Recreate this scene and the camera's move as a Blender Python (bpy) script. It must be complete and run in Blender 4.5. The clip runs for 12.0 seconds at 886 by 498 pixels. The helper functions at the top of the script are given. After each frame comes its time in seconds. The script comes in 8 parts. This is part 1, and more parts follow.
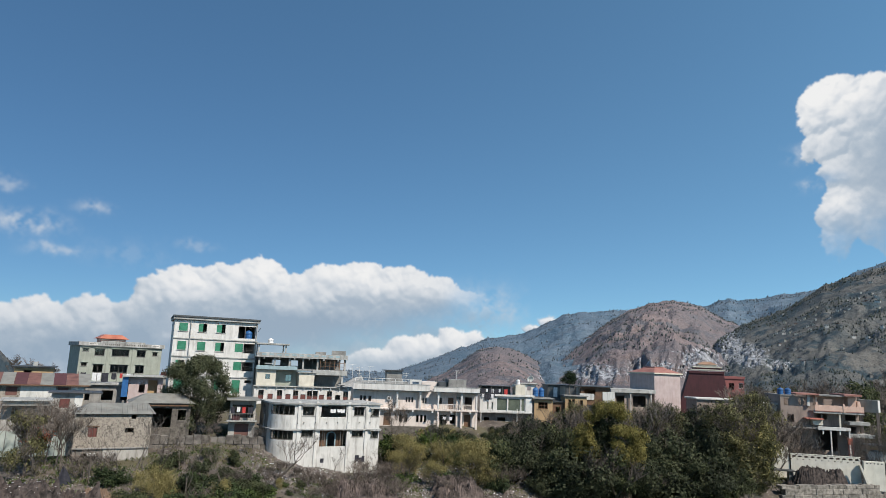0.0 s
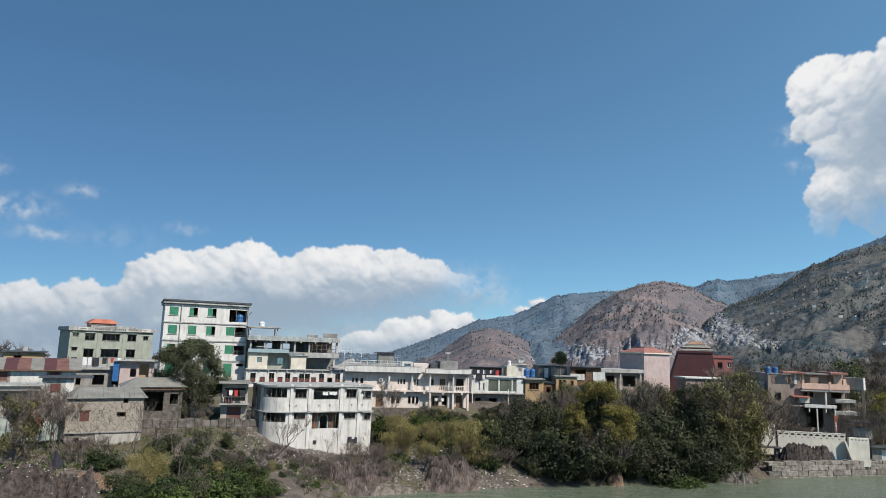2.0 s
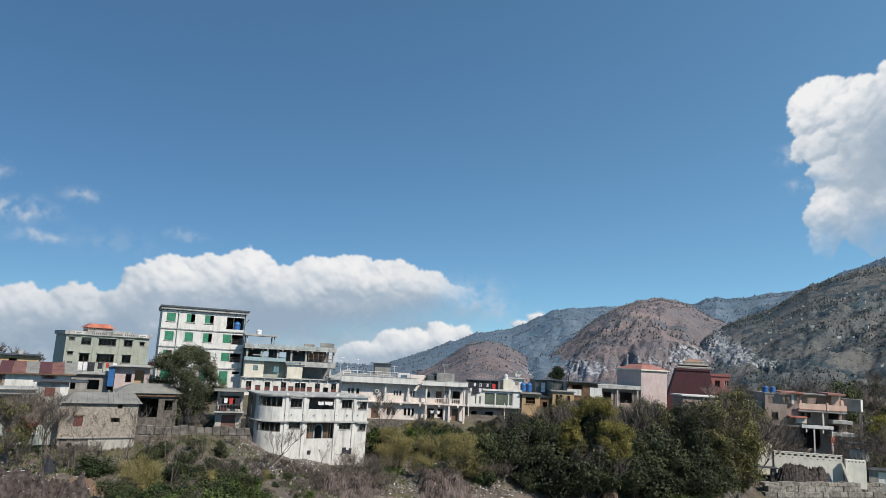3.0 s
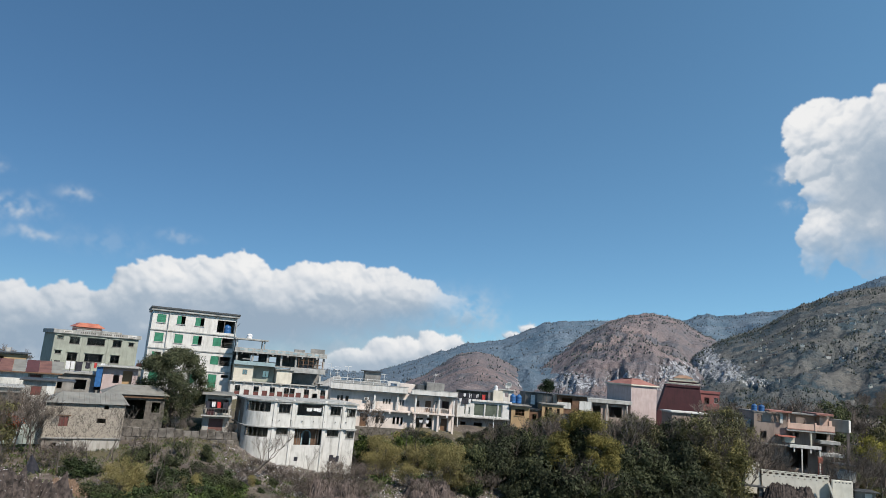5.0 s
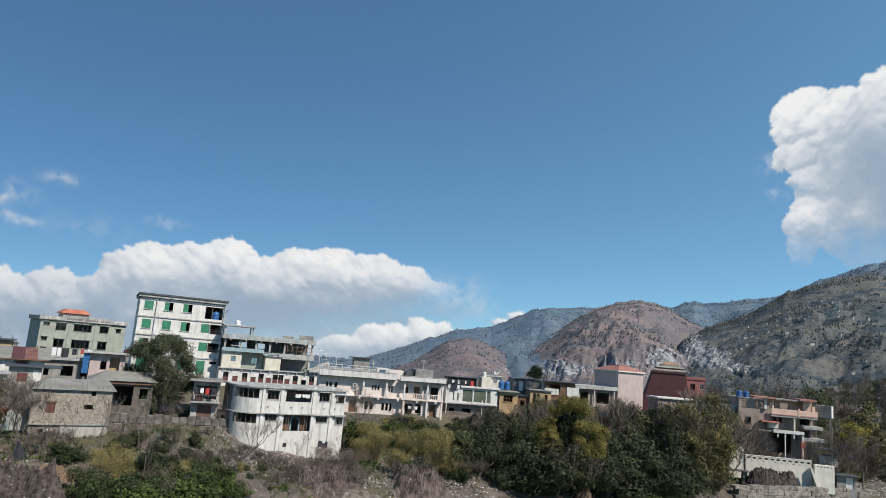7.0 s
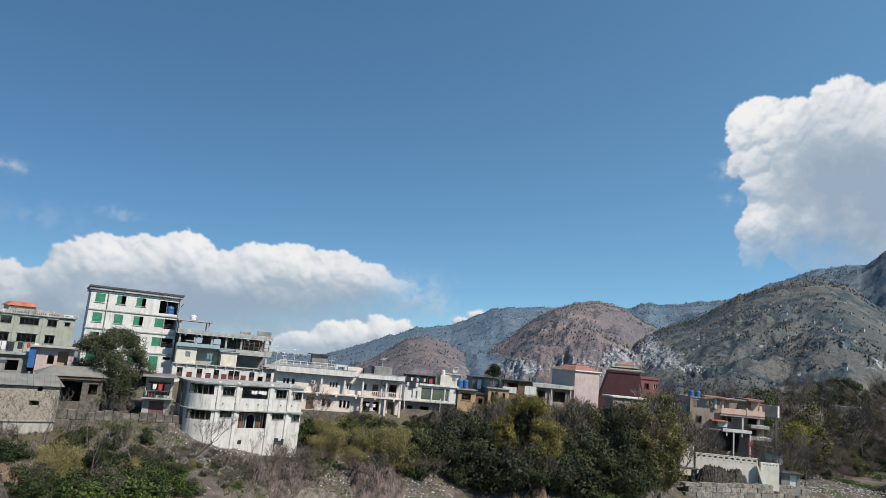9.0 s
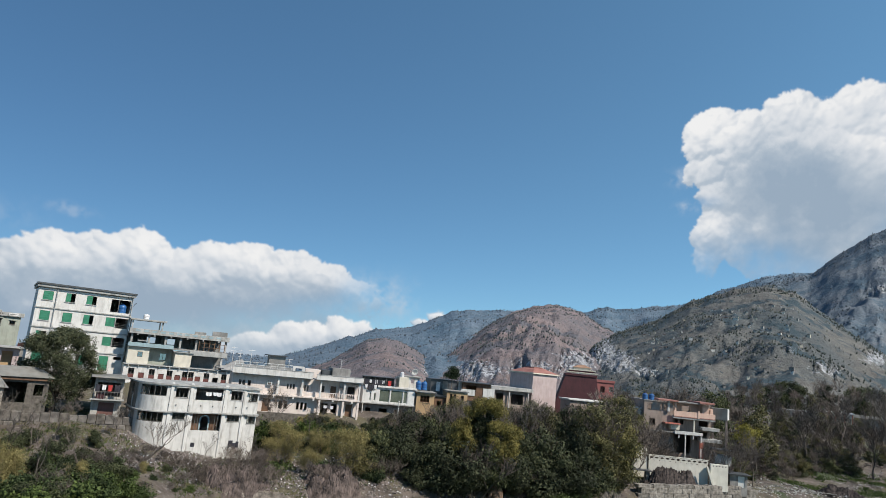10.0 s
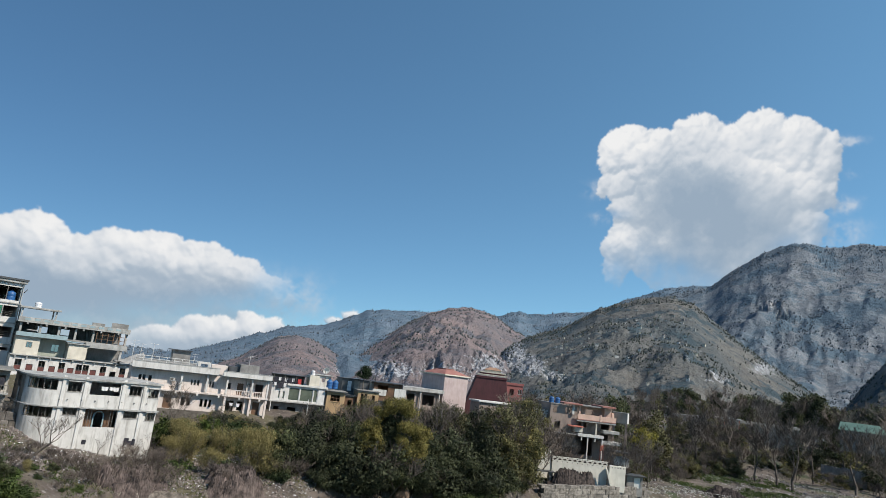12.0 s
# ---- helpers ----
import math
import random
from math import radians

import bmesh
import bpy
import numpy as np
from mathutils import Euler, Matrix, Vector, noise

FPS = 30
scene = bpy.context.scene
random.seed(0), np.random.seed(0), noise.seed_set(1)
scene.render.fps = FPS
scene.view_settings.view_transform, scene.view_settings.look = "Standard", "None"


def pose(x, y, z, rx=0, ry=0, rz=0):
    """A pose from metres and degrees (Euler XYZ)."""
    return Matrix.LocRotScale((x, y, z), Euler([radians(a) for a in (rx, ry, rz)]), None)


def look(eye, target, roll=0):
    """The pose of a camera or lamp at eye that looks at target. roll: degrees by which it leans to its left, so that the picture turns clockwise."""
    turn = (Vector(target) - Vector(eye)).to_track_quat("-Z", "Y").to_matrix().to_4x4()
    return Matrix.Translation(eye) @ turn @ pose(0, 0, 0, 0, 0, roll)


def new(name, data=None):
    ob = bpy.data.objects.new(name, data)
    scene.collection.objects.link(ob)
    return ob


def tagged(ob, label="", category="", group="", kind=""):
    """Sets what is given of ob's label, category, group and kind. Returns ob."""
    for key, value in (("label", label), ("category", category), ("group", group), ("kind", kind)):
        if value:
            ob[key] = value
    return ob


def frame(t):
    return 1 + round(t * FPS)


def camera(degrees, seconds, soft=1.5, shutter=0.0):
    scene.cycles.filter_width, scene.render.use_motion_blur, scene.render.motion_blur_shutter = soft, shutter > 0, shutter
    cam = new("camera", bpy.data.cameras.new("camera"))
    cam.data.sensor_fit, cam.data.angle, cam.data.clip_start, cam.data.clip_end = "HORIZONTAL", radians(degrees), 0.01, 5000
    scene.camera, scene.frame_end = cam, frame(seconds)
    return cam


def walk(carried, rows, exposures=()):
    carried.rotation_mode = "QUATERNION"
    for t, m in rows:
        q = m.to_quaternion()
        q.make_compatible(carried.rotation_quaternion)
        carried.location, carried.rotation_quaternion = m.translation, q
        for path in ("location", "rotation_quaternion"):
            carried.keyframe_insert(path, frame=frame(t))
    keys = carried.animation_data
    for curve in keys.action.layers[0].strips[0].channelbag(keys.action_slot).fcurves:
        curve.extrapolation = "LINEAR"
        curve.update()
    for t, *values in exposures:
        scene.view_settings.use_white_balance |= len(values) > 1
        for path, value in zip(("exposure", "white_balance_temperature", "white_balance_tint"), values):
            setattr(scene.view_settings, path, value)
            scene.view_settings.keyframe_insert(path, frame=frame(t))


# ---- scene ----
# The camera stands on the near bank, 16 m over the river, and pans to the right.
EYE = 16.0
cam = camera(68.1, 12.0, soft=0.72)
ROWS = [  # seconds, heading to the left, tilt up, lean to the left (degrees)
    (0, 0.00, 10.00, 2.30),
    (0.5, -0.53, 9.82, 2.83),
    (1, -0.45, 9.18, 2.40),
    (1.5, -0.29, 8.53, 2.37),
    (2, -0.86, 8.48, 1.83),
    (2.5, -0.90, 8.96, 2.41),
    (3, -0.88, 9.52, 3.08),
    (5, -1.37, 10.36, 4.68),
    (5.5, -2.30, 10.28, 4.78),
    (6, -2.45, 9.74, 4.82),
    (6.5, -2.39, 9.59, 4.70),
    (8.3, -2.76, 8.40, 4.65),
    (8.5, -3.51, 8.73, 5.05),
    (9, -5.84, 9.41, 5.27),
    (9.5, -7.77, 10.00, 5.37),
    (10, -9.26, 9.92, 5.65),
    (10.5, -10.81, 10.34, 5.92),
    (11, -12.90, 10.72, 6.59),
    (11.5, -14.98, 10.66, 6.93),
    (12, -16.47, 10.74, 7.05),
]


def aimed(heading, tilt, lean):
    h, p = radians(heading), radians(tilt)
    way = Vector((-math.sin(h) * math.cos(p), math.cos(h) * math.cos(p), math.sin(p)))
    return look((0, 0, EYE), Vector((0, 0, EYE)) + way, lean)


walk(cam, [(t, aimed(h, p, r)) for t, h, p, r in ROWS])

# ---- light ----
SUN = Vector((0.51, -0.50, 0.72)).normalized()
world = bpy.data.worlds.new("world")
scene.world = world
world.use_nodes = True
wn = world.node_tree
sky = wn.nodes.new("ShaderNodeTexSky")
sky.sky_type = "NISHITA"
sky.sun_disc = False
sky.sun_elevation = math.asin(SUN.z)
sky.sun_rotation = math.atan2(SUN.x, SUN.y)
sky.altitude = 3000
sky.air_density, sky.dust_density, sky.ozone_density = 0.9, 0.0, 1.2
tone = wn.nodes.new("ShaderNodeHueSaturation")
tone.inputs["Hue"].default_value, tone.inputs["Saturation"].default_value = 0.497, 1.16
even = wn.nodes.new("ShaderNodeGamma")
even.inputs["Gamma"].default_value = 0.62
tone.inputs["Value"].default_value = 1.36
wn.links.new(sky.outputs[0], even.inputs["Color"])
wn.links.new(even.outputs[0], tone.inputs["Color"])
air = wn.nodes.new("ShaderNodeMix")
air.data_type, air.blend_type = "RGBA", "MULTIPLY"
air.inputs[0].default_value = 1.0
wn.links.new(tone.outputs[0], air.inputs[6])
# the sky pales towards the sun's side
side_co, side, span = wn.nodes.new("ShaderNodeTexCoord"), wn.nodes.new("ShaderNodeVectorMath"), wn.nodes.new("ShaderNodeMapRange")
side.operation = "DOT_PRODUCT"
side.inputs[1].default_value = (0.76, -0.65, 0.0)
span.inputs["From Min"].default_value, span.inputs["From Max"].default_value = -1.0, 0.3
shade_of_sky = wn.nodes.new("ShaderNodeMix")
shade_of_sky.data_type = "RGBA"
shade_of_sky.inputs[6].default_value = (0.437, 0.69, 0.89, 1)
shade_of_sky.inputs[7].default_value = (0.985, 1.45, 1.585, 1)
wn.links.new(side_co.outputs["Generated"], side.inputs[0]), wn.links.new(side.outputs["Value"], span.inputs["Value"])
wn.links.new(span.outputs[0], shade_of_sky.inputs[0]), wn.links.new(shade_of_sky.outputs[2], air.inputs[7])
wn.links.new(air.outputs[2], wn.nodes["Background"].inputs[0])
wn.nodes["Background"].inputs[1].default_value = 0.117
sun = new("sun", bpy.data.lights.new("sun", "SUN"))
sun.data.energy, sun.data.angle, sun.data.color = 5.0, radians(0.5), (1.0, 0.915, 0.80)
sun.matrix_world = look(SUN * 100, (0, 0, 0))
scene.view_settings.exposure = 0.24


# ---- materials ----
def ramp_set(node, stops):
    el = node.color_ramp.elements
    while len(el) > 1:
        el.remove(el[-1])
    el[0].position, el[0].color = stops[0][0], (*stops[0][1], 1)
    for p, c in stops[1:]:
        el.new(p).color = (*c, 1)


def toned(c, k=0.76):
    """Lowers every surface colour alike, so that shade lies deeper beside the sun."""
    return tuple(k * v for v in c)


def surface(name, dark, light, scale=1.5, rough=0.85, bump=0.3, fine=30.0, metal=0.0, streaks=None, streak_amount=0.5, shift=0.0):
    """A weathered surface: two scales of noise between two colours, fine relief and, if wanted, rain streaks."""
    m = bpy.data.materials.new(name)
    m.use_nodes = True
    n, l = m.node_tree.nodes, m.node_tree.links
    p = n["Principled BSDF"]
    co = n.new("ShaderNodeTexCoord")
    big, small = n.new("ShaderNodeTexNoise"), n.new("ShaderNodeTexNoise")
    big.inputs["Scale"].default_value, big.inputs["Detail"].default_value = scale, 6
    small.inputs["Scale"].default_value, small.inputs["Detail"].default_value = fine, 4
    l.new(co.outputs["Object"], big.inputs["Vector"]), l.new(co.outputs["Object"], small.inputs["Vector"])
    add = n.new("ShaderNodeMath")
    add.operation = "MULTIPLY_ADD"
    l.new(small.outputs["Fac"], add.inputs[0]), l.new(big.outputs["Fac"], add.inputs[2])
    add.inputs[1].default_value = 0.35
    r = n.new("ShaderNodeValToRGB")
    ramp_set(r, [(0.45, toned(dark)), (0.85, toned(light))])
    l.new(add.outputs[0], r.inputs["Fac"])
    col = r.outputs["Color"]
    if shift:
        info, hsv = n.new("ShaderNodeObjectInfo"), n.new("ShaderNodeHueSaturation")
        mr = n.new("ShaderNodeMapRange")
        mr.inputs["To Min"].default_value, mr.inputs["To Max"].default_value = 1 - shift, 1 + shift
        l.new(info.outputs["Random"], mr.inputs["Value"]), l.new(mr.outputs[0], hsv.inputs["Value"])
        l.new(col, hsv.inputs["Color"])
        col = hsv.outputs["Color"]
    if streaks:
        mp, s = n.new("ShaderNodeMapping"), n.new("ShaderNodeTexNoise")
        mp.inputs["Scale"].default_value = (1.0, 1.0, 0.17)
        s.inputs["Scale"].default_value, s.inputs["Detail"].default_value, s.inputs["Roughness"].default_value = 1.9, 10, 0.68
        sr, mix = n.new("ShaderNodeValToRGB"), n.new("ShaderNodeMix")
        ramp_set(sr, [(0.49, (0, 0, 0)), (0.70, (streak_amount,) * 3)])
        mix.data_type = "RGBA"
        l.new(co.outputs["Object"], mp.inputs["Vector"]), l.new(mp.outputs[0], s.inputs["Vector"])
        l.new(s.outputs["Fac"], sr.inputs["Fac"]), l.new(sr.outputs["Color"], mix.inputs[0])
        l.new(col, mix.inputs[6])
        mix.inputs[7].default_value = (*toned(streaks), 1)
        col = mix.outputs[2]
    l.new(col, p.inputs["Base Color"])
    p.inputs["Roughness"].default_value, p.inputs["Metallic"].default_value = rough, metal
    if bump:
        b = n.new("ShaderNodeBump")
        b.inputs["Strength"].default_value, b.inputs["Distance"].default_value = bump, 0.02
        l.new(small.outputs["Fac"], b.inputs["Height"]), l.new(b.outputs[0], p.inputs["Normal"])
    return m


def plaster(name, c, dirt=(0.16, 0.15, 0.13), amount=0.45):
    return surface(name, tuple(v * 0.80 for v in c), c, 0.9, 0.9, 0.25, 18, streaks=dirt, streak_amount=amount)


def foliage(name, dark, light, vary=0.5):
    """Leaves, varied from clump to clump and from plant to plant, slightly see-through."""
    m = bpy.data.materials.new(name)
    m.use_nodes = True
    n, l = m.node_tree.nodes, m.node_tree.links
    p = n["Principled BSDF"]
    geo, co, big = n.new("ShaderNodeNewGeometry"), n.new("ShaderNodeTexCoord"), n.new("ShaderNodeTexNoise")
    big.inputs["Scale"].default_value, big.inputs["Detail"].default_value = 0.8, 3
    l.new(co.outputs["Object"], big.inputs["Vector"])
    add = n.new("ShaderNodeMath")
    add.operation = "MULTIPLY_ADD"
    add.inputs[1].default_value = 0.45
    l.new(geo.outputs["Random Per Island"], add.inputs[0]), l.new(big.outputs["Fac"], add.inputs[2])
    r = n.new("ShaderNodeValToRGB")
    ramp_set(r, [(0.42, toned(dark, 0.85)), (0.95, toned(light, 0.85))])
    l.new(add.outputs[0], r.inputs["Fac"])
    info, hsv = n.new("ShaderNodeObjectInfo"), n.new("ShaderNodeHueSaturation")
    for socket, lo, hi in (("Value", 1 - 0.6 * vary, 1 + 1.3 * vary), ("Hue", 0.5 + 0.02 * vary, 0.5 - 0.03 * vary), ("Saturation", 1 - 0.4 * vary, 1 + 0.2 * vary)):
        mr = n.new("ShaderNodeMapRange")
        mr.inputs["To Min"].default_value, mr.inputs["To Max"].default_value = lo, hi
        l.new(info.outputs["Random"], mr.inputs["Value"]), l.new(mr.outputs[0], hsv.inputs[socket])
    l.new(r.outputs["Color"], hsv.inputs["Color"]), l.new(hsv.outputs["Color"], p.inputs["Base Color"])
    p.inputs["Roughness"].default_value, p.inputs["Specular IOR Level"].default_value = 0.75, 0.15
    t, mix = n.new("ShaderNodeBsdfTranslucent"), n.new("ShaderNodeMixShader")
    l.new(hsv.outputs["Color"], t.inputs["Color"])
    mix.inputs[0].default_value = 0.25
    l.new(p.outputs[0], mix.inputs[1]), l.new(t.outputs[0], mix.inputs[2])
    l.new(mix.outputs[0], n["Material Output"].inputs["Surface"])
    return m


def glass(name):
    m = bpy.data.materials.new(name)
    m.use_nodes = True
    p = m.node_tree.nodes["Principled BSDF"]
    p.inputs["Base Color"].default_value = (0.45, 0.50, 0.50, 1)
    p.inputs["Transmission Weight"].default_value, p.inputs["Roughness"].default_value = 1.0, 0.03
    return m


def ground_material():
    """Dirt, dry grass, green patches and pale rubble, by height, slope and noise."""
    m = bpy.data.materials.new("ground_earth")
    m.use_nodes = True
    n, l = m.node_tree.nodes, m.node_tree.links
    p = n["Principled BSDF"]
    co = n.new("ShaderNodeTexCoord")

    def noise_of(scale, detail=6):
        t = n.new("ShaderNodeTexNoise")
        t.inputs["Scale"].default_value, t.inputs["Detail"].default_value = scale, detail
        l.new(co.outputs["Object"], t.inputs["Vector"])
        return t.outputs["Fac"]

    def blend(a, b, fac, lo, hi):
        r, mix = n.new("ShaderNodeValToRGB"), n.new("ShaderNodeMix")
        ramp_set(r, [(lo, (0, 0, 0)), (hi, (1, 1, 1))])
        mix.data_type = "RGBA"
        l.new(fac, r.inputs["Fac"]), l.new(r.outputs["Color"], mix.inputs[0])
        for v, socket in ((a, mix.inputs[6]), (b, mix.inputs[7])):
            if isinstance(v, tuple):
                socket.default_value = (*toned(v), 1)
            else:
                l.new(v, socket)
        return mix.outputs[2]

    earth = blend((0.055, 0.044, 0.037), (0.155, 0.126, 0.106), noise_of(0.5), 0.35, 0.65)
    dry = blend(earth, (0.105, 0.092, 0.052), noise_of(0.16), 0.48, 0.6)
    green = blend(dry, (0.045, 0.065, 0.024), noise_of(0.11, 8), 0.56, 0.64)
    rubble = blend(green, (0.25, 0.225, 0.21), noise_of(2.2, 5), 0.60, 0.68)
    l.new(rubble, p.inputs["Base Color"])
    p.inputs["Roughness"].default_value = 0.95
    b = n.new("ShaderNodeBump")
    b.inputs["Strength"].default_value, b.inputs["Distance"].default_value = 0.8, 0.15
    l.new(noise_of(3.0, 8), b.inputs["Height"]), l.new(b.outputs[0], p.inputs["Normal"])
    return m


def mountain_material(name, grass, scrub, rock, size):
    """Dry slopes, scrub in patches and bare rock where the mesh carries it."""
    m = bpy.data.materials.new(name)
    m.use_nodes = True
    n, l = m.node_tree.nodes, m.node_tree.links
    p = n["Principled BSDF"]
    co, at = n.new("ShaderNodeTexCoord"), n.new("ShaderNodeAttribute")
    at.attribute_name = "rock"

    def noise_of(scale, detail=8, rough=0.6):
        t = n.new("ShaderNodeTexNoise")
        t.inputs["Scale"].default_value, t.inputs["Detail"].default_value, t.inputs["Roughness"].default_value = scale, detail, rough
        l.new(co.outputs["Object"], t.inputs["Vector"])
        return t.outputs["Fac"]

    def blend(a, b, fac, lo, hi):
        r, mix = n.new("ShaderNodeValToRGB"), n.new("ShaderNodeMix")
        ramp_set(r, [(lo, (0, 0, 0)), (hi, (1, 1, 1))])
        mix.data_type = "RGBA"
        l.new(fac, r.inputs["Fac"]), l.new(r.outputs["Color"], mix.inputs[0])
        for v, socket in ((a, mix.inputs[6]), (b, mix.inputs[7])):
            if isinstance(v, tuple):
                socket.default_value = (*toned(v), 1)
            else:
                l.new(v, socket)
        return mix.outputs[2]

    base = blend(tuple(v * 0.74 for v in grass), tuple(v * 1.14 for v in grass), noise_of(4.0 / size, 9, 0.66), 0.38, 0.62)
    patch = blend(base, tuple(0.5 * a + 0.5 * b for a, b in zip(scrub, grass)), noise_of(0.6 / size, 9, 0.66), 0.45, 0.56)
    wooded = blend(patch, scrub, noise_of(1.7 / size, 10, 0.72), 0.50, 0.57)
    pale = blend(wooded, tuple(0.82 * v for v in scrub), noise_of(20.0 / size, 6, 0.7), 0.57, 0.66)
    mp, crag = n.new("ShaderNodeMapping"), n.new("ShaderNodeTexNoise")
    mp.inputs["Scale"].default_value = (1.0, 1.0, 0.32)
    mp.inputs["Rotation"].default_value = (0.0, 0.25, 0.0)
    crag.inputs["Scale"].default_value, crag.inputs["Detail"].default_value, crag.inputs["Roughness"].default_value = 20.0 / size, 9, 0.72
    l.new(co.outputs["Object"], mp.inputs["Vector"]), l.new(mp.outputs[0], crag.inputs["Vector"])
    add = n.new("ShaderNodeMath")
    add.operation = "MULTIPLY_ADD"
    add.inputs[1].default_value = 1.0
    l.new(crag.outputs["Fac"], add.inputs[0]), l.new(at.outputs["Fac"], add.inputs[2])
    # dark crevices are painted into the pale rock by upright noise
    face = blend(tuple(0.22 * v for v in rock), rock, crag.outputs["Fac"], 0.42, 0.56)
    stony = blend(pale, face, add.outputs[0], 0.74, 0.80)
    l.new(stony, p.inputs["Base Color"])
    p.inputs["Roughness"].default_value = 1.0
    p.inputs["Specular IOR Level"].default_value = 0.1
    b = n.new("ShaderNodeBump")
    b.inputs["Strength"].default_value, b.inputs["Distance"].default_value = 1.0, size * 0.045
    l.new(noise_of(14.0 / size, 10, 0.65), b.inputs["Height"]), l.new(b.outputs[0], p.inputs["Normal"])
    return m


def water_material():
    m = bpy.data.materials.new("river_water")
    m.use_nodes = True
    n, l = m.node_tree.nodes, m.node_tree.links
    p = n["Principled BSDF"]
    co, mp, t, r = n.new("ShaderNodeTexCoord"), n.new("ShaderNodeMapping"), n.new("ShaderNodeTexNoise"), n.new("ShaderNodeValToRGB")
    mp.inputs["Rotation"].default_value = (0, 0, radians(-18))
    mp.inputs["Scale"].default_value = (0.35, 1.0, 1.0)
    t.inputs["Scale"].default_value, t.inputs["Detail"].default_value, t.inputs["Roughness"].default_value = 1.1, 12, 0.68
    l.new(co.outputs["Object"], mp.inputs["Vector"]), l.new(mp.outputs[0], t.inputs["Vector"])
    ramp_set(r, [(0.35, (0.09, 0.115, 0.08)), (0.68, (0.15, 0.18, 0.135))])
    l.new(t.outputs["Fac"], r.inputs["Fac"]), l.new(r.outputs["Color"], p.inputs["Base Color"])
    p.inputs["Roughness"].default_value = 0.16
    b = n.new("ShaderNodeBump")
    b.inputs["Strength"].default_value, b.inputs["Distance"].default_value = 0.9, 0.25
    l.new(t.outputs["Fac"], b.inputs["Height"]), l.new(b.outputs[0], p.inputs["Normal"])
    return m


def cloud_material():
    """A far cloud bank that glows by itself: cover and whiteness, with light and shade painted in, lie in the mesh,
    fine wisps are added here.
    """
    m = bpy.data.materials.new("glowing_cloud")
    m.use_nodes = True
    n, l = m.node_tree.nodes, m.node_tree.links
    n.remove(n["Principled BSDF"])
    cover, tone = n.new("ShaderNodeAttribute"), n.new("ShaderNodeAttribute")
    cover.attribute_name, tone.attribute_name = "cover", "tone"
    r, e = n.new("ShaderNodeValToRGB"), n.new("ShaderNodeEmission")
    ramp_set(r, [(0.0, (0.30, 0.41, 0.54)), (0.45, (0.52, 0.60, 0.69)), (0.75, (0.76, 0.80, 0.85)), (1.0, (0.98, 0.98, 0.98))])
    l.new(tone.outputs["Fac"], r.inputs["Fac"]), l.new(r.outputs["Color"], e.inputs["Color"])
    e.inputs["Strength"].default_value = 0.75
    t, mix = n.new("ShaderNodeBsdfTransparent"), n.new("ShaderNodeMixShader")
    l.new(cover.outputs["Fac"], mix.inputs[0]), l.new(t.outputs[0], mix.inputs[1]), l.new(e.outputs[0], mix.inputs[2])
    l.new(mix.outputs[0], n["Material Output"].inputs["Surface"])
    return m


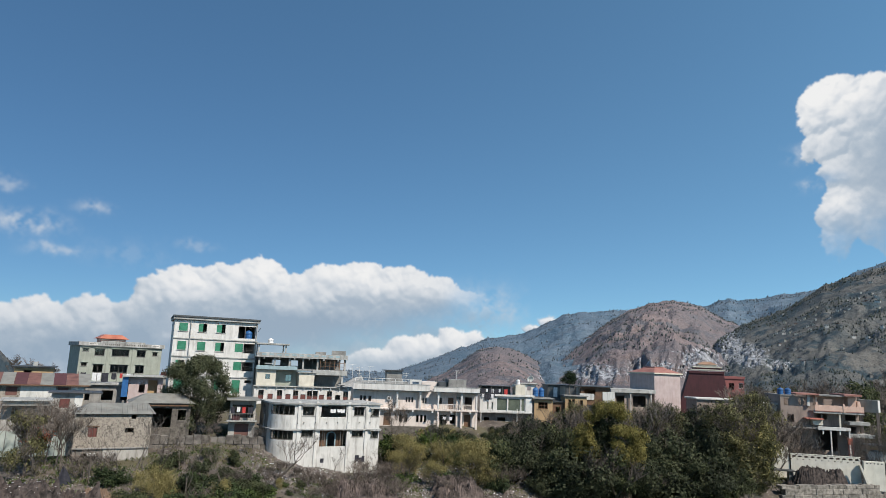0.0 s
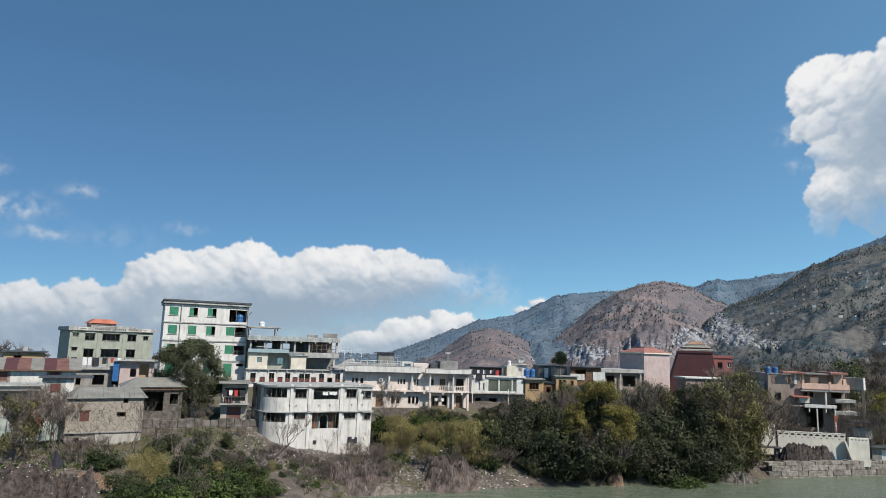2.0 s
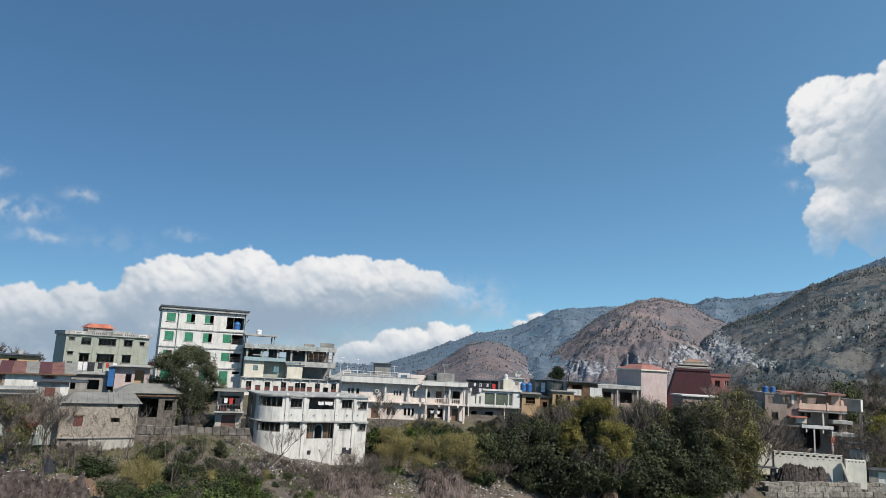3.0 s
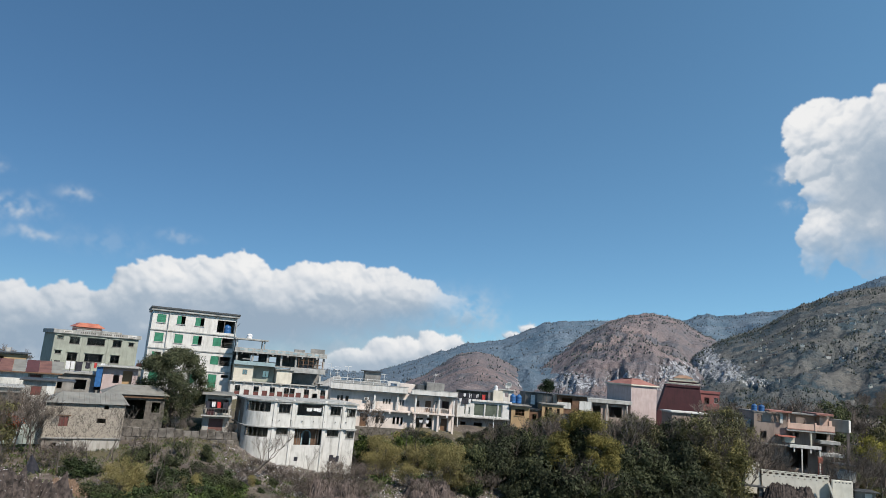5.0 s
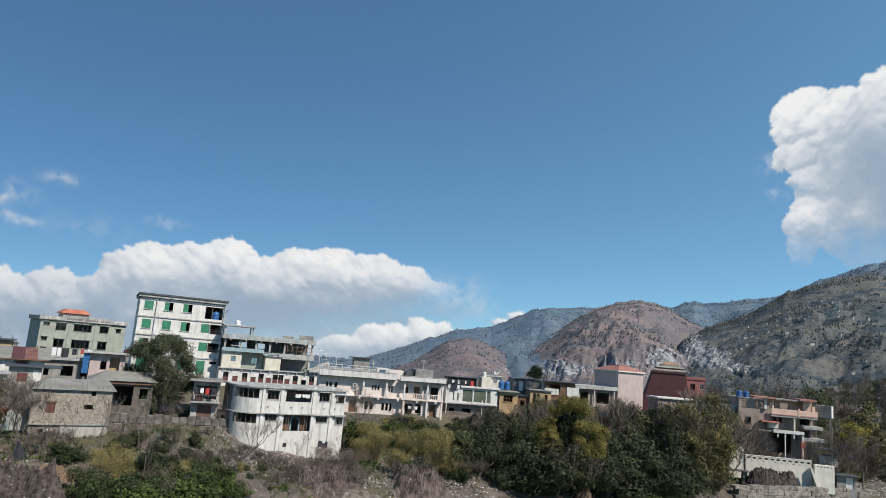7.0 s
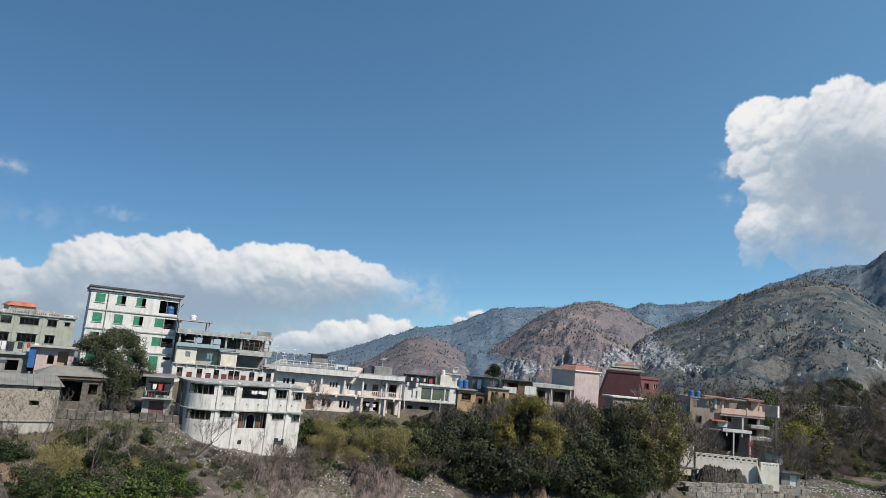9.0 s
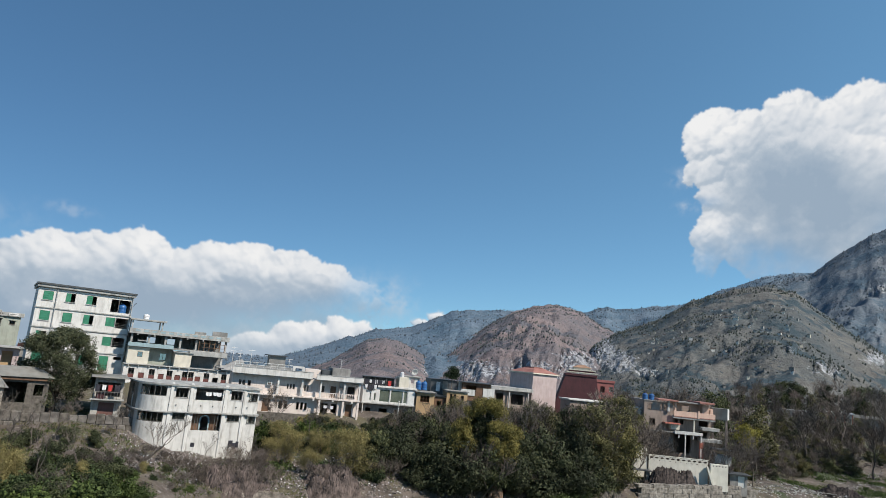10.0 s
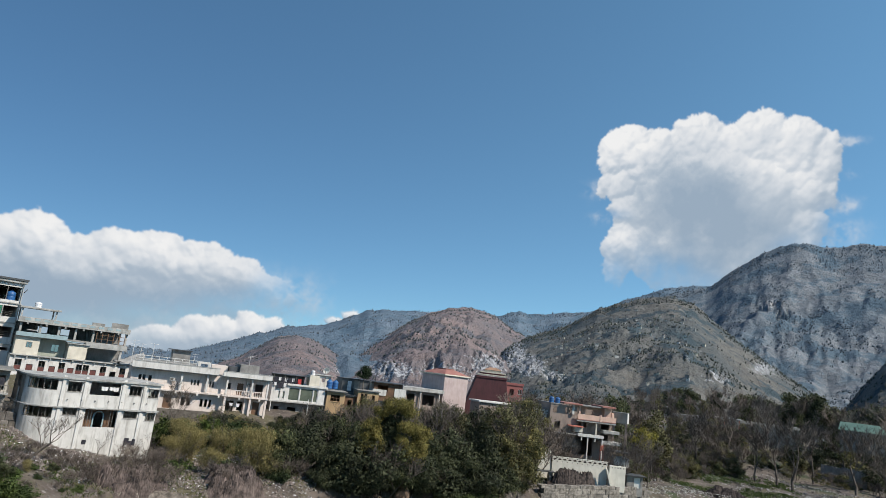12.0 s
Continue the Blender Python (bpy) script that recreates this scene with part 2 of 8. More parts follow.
M = dict(
    white=plaster("white_limewash", (0.78, 0.78, 0.75), (0.20, 0.20, 0.18), 0.55),
    white_bright=plaster("whitewash", (0.74, 0.73, 0.70), (0.22, 0.205, 0.18), 0.75),
    grey_wash=plaster("flaking_grey_whitewash", (0.50, 0.48, 0.445), (0.17, 0.145, 0.12), 0.8),
    white_clean=plaster("white_paint", (0.77, 0.755, 0.725), (0.28, 0.265, 0.24), 0.6),
    pale_green=plaster("grey_green_render", (0.40, 0.43, 0.37), (0.18, 0.18, 0.16), 0.5),
    pink=plaster("pale_pink_render", (0.82, 0.725, 0.665), (0.3, 0.25, 0.22), 0.5),
    rose=plaster("rose_render", (0.56, 0.455, 0.44), (0.3, 0.2, 0.2), 0.4),
    maroon=plaster("maroon_render", (0.10, 0.034, 0.04), (0.035, 0.02, 0.02), 0.5),
    brick_red=plaster("brick_red_paint", (0.34, 0.12, 0.11), (0.2, 0.08, 0.08), 0.3),
    mud=plaster("brown_mud_render", (0.37, 0.295, 0.255), (0.12, 0.10, 0.085), 0.5),
    tan_tile=surface("tan_roof_tiles", (0.24, 0.14, 0.09), (0.42, 0.26, 0.17), 1.0, 0.8, 0.4, 14),
    faded_red=surface("faded_red_tin", (0.26, 0.10, 0.08), (0.42, 0.20, 0.16), 1.0, 0.7, 0.2, 14),
    ivory=plaster("ivory_limewash", (0.80, 0.77, 0.68), (0.4, 0.36, 0.28), 0.3),
    salmon=plaster("salmon_paint", (0.80, 0.55, 0.44), (0.4, 0.25, 0.2), 0.3),
    cream=plaster("cream_paint", (0.76, 0.71, 0.60), (0.4, 0.36, 0.28), 0.35),
    ochre=plaster("ochre_paint", (0.52, 0.36, 0.20), (0.25, 0.18, 0.1), 0.35),
    blue_paint=plaster("light_blue_paint", (0.34, 0.46, 0.50), (0.2, 0.22, 0.22), 0.5),
    concrete=surface("raw_concrete", (0.17, 0.168, 0.16), (0.34, 0.33, 0.315), 0.8, 0.9, 0.4, 12, streaks=(0.09, 0.09, 0.08), streak_amount=0.6),
    slab=surface("weathered_slab_edge", (0.28, 0.28, 0.27), (0.52, 0.52, 0.50), 0.9, 0.9, 0.4, 14, streaks=(0.10, 0.10, 0.09), streak_amount=0.6),
    dark_metal=surface("dark_grey_sheet", (0.05, 0.055, 0.06), (0.11, 0.115, 0.12), 1.2, 0.5, 0.15, 20, metal=0.3),
    tin=surface("grey_tin_sheet", (0.17, 0.17, 0.155), (0.29, 0.288, 0.265), 0.8, 0.7, 0.3, 16, metal=0.0, streaks=(0.20, 0.13, 0.09), streak_amount=0.35),
    rust=surface("rusty_tin", (0.10, 0.045, 0.04), (0.24, 0.115, 0.095), 0.8, 0.8, 0.3, 12),
    red_tin=surface("red_painted_tin", (0.30, 0.07, 0.05), (0.48, 0.15, 0.10), 1.0, 0.6, 0.2, 14),
    orange_tin=surface("orange_red_tin", (0.40, 0.12, 0.075), (0.56, 0.21, 0.13), 1.0, 0.5, 0.1, 14),
    shutter=surface("green_shutter_paint", (0.02, 0.16, 0.09), (0.045, 0.26, 0.15), 1.4, 0.5, 0.1, 25),
    door=surface("red_brown_door", (0.10, 0.03, 0.025), (0.18, 0.06, 0.05), 2, 0.6, 0.2, 20),
    brown=surface("brown_wood", (0.09, 0.045, 0.025), (0.20, 0.11, 0.06), 2, 0.7, 0.3, 30),
    frame=surface("grey_window_frame", (0.10, 0.09, 0.085), (0.18, 0.17, 0.16), 2, 0.6, 0.1, 20),
    frame_white=surface("white_window_frame", (0.62, 0.62, 0.6), (0.78, 0.78, 0.76), 2, 0.5, 0.1, 20),
    cloth_white=surface("white_cloth", (0.6, 0.6, 0.62), (0.82, 0.82, 0.83), 3, 0.9, 0.2, 40),
    cloth_dark=surface("dark_cloth", (0.012, 0.013, 0.02), (0.04, 0.04, 0.055), 3, 0.9, 0.2, 40),
    cloth_red=surface("red_cloth", (0.38, 0.03, 0.03), (0.6, 0.07, 0.06), 3, 0.9, 0.2, 40),
    blue_plastic=surface("blue_plastic", (0.02, 0.09, 0.26), (0.04, 0.16, 0.40), 1.5, 0.4, 0.05, 20),
    tarp=surface("grey_tarpaulin", (0.25, 0.25, 0.24), (0.45, 0.44, 0.43), 1.2, 0.7, 0.4, 10),
    gate_green=surface("mint_green_sheet", (0.30, 0.46, 0.34), (0.46, 0.62, 0.46), 0.7, 0.5, 0.1, 12),
    fence_sheet=surface("pale_green_sheet", (0.30, 0.36, 0.33), (0.48, 0.53, 0.49), 0.8, 0.7, 0.2, 10),
    pale_stone=surface("pale_quay_stone", (0.09, 0.082, 0.07), (0.31, 0.285, 0.255), 2.4, 0.95, 0.9, 5, shift=0.3),
    rough_stone=surface("dark_rubble_masonry", (0.045, 0.04, 0.035), (0.20, 0.18, 0.155), 2.2, 0.95, 1.0, 5),
    stone=surface("grey_stone", (0.075, 0.068, 0.062), (0.24, 0.22, 0.20), 1.2, 0.95, 0.8, 8, shift=0.25),
    bark=surface("grey_bark", (0.05, 0.042, 0.036), (0.21, 0.18, 0.155), 3, 0.95, 0.6, 20, shift=0.35),
    twig=surface("brown_twigs", (0.06, 0.048, 0.04), (0.21, 0.172, 0.146), 1, 0.95, 0.2, 10, shift=0.35),
    glass=glass("window_glass"),
    # grey-green reflections are put into the pane's base colour
    green_pane=surface("green_pane_reflections", (0.075, 0.095, 0.075), (0.15, 0.175, 0.14), 0.8, 0.15, 0.0, 6),
    ground=ground_material(),
    water=water_material(),
    cloud=cloud_material(),
    olive=foliage("olive_leaves", (0.022, 0.025, 0.010), (0.19, 0.18, 0.08)),
    evergreen=foliage("evergreen_leaves", (0.026, 0.033, 0.018), (0.132, 0.145, 0.082), 0.0),
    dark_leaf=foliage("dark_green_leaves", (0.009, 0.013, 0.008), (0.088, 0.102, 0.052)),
    green_leaf=foliage("fresh_green_leaves", (0.016, 0.027, 0.009), (0.095, 0.135, 0.045)),
    red_leaf=foliage("rust_red_leaves", (0.16, 0.04, 0.02), (0.42, 0.13, 0.06)),
    yellow_leaf=foliage("yellow_green_leaves", (0.058, 0.057, 0.019), (0.30, 0.26, 0.085), 0.0),
    lime_leaf=foliage("lime_yellow_leaves", (0.10, 0.10, 0.02), (0.36, 0.32, 0.075), 0.0),
    willow=foliage("willow_leaves", (0.115, 0.102, 0.040), (0.34, 0.295, 0.125), 0.15),
    pine=foliage("pine_needles", (0.012, 0.022, 0.012), (0.04, 0.06, 0.03)),
)


# ---- builders ----
def mesh_of(bm, name, material, smooth=False):
    me = bpy.data.meshes.new(name)
    bm.to_mesh(me)
    bm.free()
    me.materials.append(material)
    if smooth:
        me.polygons.foreach_set("use_smooth", [True] * len(me.polygons))
    return me


def part(name, bm, material, parent, label="", smooth=False):
    """Links a bmesh as one mesh object under a thing or a part."""
    ob = new(name, mesh_of(bm, name, material, smooth))
    ob.parent = parent
    return tagged(ob, label)


def raw_mesh(name, verts, faces, material, smooth=False):
    me = bpy.data.meshes.new(name)
    me.from_pydata(verts, [], faces)
    me.materials.append(material)
    if smooth:
        me.polygons.foreach_set("use_smooth", [True] * len(me.polygons))
    return me


BOX_FACES = ((0, 3, 2, 1), (4, 5, 6, 7), (0, 1, 5, 4), (1, 2, 6, 5), (2, 3, 7, 6), (3, 0, 4, 7))


def add_box(bm, x0, x1, y0, y1, z0, z1, taper=0.0):
    vs = [bm.verts.new(c) for c in ((x0, y0, z0), (x1, y0, z0), (x1, y1, z0), (x0, y1, z0),
                                    (x0 + taper, y0 + taper, z1), (x1 - taper, y0 + taper, z1), (x1 - taper, y1 - taper, z1), (x0 + taper, y1 - taper, z1))]
    for f in BOX_FACES:
        bm.faces.new([vs[i] for i in f])


def add_tube(bm, a, b, r0, r1, sides=8, caps=True):
    a, b = Vector(a), Vector(b)
    axis = (b - a).normalized()
    side = axis.orthogonal().normalized()
    other = axis.cross(side)
    rings = []
    for c, r in ((a, r0), (b, r1)):
        rings.append([bm.verts.new(c + r * (math.cos(2 * math.pi * k / sides) * side + math.sin(2 * math.pi * k / sides) * other)) for k in range(sides)])
    for k in range(sides):
        bm.faces.new((rings[0][k], rings[0][(k + 1) % sides], rings[1][(k + 1) % sides], rings[1][k]))
    if caps:
        bm.faces.new(rings[0][::-1]), bm.faces.new(rings[1])


def soften(bm, width=0.02):
    bmesh.ops.bevel(bm, geom=list(bm.edges), offset=width, segments=1, affect="EDGES")


class House:
    """A building whose local x runs along its front, y into it, z up; heights are given over the river."""

    def __init__(self, name, x, y, base, turn, label, category="house", group=""):
        self.e = new(name)
        self.e.matrix_world = pose(x, y, base, 0, 0, turn)
        self.base = base
        tagged(self.e, label, category, group)

    def box(self, name, mat, x0, x1, y0, y1, z0, z1, label="", soft=0.02, parent=None, taper=0.0):
        bm = bmesh.new()
        add_box(bm, x0, x1, y0, y1, z0 - self.base, z1 - self.base, taper)
        if soft:
            soften(bm, soft)
        return part(name, bm, M[mat], parent or self.e, label)

    def tube(self, name, mat, a, b, r, label="", parent=None, sides=8):
        bm = bmesh.new()
        d = Vector((0, 0, self.base))
        add_tube(bm, Vector(a) - d, Vector(b) - d, r, r, sides)
        return part(name, bm, M[mat], parent or self.e, label)

    def wall(self, name, mat, x0, x1, z0, z1, y0, thick=0.25, holes=(), label="", along="x"):
        """An upright wall with openings right through it. along 'y': it runs into the house at x = y0."""
        xs = sorted({x0, x1, *(v for h in holes for v in h[:2] if x0 < v < x1)})
        zs = sorted({z0, z1, *(v for h in holes for v in h[2:4] if z0 < v < z1)})
        bm, made = bmesh.new(), {}
        nx, nz = len(xs) - 1, len(zs) - 1

        def solid(i, k):
            if not (0 <= i < nx and 0 <= k < nz):
                return False
            mx, mz = (xs[i] + xs[i + 1]) / 2, (zs[k] + zs[k + 1]) / 2
            return not any(h[0] < mx < h[1] and h[2] < mz < h[3] for h in holes)

        def at(i, k, back):
            if (i, k, back) not in made:
                y = y0 + thick * back
                made[i, k, back] = bm.verts.new((xs[i], y, zs[k] - self.base) if along == "x" else (y, xs[i], zs[k] - self.base))
            return made[i, k, back]

        for i in range(nx):
            for k in range(nz):
                if not solid(i, k):
                    continue
                for back in (0, 1):
                    bm.faces.new((at(i, k, back), at(i + 1, k, back), at(i + 1, k + 1, back), at(i, k + 1, back)))
                for p, q, di, dk in (((i, k), (i + 1, k), 0, -1), ((i, k + 1), (i + 1, k + 1), 0, 1), ((i, k), (i, k + 1), -1, 0), ((i + 1, k), (i + 1, k + 1), 1, 0)):
                    if not solid(i + di, k + dk):
                        bm.faces.new((at(*p, 0), at(*q, 0), at(*q, 1), at(*p, 1)))
        bmesh.ops.recalc_face_normals(bm, faces=bm.faces)
        return part(name, bm, M[mat], self.e, label)

    def shell(self, mat, w, d, z0, z1, holes=(), left_holes=(), x0=0.0, y0=0.0, t=0.25, roof="slab"):
        self.wall("wall", mat, x0, x0 + w, z0, z1, y0, t, holes)
        self.wall("wall", mat, y0 + t, y0 + d - t, z0, z1, x0, t, left_holes, along="y")
        self.wall("wall", mat, y0 + t, y0 + d - t, z0, z1, x0 + w - t, t, (), along="y")
        self.wall("wall", mat, x0, x0 + w, z0, z1, y0 + d - t, t)
        if roof:
            self.box("roof", roof, x0 + 0.01, x0 + w - 0.01, y0 + 0.01, y0 + d - 0.01, z1, z1 + 0.15, soft=0)

    def window(self, x0, x1, z0, z1, y=0.0, frame="frame", bars=1, sill=None, cross=False, glazed=True):
        """A window set back in its opening: frame with bars, a pane and perhaps a sill."""
        b, f = self.base, 0.06
        bm = bmesh.new()
        rings = []
        for inset in (0.0, f):
            for yy in (y + 0.06, y + 0.14):
                rings.append([bm.verts.new(c) for c in ((x0 + inset, yy, z0 + inset - b), (x1 - inset, yy, z0 + inset - b), (x1 - inset, yy, z1 - inset - b), (x0 + inset, yy, z1 - inset - b))])
        for k in range(4):
            n = (k + 1) % 4
            for p, q in ((0, 2), (3, 1), (1, 0), (2, 3)):
                bm.faces.new((rings[p][k], rings[p][n], rings[q][n], rings[q][k]))
        bmesh.ops.recalc_face_normals(bm, faces=bm.faces)
        w = part("window", bm, M[frame], self.e)
        for k in range(bars):
            bm = bmesh.new()
            c = x0 + (x1 - x0) * (k + 1) / (bars + 1)
            add_box(bm, c - 0.025, c + 0.025, y + 0.07, y + 0.13, z0 + f - b, z1 - f - b)
            part("glazing_bar", bm, M[frame], w)
        if cross:
            bm = bmesh.new()
            c = (z0 + z1) / 2 - b
            add_box(bm, x0 + f, x1 - f, y + 0.075, y + 0.125, c - 0.025, c + 0.025)
            part("glazing_bar", bm, M[frame], w)
        if glazed:
            bm = bmesh.new()
            add_box(bm, x0 + f, x1 - f, y + 0.095, y + 0.105, z0 + f - b, z1 - f - b)
            g = part("pane", bm, M["glass"], w)
            g.visible_shadow = False
        if sill:
            bm = bmesh.new()
            add_box(bm, x0 - 0.08, x1 + 0.08, y - 0.10, y - 0.003, z0 - 0.09 - b, z0 - b)
            part("sill", bm, M[sill], w)
        return w


# ---- ground, river, mountains ----
def shore(x):
    return np.interp(x, [-300, -60, -40, -26, -14, -8, 6, 28, 53, 65, 86, 150, 400, 2000], [30, 38, 40, 45, 61, 72.5, 78, 84, 92, 95, 100, 112, 170, 700])


def fbm(x, y, s, octaves=4):
    return noise.fractal(Vector((x * s, y * s, 3.7)), 1.0, 2.1, octaves)


def ground_z(x, y):
    """The height of the ground: the far bank and the town's slope, the river bed, and the near bank under the camera."""
    s = (y - float(shore(x))) * 0.8
    rough = 0.45 * fbm(x, y, 0.22) + 0.9 * fbm(x, y, 0.05, 3)
    if s > 0:
        reach = float(np.interp(x, [-40, -10, 0, 20, 50, 120], [50, 46, 28, 28, 34, 25]))
        bar = float(np.interp(x, [66, 72, 100, 150], [0, 4, 13, 15]))  # flat gravel before the bank
        z = 12 * (1 - math.exp(-((max(0.0, s - bar) / reach) ** 1.5))) + 1.2 * min(1.0, s / 1.5) - 0.2
        away = math.hypot(x, y)
        return z + rough * min(1.0, s / 6) - 11.0 * min(1.0, max(0.0, (away - 130) / 120)) * float(np.interp(x, [60, 110], [1, 0.1])) - 0.09 * max(0.0, away - 260) + 1.0 * math.exp(-((x + 36) ** 2) / 120 - (y - 64) ** 2 / 160) - 1.1 * math.exp(-((x + 14) ** 2 + (y - 83.5) ** 2) / 70)
    z = max(-3.5, s * 0.35) - 0.2
    near = -(y - 24) * 0.8
    if near > 0:
        z = min(EYE - 1.6, z + 3.5 * min(1, near / 6) + near * 0.85)
    return z


def polar(az, d, z):
    a = radians(az)
    return (-math.sin(a) * d, math.cos(a) * d, z)


def build_ground():
    rings = [1.5 * 1.22 ** k for k in range(15)] + list(np.arange(28, 60, 2.0)) + list(np.arange(60, 130, 0.9)) + list(np.geomspace(130, 4700, 40))
    azs = list(np.arange(-62, 48, 0.45)) + list(np.arange(48, 298, 5.0))
    verts, faces = [], []
    for r in rings:
        for a in azs:
            x, y, _ = polar(a, r, 0)
            verts.append((x, y, ground_z(x, y)))
    n = len(azs)
    for i in range(len(rings) - 1):
        for j in range(n):
            faces.append((i * n + j, (i + 1) * n + j, (i + 1) * n + (j + 1) % n, i * n + (j + 1) % n))
    verts.append((0, 0, ground_z(0, 0)))
    faces += [(len(verts) - 1, j, (j + 1) % n) for j in range(n)]
    ob = new("ground", raw_mesh("ground", verts, [f[::-1] for f in faces], M["ground"], True))
    tagged(ob, "stony river bank and sloping earth with dry grass", "ground", kind="structure")


build_ground()
xs = [-320, -60, 0, 60, 140, 420]
bm = bmesh.new()
top = [bm.verts.new((x, float(shore(x)) + 3, 0)) for x in xs]
low = [bm.verts.new((x, 12, 0)) for x in xs]
for k in range(len(xs) - 1):
    bm.faces.new((low[k], low[k + 1], top[k + 1], top[k]))
river = new("water", mesh_of(bm, "water", M["water"]))
tagged(river, "grey-green rippled river water below the bank", "river", kind="structure")


def mountain(label, ridge, far, toe, material, seed, rough=0.05, cliffs=(), step=0.12, foot=-35.0, bluff=0.0, relief=1.0):
    """A ridge whose crest runs through (heading, elevation) pairs at a distance, falling to its toe, with spurs and gullies."""
    az, el = [p[0] for p in ridge], [p[1] for p in ridge]
    if az[0] > az[-1]:
        az, el = az[::-1], el[::-1]
    n, m = int((az[-1] - az[0]) / step) + 1, 118
    verts, rock = [], []
    for j in range(m):
        v = j / (m - 22)
        for i in range(n):
            a = az[0] + (az[-1] - az[0]) * i / (n - 1)
            e = float(np.interp(a, az, el)) + 0.13 * min(1.0, v) ** 10 * noise.fractal(Vector((a * 0.9, seed * 3.0, 0)), 0.7, 2.1, 6)
            crest = EYE + math.tan(radians(e)) * far
            span = far - toe
            d0 = toe + span * v
            px, py, _ = polar(a, d0, 0)
            wob = noise.fractal(Vector((px / span * 2.2, py / span * 2.2, seed)), 1.0, 2.0, 6)
            gully = abs(noise.fractal(Vector((radians(a) * far / span * 5.0 + 0.25 * wob, d0 / span * 1.3 + 0.3 * wob, seed + 9)), 1.0, 2.1, 5))
            small = noise.fractal(Vector((px / span * 16, py / span * 16, seed + 5)), 0.9, 2.1, 4)
            rise = max(0.0, crest - foot)
            rib = abs(noise.fractal(Vector((radians(a) * far / span * 14.0 + 1.6 * wob, d0 / span * 8.0 + 0.8 * gully, seed + 21)), 0.75, 2.2, 5))
            if v <= 1:
                d = toe + (far - toe) * v
                shape = bluff * min(1.0, v / 0.12) ** 0.8 + (1 - bluff) * (0.25 * v + 0.75 * v ** 1.7)
                bend = math.sin(math.pi * min(1, v)) ** 0.8
                z = foot + rise * (shape + relief * (bend * (0.17 * wob - 0.13 * gully + 0.04) + 0.034 * small * (0.15 + bend) + bend * (0.014 - 0.046 * rib)))
                z = min(z, EYE + (crest - EYE) * (d / far) * 0.985 + 2) if v < 0.97 and crest > EYE else z
            else:
                d = far + (far - toe) * (v - 1) * 1.5
                z = crest - rise * (v - 1) * 3.0
            verts.append(polar(a, d, z))
            ee = math.degrees(math.atan2(z - EYE, d))
            r = 0.0
            for ca, ce, wa, we, amount in cliffs:
                r = max(r, amount * math.exp(-((a - ca) / wa) ** 2 - ((ee - ce) / we) ** 2))
            if r > 0.05 and v < 0.95:
                crack = abs(noise.fractal(Vector((radians(a) * far / span * 60.0 + 2.0 * rib, d0 / span * 7.0, seed + 33)), 0.6, 2.2, 4))
                verts[-1] = polar(a, d, z + rise * r * 0.22 * (0.25 - crack))
            rock.append(r)
    faces = [(j * n + i, j * n + i + 1, (j + 1) * n + i + 1, (j + 1) * n + i) for j in range(m - 1) for i in range(n - 1)]
    me = raw_mesh("mountain", verts, [f[::-1] for f in faces], material, True)
    me.attributes.new("rock", "FLOAT", "POINT").data.foreach_set("value", rock)
    ob = new("mountain", me)
    tagged(ob, label, "mountain", "mountain ranges", "structure")
    return ob


# bluish distance haze is put into these base colours, strongest in far and big
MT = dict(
    far=mountain_material("hazed_far_slopes", (0.182, 0.238, 0.300), (0.115, 0.180, 0.245), (0.28, 0.32, 0.37), 260),
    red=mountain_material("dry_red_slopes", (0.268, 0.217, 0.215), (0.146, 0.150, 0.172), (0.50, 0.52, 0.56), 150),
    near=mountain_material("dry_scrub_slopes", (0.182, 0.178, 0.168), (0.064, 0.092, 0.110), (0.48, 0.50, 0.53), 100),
    big=mountain_material("hazed_wooded_slopes", (0.225, 0.248, 0.275), (0.108, 0.158, 0.205), (0.42, 0.44, 0.46), 170),
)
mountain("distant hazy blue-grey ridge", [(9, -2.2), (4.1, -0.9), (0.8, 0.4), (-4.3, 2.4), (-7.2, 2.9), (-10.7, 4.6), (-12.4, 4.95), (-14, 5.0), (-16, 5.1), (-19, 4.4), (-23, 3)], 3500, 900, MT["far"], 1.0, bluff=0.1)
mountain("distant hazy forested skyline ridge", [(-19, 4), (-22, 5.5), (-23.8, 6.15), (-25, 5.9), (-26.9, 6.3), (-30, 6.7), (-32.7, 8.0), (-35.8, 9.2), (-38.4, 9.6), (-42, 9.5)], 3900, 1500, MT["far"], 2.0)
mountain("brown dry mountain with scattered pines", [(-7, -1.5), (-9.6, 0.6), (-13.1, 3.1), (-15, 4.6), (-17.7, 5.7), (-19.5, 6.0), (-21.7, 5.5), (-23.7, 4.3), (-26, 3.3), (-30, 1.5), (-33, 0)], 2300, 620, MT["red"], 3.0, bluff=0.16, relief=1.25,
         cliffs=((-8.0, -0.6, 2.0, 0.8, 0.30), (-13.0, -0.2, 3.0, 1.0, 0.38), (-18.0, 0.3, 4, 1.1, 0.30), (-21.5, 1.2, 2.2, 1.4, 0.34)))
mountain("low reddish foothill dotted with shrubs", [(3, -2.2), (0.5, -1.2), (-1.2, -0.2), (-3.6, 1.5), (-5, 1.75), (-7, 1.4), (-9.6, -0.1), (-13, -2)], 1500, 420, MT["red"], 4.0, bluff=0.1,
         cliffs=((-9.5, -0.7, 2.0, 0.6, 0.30),))
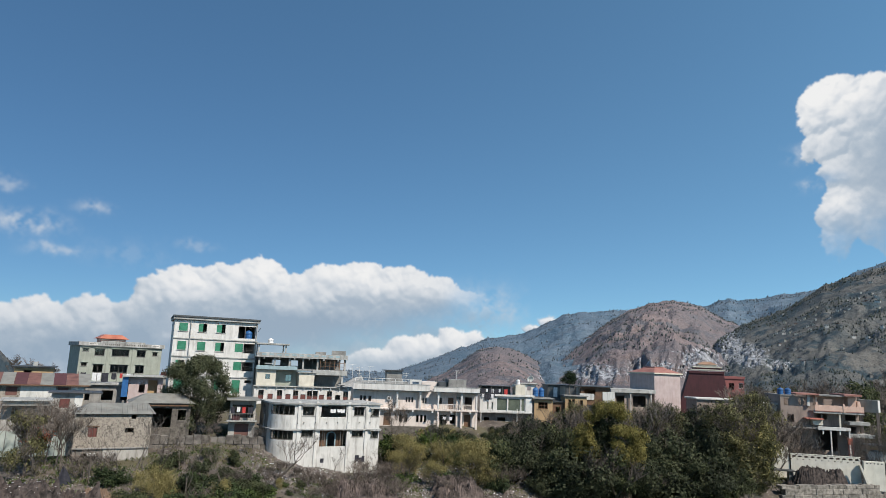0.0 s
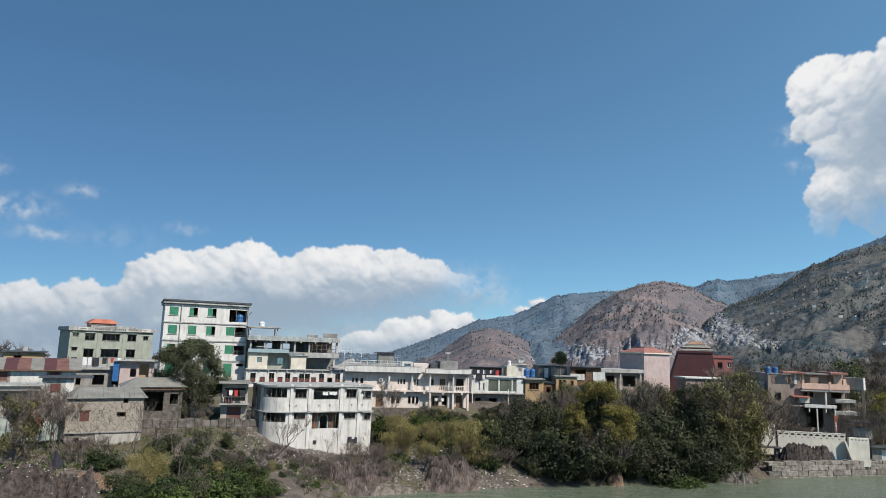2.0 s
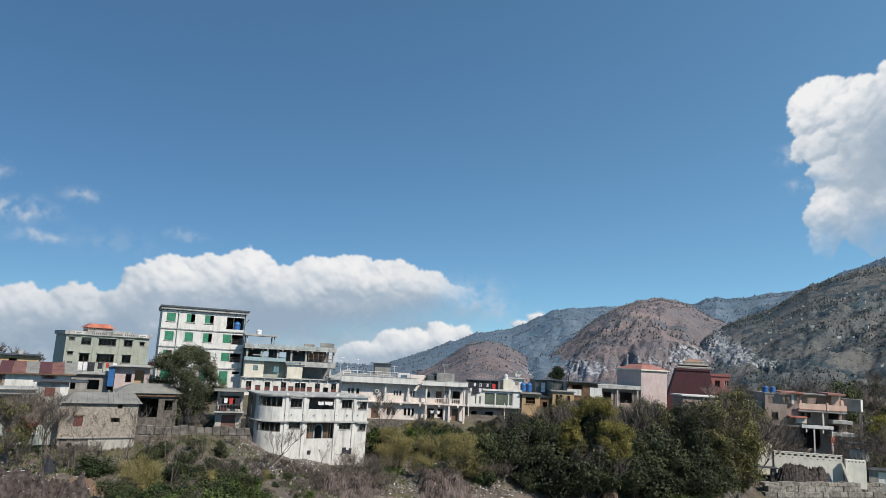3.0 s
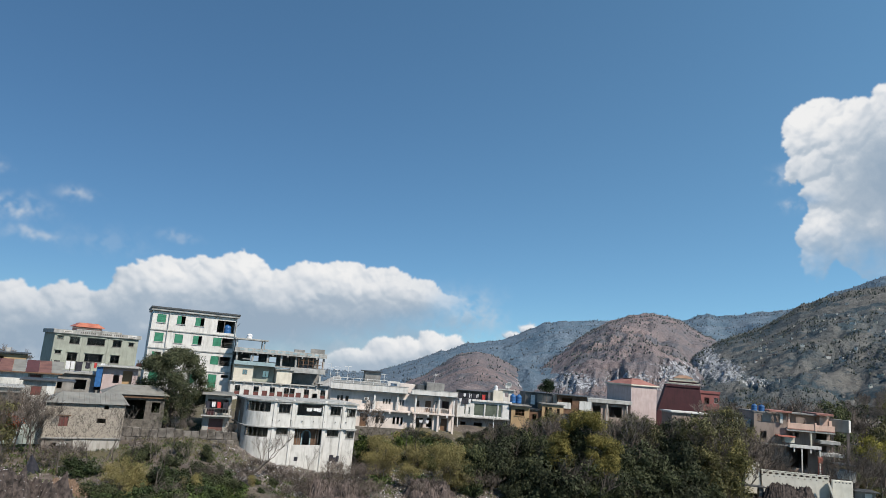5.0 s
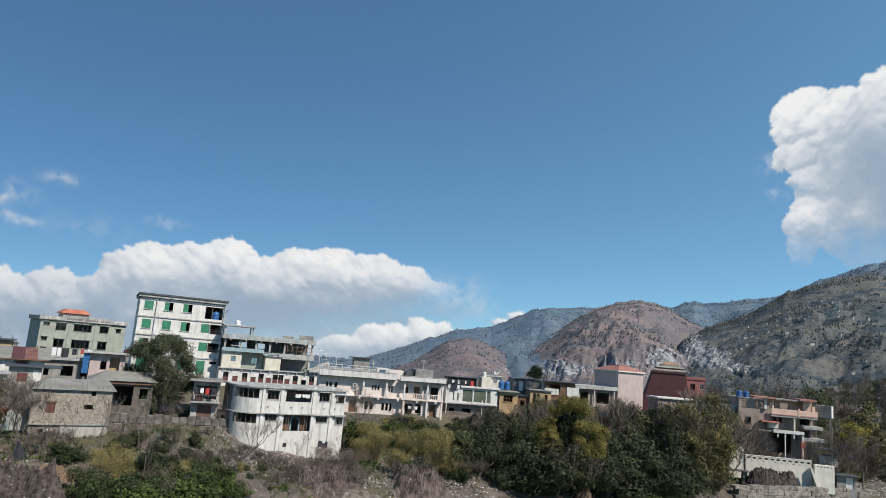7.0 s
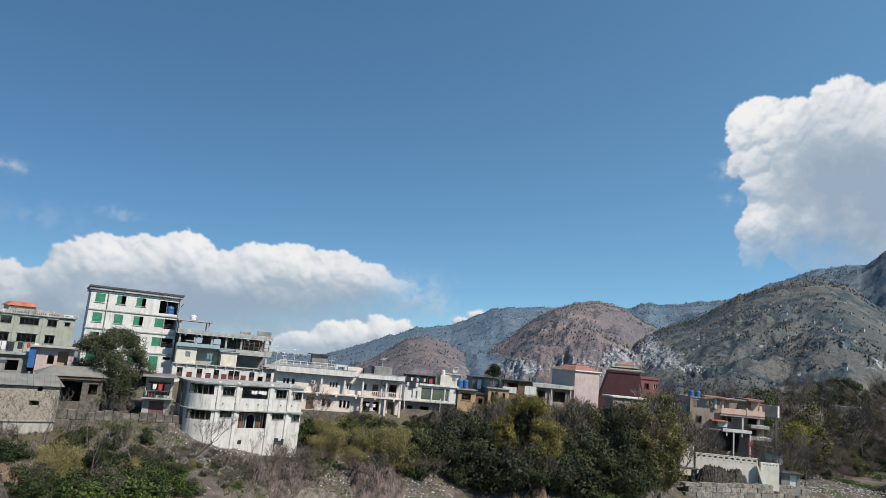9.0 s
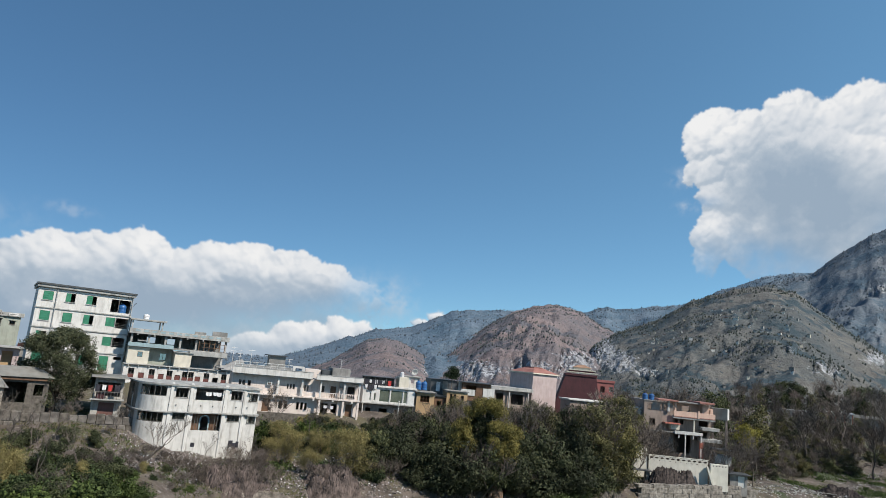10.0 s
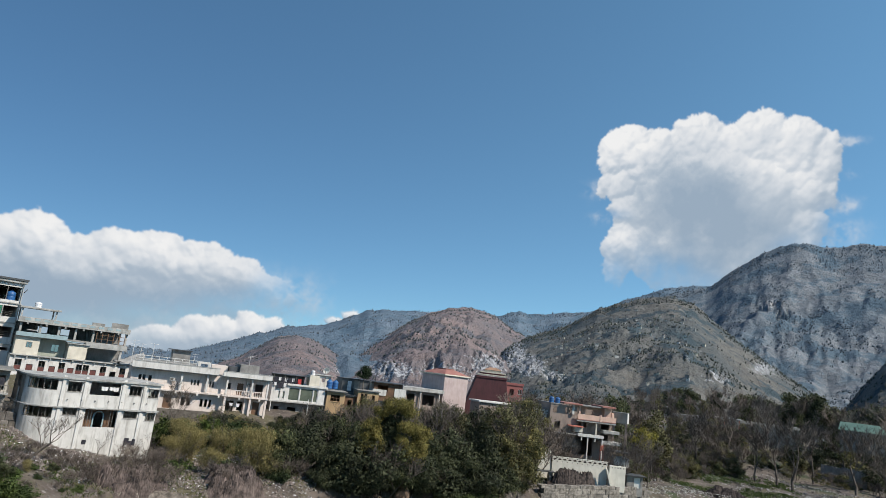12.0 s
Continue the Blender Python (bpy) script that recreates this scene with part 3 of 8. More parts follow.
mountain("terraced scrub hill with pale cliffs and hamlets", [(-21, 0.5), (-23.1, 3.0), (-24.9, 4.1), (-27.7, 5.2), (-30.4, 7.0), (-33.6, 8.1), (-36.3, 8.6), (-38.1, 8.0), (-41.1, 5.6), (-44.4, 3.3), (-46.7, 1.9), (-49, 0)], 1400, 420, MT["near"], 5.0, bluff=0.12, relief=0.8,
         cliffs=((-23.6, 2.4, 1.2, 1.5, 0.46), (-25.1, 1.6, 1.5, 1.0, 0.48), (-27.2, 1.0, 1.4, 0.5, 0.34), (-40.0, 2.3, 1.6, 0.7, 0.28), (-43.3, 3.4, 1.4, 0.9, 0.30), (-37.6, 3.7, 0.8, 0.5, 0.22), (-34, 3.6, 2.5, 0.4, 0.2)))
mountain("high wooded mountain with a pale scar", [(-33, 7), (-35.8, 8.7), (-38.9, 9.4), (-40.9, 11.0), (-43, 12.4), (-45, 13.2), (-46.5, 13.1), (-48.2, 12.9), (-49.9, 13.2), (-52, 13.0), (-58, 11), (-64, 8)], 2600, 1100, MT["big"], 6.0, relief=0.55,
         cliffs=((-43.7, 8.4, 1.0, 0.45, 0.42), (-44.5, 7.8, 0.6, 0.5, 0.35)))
mountain("dark wooded valley slope", [(-47.5, -1), (-48.8, 1.3), (-49.9, 3.0), (-51.2, 4.7), (-55, 8), (-62, 9)], 1000, 500, MT["near"], 7.0)
mountain("bare hill shoulder beyond the houses", [(30.5, -3), (31.8, -1.6), (32.7, -1.0), (33.4, -0.2), (36, 2.5), (42, 5)], 700, 350, MT["near"], 8.0)


# ---- clouds ----
def blurred(z, r):
    k = np.ones(2 * r + 1) / (2 * r + 1)
    for axis in (0, 1):
        z = np.apply_along_axis(lambda v: np.convolve(np.pad(v, r, mode="edge"), k, "valid"), axis, z)
    return z


def cloud(label, lumps, az, el, seed, steps, shades=(), thin=(), soft=0.16, lamp=(-0.25, 0.8, 0.45), white=0.68, puffs=30, buds=9, ragged=0.30, density=1.0, wisps=()):
    """A cumulus bank far off. lumps: (heading, elevation, half width, half height), on which puffs bud, and buds on
    those.
    shades: the same with an amount of shade painted inside as grey; thin: where the sky shows through; wisps: thin
    shreds."""
    rng = np.random.default_rng(seed)
    n, m = steps
    A, E = np.meshgrid(np.linspace(az[0], az[1], n), np.linspace(el[0], el[1], m))
    warp = np.empty((3, m, n))
    for j in range(m):
        for i in range(n):
            p = Vector((A[j, i] * 0.8, E[j, i] * 0.8, seed))
            warp[0, j, i] = noise.fractal(p, 0.55, 2.1, 6)
            warp[1, j, i] = noise.fractal(p + Vector((31, 7, 3)), 0.55, 2.1, 6)
            warp[2, j, i] = noise.fractal(p * 0.45 + Vector((5, 17, 9)), 0.8, 2.1, 5)
    X, Y = A + ragged * warp[0], E + ragged * warp[1]
    balls = []
    for ca, ce, wa, we in lumps:
        r0 = min(wa, we)
        balls.append((ca, ce, 0.0, wa * 0.95, we * 0.95))
        for _ in range(int(puffs * max(1.0, max(wa, we) / r0 / 1.5))):
            t, q = rng.uniform(0, 2 * math.pi), rng.uniform(0.15, 0.92)
            r = rng.uniform(0.22, 0.42) * min(r0, 2.6) * (1.2 - 0.5 * q)
            px, py, up = ca + wa * 0.9 * q * math.cos(t), ce + we * 0.9 * q * math.sin(t), 0.8 * math.sqrt(1 - q * q) * r0
            balls.append((px, py, up, r * 1.1, r))
            for _ in range(buds):
                t2, q2 = rng.uniform(0, 2 * math.pi), rng.uniform(0.3, 1.0)
                r2 = r * rng.uniform(0.22, 0.42)
                balls.append((px + r * q2 * math.cos(t2), py + r * q2 * math.sin(t2), up + 0.85 * r * math.sqrt(1 - q2 * q2), r2, r2))
    height = np.full((m, n), -0.8)
    edge = np.full((m, n), -2.0)
    da, de = (az[1] - az[0]) / (n - 1), (el[1] - el[0]) / (m - 1)
    for ca, ce, up, wa, we in balls:
        i0, i1 = np.clip([int((ca - wa * 1.3 - 0.6 - az[0]) / da), int((ca + wa * 1.3 + 0.6 - az[0]) / da) + 2], 0, n)
        j0, j1 = np.clip([int((ce - we * 1.3 - 0.6 - el[0]) / de), int((ce + we * 1.3 + 0.6 - el[0]) / de) + 2], 0, m)
        if i1 <= i0 or j1 <= j0:
            continue
        w = (slice(j0, j1), slice(i0, i1))
        q = ((X[w] - ca) / wa) ** 2 + ((Y[w] - ce) / we) ** 2
        r = min(wa, we)
        height[w] = np.maximum(height[w], np.where(q < 1, up + r * np.sqrt(np.clip(1 - q, 0, 1)), -0.8))
        edge[w] = np.maximum(edge[w], (1 - np.sqrt(q)) * r)
    # light from the lamp direction is painted into tone, shade into grey
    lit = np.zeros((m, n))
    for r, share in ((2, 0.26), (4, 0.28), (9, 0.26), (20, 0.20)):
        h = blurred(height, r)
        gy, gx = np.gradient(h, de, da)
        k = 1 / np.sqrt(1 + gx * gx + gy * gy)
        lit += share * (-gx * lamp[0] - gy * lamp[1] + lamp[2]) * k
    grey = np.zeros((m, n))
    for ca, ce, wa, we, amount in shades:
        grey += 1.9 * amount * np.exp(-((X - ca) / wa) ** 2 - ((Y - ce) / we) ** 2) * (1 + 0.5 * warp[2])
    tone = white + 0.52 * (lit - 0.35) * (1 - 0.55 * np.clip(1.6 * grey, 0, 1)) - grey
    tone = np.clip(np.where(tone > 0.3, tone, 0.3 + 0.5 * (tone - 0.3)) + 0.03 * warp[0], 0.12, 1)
    cover = np.clip((edge + 0.06 * warp[1]) / soft, 0, 1)
    cover = cover * cover * (3 - 2 * cover) * density
    for ca, ce, wa, we, amount in thin:
        cover *= 1 - np.clip(amount * np.exp(-((A - ca) / wa) ** 2 - ((E - ce) / we) ** 2) * (1.1 + 0.9 * warp[2]), 0, 1)
    for ca, ce, wa, we, amount in wisps:
        g = np.exp(-((X - ca) / wa) ** 2 - ((Y - ce) / we) ** 2)
        cover = np.maximum(cover, amount * np.clip(g * (0.75 + 1.2 * warp[0] + 0.6 * warp[2]), 0, 1))
    rim = np.minimum(np.minimum(A - az[0], az[1] - A), np.minimum(E - el[0], el[1] - E))
    cover = blurred(cover, 1) * np.clip(rim / 0.5, 0, 1)
    r = 4600 - 6 * seed
    a, e = np.radians(A), np.radians(E)
    verts = np.stack([-np.sin(a) * r * np.cos(e), np.cos(a) * r * np.cos(e), EYE + r * np.sin(e)], -1).reshape(-1, 3)
    keep = cover > 0.003
    some = keep[:-1, :-1] | keep[1:, :-1] | keep[:-1, 1:] | keep[1:, 1:]
    j, i = np.nonzero(some)
    faces = np.stack([j * n + i, (j + 1) * n + i, (j + 1) * n + i + 1, j * n + i + 1], 1)
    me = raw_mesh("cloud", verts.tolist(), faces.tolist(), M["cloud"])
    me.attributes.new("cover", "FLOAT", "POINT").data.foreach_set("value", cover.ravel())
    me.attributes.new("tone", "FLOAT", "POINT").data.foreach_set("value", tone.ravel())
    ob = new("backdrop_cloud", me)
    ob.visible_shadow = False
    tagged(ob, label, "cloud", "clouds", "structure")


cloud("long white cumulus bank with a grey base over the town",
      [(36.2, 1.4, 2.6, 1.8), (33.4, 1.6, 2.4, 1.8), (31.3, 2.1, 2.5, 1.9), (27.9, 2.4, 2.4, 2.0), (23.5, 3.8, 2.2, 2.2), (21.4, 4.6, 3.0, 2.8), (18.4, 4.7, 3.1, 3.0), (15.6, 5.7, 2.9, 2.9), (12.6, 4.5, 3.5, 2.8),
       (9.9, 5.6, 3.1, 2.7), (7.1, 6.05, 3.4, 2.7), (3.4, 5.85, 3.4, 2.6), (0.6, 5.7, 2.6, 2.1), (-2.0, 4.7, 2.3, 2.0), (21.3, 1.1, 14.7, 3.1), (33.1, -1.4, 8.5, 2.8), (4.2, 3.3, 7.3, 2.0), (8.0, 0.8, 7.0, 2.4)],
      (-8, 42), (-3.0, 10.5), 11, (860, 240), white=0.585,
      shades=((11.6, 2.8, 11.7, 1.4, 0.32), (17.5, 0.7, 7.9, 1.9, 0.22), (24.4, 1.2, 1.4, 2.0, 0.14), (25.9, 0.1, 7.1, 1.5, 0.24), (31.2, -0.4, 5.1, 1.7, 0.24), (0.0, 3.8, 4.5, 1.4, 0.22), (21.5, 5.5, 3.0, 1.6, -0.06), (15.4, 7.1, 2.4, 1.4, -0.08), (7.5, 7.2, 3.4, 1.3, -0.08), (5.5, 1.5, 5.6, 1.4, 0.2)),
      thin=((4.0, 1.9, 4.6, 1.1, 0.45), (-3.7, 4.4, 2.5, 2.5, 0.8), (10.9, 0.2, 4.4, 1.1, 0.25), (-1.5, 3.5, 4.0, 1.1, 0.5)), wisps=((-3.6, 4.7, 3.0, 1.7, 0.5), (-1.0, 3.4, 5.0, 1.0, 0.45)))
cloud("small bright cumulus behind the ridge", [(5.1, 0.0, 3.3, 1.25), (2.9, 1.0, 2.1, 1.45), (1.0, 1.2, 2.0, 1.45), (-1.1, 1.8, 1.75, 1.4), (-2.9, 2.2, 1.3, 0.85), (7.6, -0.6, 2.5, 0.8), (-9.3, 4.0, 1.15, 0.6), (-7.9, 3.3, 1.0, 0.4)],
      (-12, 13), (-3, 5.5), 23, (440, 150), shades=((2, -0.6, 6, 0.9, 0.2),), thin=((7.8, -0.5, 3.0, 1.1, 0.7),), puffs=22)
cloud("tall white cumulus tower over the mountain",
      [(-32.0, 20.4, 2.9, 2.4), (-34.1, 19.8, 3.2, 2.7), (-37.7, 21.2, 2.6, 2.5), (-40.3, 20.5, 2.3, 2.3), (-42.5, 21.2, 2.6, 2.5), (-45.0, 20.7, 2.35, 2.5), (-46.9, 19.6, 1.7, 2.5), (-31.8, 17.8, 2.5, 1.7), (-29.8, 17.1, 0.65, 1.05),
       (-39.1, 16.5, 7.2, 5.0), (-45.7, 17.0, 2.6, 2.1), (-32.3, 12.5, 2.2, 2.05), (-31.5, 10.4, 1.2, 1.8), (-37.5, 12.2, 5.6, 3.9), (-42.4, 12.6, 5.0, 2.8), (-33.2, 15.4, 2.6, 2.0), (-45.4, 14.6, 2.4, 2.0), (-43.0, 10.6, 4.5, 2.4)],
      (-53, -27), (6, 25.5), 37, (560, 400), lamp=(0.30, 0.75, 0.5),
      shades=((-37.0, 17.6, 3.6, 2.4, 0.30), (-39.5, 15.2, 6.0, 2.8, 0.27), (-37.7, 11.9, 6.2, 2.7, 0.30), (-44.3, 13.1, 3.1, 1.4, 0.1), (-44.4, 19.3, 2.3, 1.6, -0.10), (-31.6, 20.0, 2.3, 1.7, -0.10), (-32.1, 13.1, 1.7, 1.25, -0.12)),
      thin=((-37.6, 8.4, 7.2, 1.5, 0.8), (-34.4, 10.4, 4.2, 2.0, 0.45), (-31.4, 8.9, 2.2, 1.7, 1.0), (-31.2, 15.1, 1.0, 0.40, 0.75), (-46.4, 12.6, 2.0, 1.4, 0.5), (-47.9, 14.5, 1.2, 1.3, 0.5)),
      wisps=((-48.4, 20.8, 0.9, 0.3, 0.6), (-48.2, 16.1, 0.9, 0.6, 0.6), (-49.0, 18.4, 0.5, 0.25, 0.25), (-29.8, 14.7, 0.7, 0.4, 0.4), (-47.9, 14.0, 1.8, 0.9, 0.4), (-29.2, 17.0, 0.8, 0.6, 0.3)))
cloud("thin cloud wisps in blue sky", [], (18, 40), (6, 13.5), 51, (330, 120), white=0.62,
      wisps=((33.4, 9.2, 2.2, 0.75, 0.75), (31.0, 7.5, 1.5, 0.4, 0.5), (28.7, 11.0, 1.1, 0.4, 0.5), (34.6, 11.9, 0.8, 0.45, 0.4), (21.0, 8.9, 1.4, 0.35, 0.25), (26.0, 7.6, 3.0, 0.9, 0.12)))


# ---- the town ----
def tall_house():
    h = House("apartment_building", -42.09, 104.87, 7.0, 24, "tall white five-storey block with green shutters", "building")
    w, d = 12.9, 10.0
    cols = ((0.7, 2.0), (3.65, 4.9), (6.42, 7.78), (9.5, 10.8))
    rows = ((19.68, 20.98), (16.7, 18.08), (13.75, 15.12), (10.6, 12.1))
    holes = []
    for f, (a, b) in enumerate(rows):
        for c, (p, q) in enumerate(cols):
            if (f, c) == (0, 3):
                continue
            holes.append((p, q, 10.05 if (f, c) == (3, 3) else a, 12.2 if (f, c) == (3, 3) else b))
    holes += [(9.85, 12.62, 18.95, 20.9), (10.9, 12.68, 16.55, 18.1), (10.9, 12.68, 13.65, 15.1), (11.5, 12.7, 11.75, 12.2)]
    h.shell("white_clean", w, d, 7.0, 21.35, holes)
    for z in (18.42, 15.6, 12.5):
        h.box("floor_band", "slab", -0.12, w + 0.12, -0.16, 0.0, z, z + 0.2, soft=0.03)
        h.box("floor_slab", "concrete", 0.26, w - 0.26, 0.26, d - 0.26, z, z + 0.18, soft=0)
    h.box("cornice", "slab", -0.25, w + 0.25, -0.45, d + 0.2, 21.50, 21.86, "weathered grey cornice band")
    h.box("roof_edge", "dark_metal", -0.35, w + 0.35, -0.6, d + 0.3, 21.86, 22.14, "dark roof edge")
    h.box("base_band", "slab", -0.1, w + 0.1, -0.5, 0.0, 8.55, 8.75)
    # shutters: (floor, column, from, to) as shares of the opening
    for f, c, a, b in ((0, 0, 0, 1), (0, 1, 0, 0.55), (0, 2, 0, 0.6), (1, 0, 0, 1), (1, 1, 0, 1), (1, 2, 0, 0.62), (1, 3, 0, 0.97),
                       (2, 0, 0, 0.55), (2, 1, 0, 1), (2, 2, 0, 0.6), (2, 3, 0, 0.95), (3, 0, 0, 1), (3, 1, 0, 1), (3, 2, 0.3, 0.8), (3, 3, 0, 1)):
        p, q = cols[c]
        z0, z1 = rows[f] if (f, c) != (3, 3) else (10.05, 12.2)
        x0, x1 = p + (q - p) * a, p + (q - p) * b
        s = h.box("shutter", "shutter", x0 + 0.02, x1 - 0.02, 0.03, 0.09, z0 + 0.02, z1 - 0.02, "faded green painted shutter", soft=0.01)
        for k in range(1, 4):
            z = z0 + (z1 - z0) * k / 4
            h.box("rail", "shutter", x0 + 0.06, x1 - 0.06, 0.005, 0.03, z - 0.03, z + 0.03, soft=0, parent=s)
    for f in range(4):
        for p, q in cols[:3]:
            h.box("sill", "slab", p - 0.1, q + 0.1, -0.12, -0.002, rows[f][0] - 0.1, rows[f][0] - 0.02, soft=0)
    for x in (2.45, 12.8):
        h.tube("downpipe", "slab", (x, -0.22, 8.8), (x, -0.22, 21.4), 0.06)
    for z0 in (16.55, 13.65):
        h.box("balcony_post", "slab", 10.82, 10.92, -0.02, 0.08, z0, z0 + 1.5, soft=0)
        for k in range(3):
            h.tube("balcony_rail", "frame", (10.9, 0.1, z0 + 0.25 + 0.25 * k), (12.68, 0.1, z0 + 0.25 + 0.25 * k), 0.02, sides=5)
    h.box("balcony_post", "frame", 10.9, 11.0, 0.05, 0.15, 18.95, 20.9, soft=0)
    h.tube("pole", "dark_metal", (12.95, -0.3, 20.2), (13.3, -0.5, 20.75), 0.05)
    tank(-42.09 + math.cos(radians(24)) * 11.6 - math.sin(radians(24)) * 0.8, 104.87 + math.sin(radians(24)) * 11.6 + math.cos(radians(24)) * 0.8, 18.6, 0.6, 1.7, "blue_plastic", "blue plastic water tank on the top balcony")
    # low outbuilding with an awning at its foot
    return h


def tank(x, y, z, r, height, mat, label):
    """A ribbed plastic water tank with a domed lid."""
    e = new("water_tank")
    e.matrix_world = pose(x, y, z)
    tagged(e, label, "water tank", "roof water tanks")
    bm = bmesh.new()
    prof = [(r * 0.96, 0), (r, 0.05), (r, height * 0.24), (r * 0.95, height * 0.27), (r, height * 0.30), (r, height * 0.52), (r * 0.95, height * 0.55), (r, height * 0.58),
            (r, height * 0.80), (r * 0.75, height * 0.93), (r * 0.35, height * 0.98)]
    rings = [[bm.verts.new((q * math.cos(k * math.pi / 8), q * math.sin(k * math.pi / 8), zz)) for k in range(16)] for q, zz in prof]
    for a, b in zip(rings, rings[1:]):
        for k in range(16):
            bm.faces.new((a[k], a[(k + 1) % 16], b[(k + 1) % 16], b[k]))
    bm.faces.new(rings[0][::-1]), bm.faces.new(rings[-1])
    part("body", bm, M[mat], e, smooth=True)
    bm = bmesh.new()
    add_tube(bm, (0, 0, height * 0.975), (0, 0, height * 1.06), r * 0.36, r * 0.34, 12)
    part("lid", bm, M[mat], e)
    return e


def grey_house():
    h = House("office_building", -64.06, 118.83, 7.0, 38, "grey-green rendered three-storey block with an orange roof hut", "building")
    w, d = 14.0, 10.0
    holes = []
    for z0, z1 in ((15.15, 16.38), (12.15, 13.58), (9.0, 10.5)):
        holes += [(2.45, 4.08, z0, z1), (5.3, 8.25, z0, z1), (9.58, 11.12, z0, z1)]
    holes += [(0.46, 1.42, 15.85, 16.4), (12.36, 13.25, 15.45, 16.1), (0.5, 1.4, 13.25, 13.83), (0.5, 1.4, 9.4, 10.4)]
    h.shell("pale_green", w, d, 7.0, 16.85, holes)
    for p, q, a, b in holes:
        h.window(p, q, a, b, 0.05, bars=3 if q - p > 2 else 1, sill="concrete")
        h.box("hood", "pale_green", p - 0.15, q + 0.15, -0.18, -0.003, b + 0.08, b + 0.2, soft=0.02)
    h.box("parapet", "slab", -0.35, w + 0.35, -0.4, 0.1, 16.85, 17.55, "pale parapet band with signs")
    h.box("parapet", "slab", -0.35, 0.1, 0.1, d, 16.85, 17.55)
    h.box("parapet", "slab", w - 0.1, w + 0.35, 0.1, d, 16.85, 17.55)
    h.box("parapet", "slab", 3.2, 10.8, -0.42, 0.12, 17.55, 17.85, "raised middle of the parapet")
    for z in (14.35, 11.3):
        h.box("floor_slab", "concrete", 0.26, w - 0.26, 0.26, d - 0.26, z, z + 0.15, soft=0)
    for x in (4.62, 8.9):
        h.box("pilaster", "pale_green", x - 0.16, x + 0.16, -0.1, -0.002, 7.0, 16.84, soft=0.02)
    for x in (1.2, 11.9):
        h.box("sign_board", "white_clean", x, x + 1.5, -0.46, -0.41, 17.0, 17.45, "white sign board", soft=0)
        h.box("sign_bar", "frame", x + 0.2, x + 1.3, -0.468, -0.461, 17.17, 17.27, soft=0)
    x = 3.9
    for k in range(22):
        if k not in (8, 9, 16):
            h.box("sign_bar", "frame", x, x + 0.20, -0.432, -0.421, 17.1, 17.38, soft=0)
        x += 0.33
    # the hut on the roof
    h.box("roof_hut", "orange_tin", 3.9, 8.1, 3.2, 7.2, 16.99, 18.3, "orange painted roof hut", soft=0.03)
    h.box("roof_hut_trim", "cream", 3.86, 8.14, 3.16, 7.24, 18.0, 18.16, soft=0)
    h.box("roof_hut_top", "orange_tin", 3.4, 8.6, 2.7, 7.7, 18.31, 19.1, "orange-red hipped tin roof", soft=0.02, taper=1.1)
    h.box("balcony", "concrete", w + 0.02, w + 2.4, 0.3, 3.5, 11.3, 11.5)
    h.box("balcony_wall", "maroon", w + 0.4, w + 2.4, 0.3, 0.42, 11.5, 12.5, "dark purple balcony cloth", soft=0)
    h.box("balcony_wall", "concrete", w + 0.02, w + 2.4, 0.5, 3.5, 7.0, 11.28)


def curved(bm, cx, cy, r0, r1, a0, a1, z0, z1, steps):
    """A solid piece of a round wall between two radii and two angles (degrees, from the front to the left)."""
    def pt(r, a, z):
        t = radians(a)
        return bm.verts.new((cx - r * math.sin(t), cy - r * math.cos(t), z))
    prev = None
    for k in range(steps + 1):
        a = a0 + (a1 - a0) * k / steps
        q = [pt(r0, a, z0), pt(r1, a, z0), pt(r1, a, z1), pt(r0, a, z1)]
        if prev:
            for i in range(4):
                bm.faces.new((prev[i], q[i], q[(i + 1) % 4], prev[(i + 1) % 4]))
        else:
            bm.faces.new(q[::-1])
        prev = q
    bm.faces.new(prev)


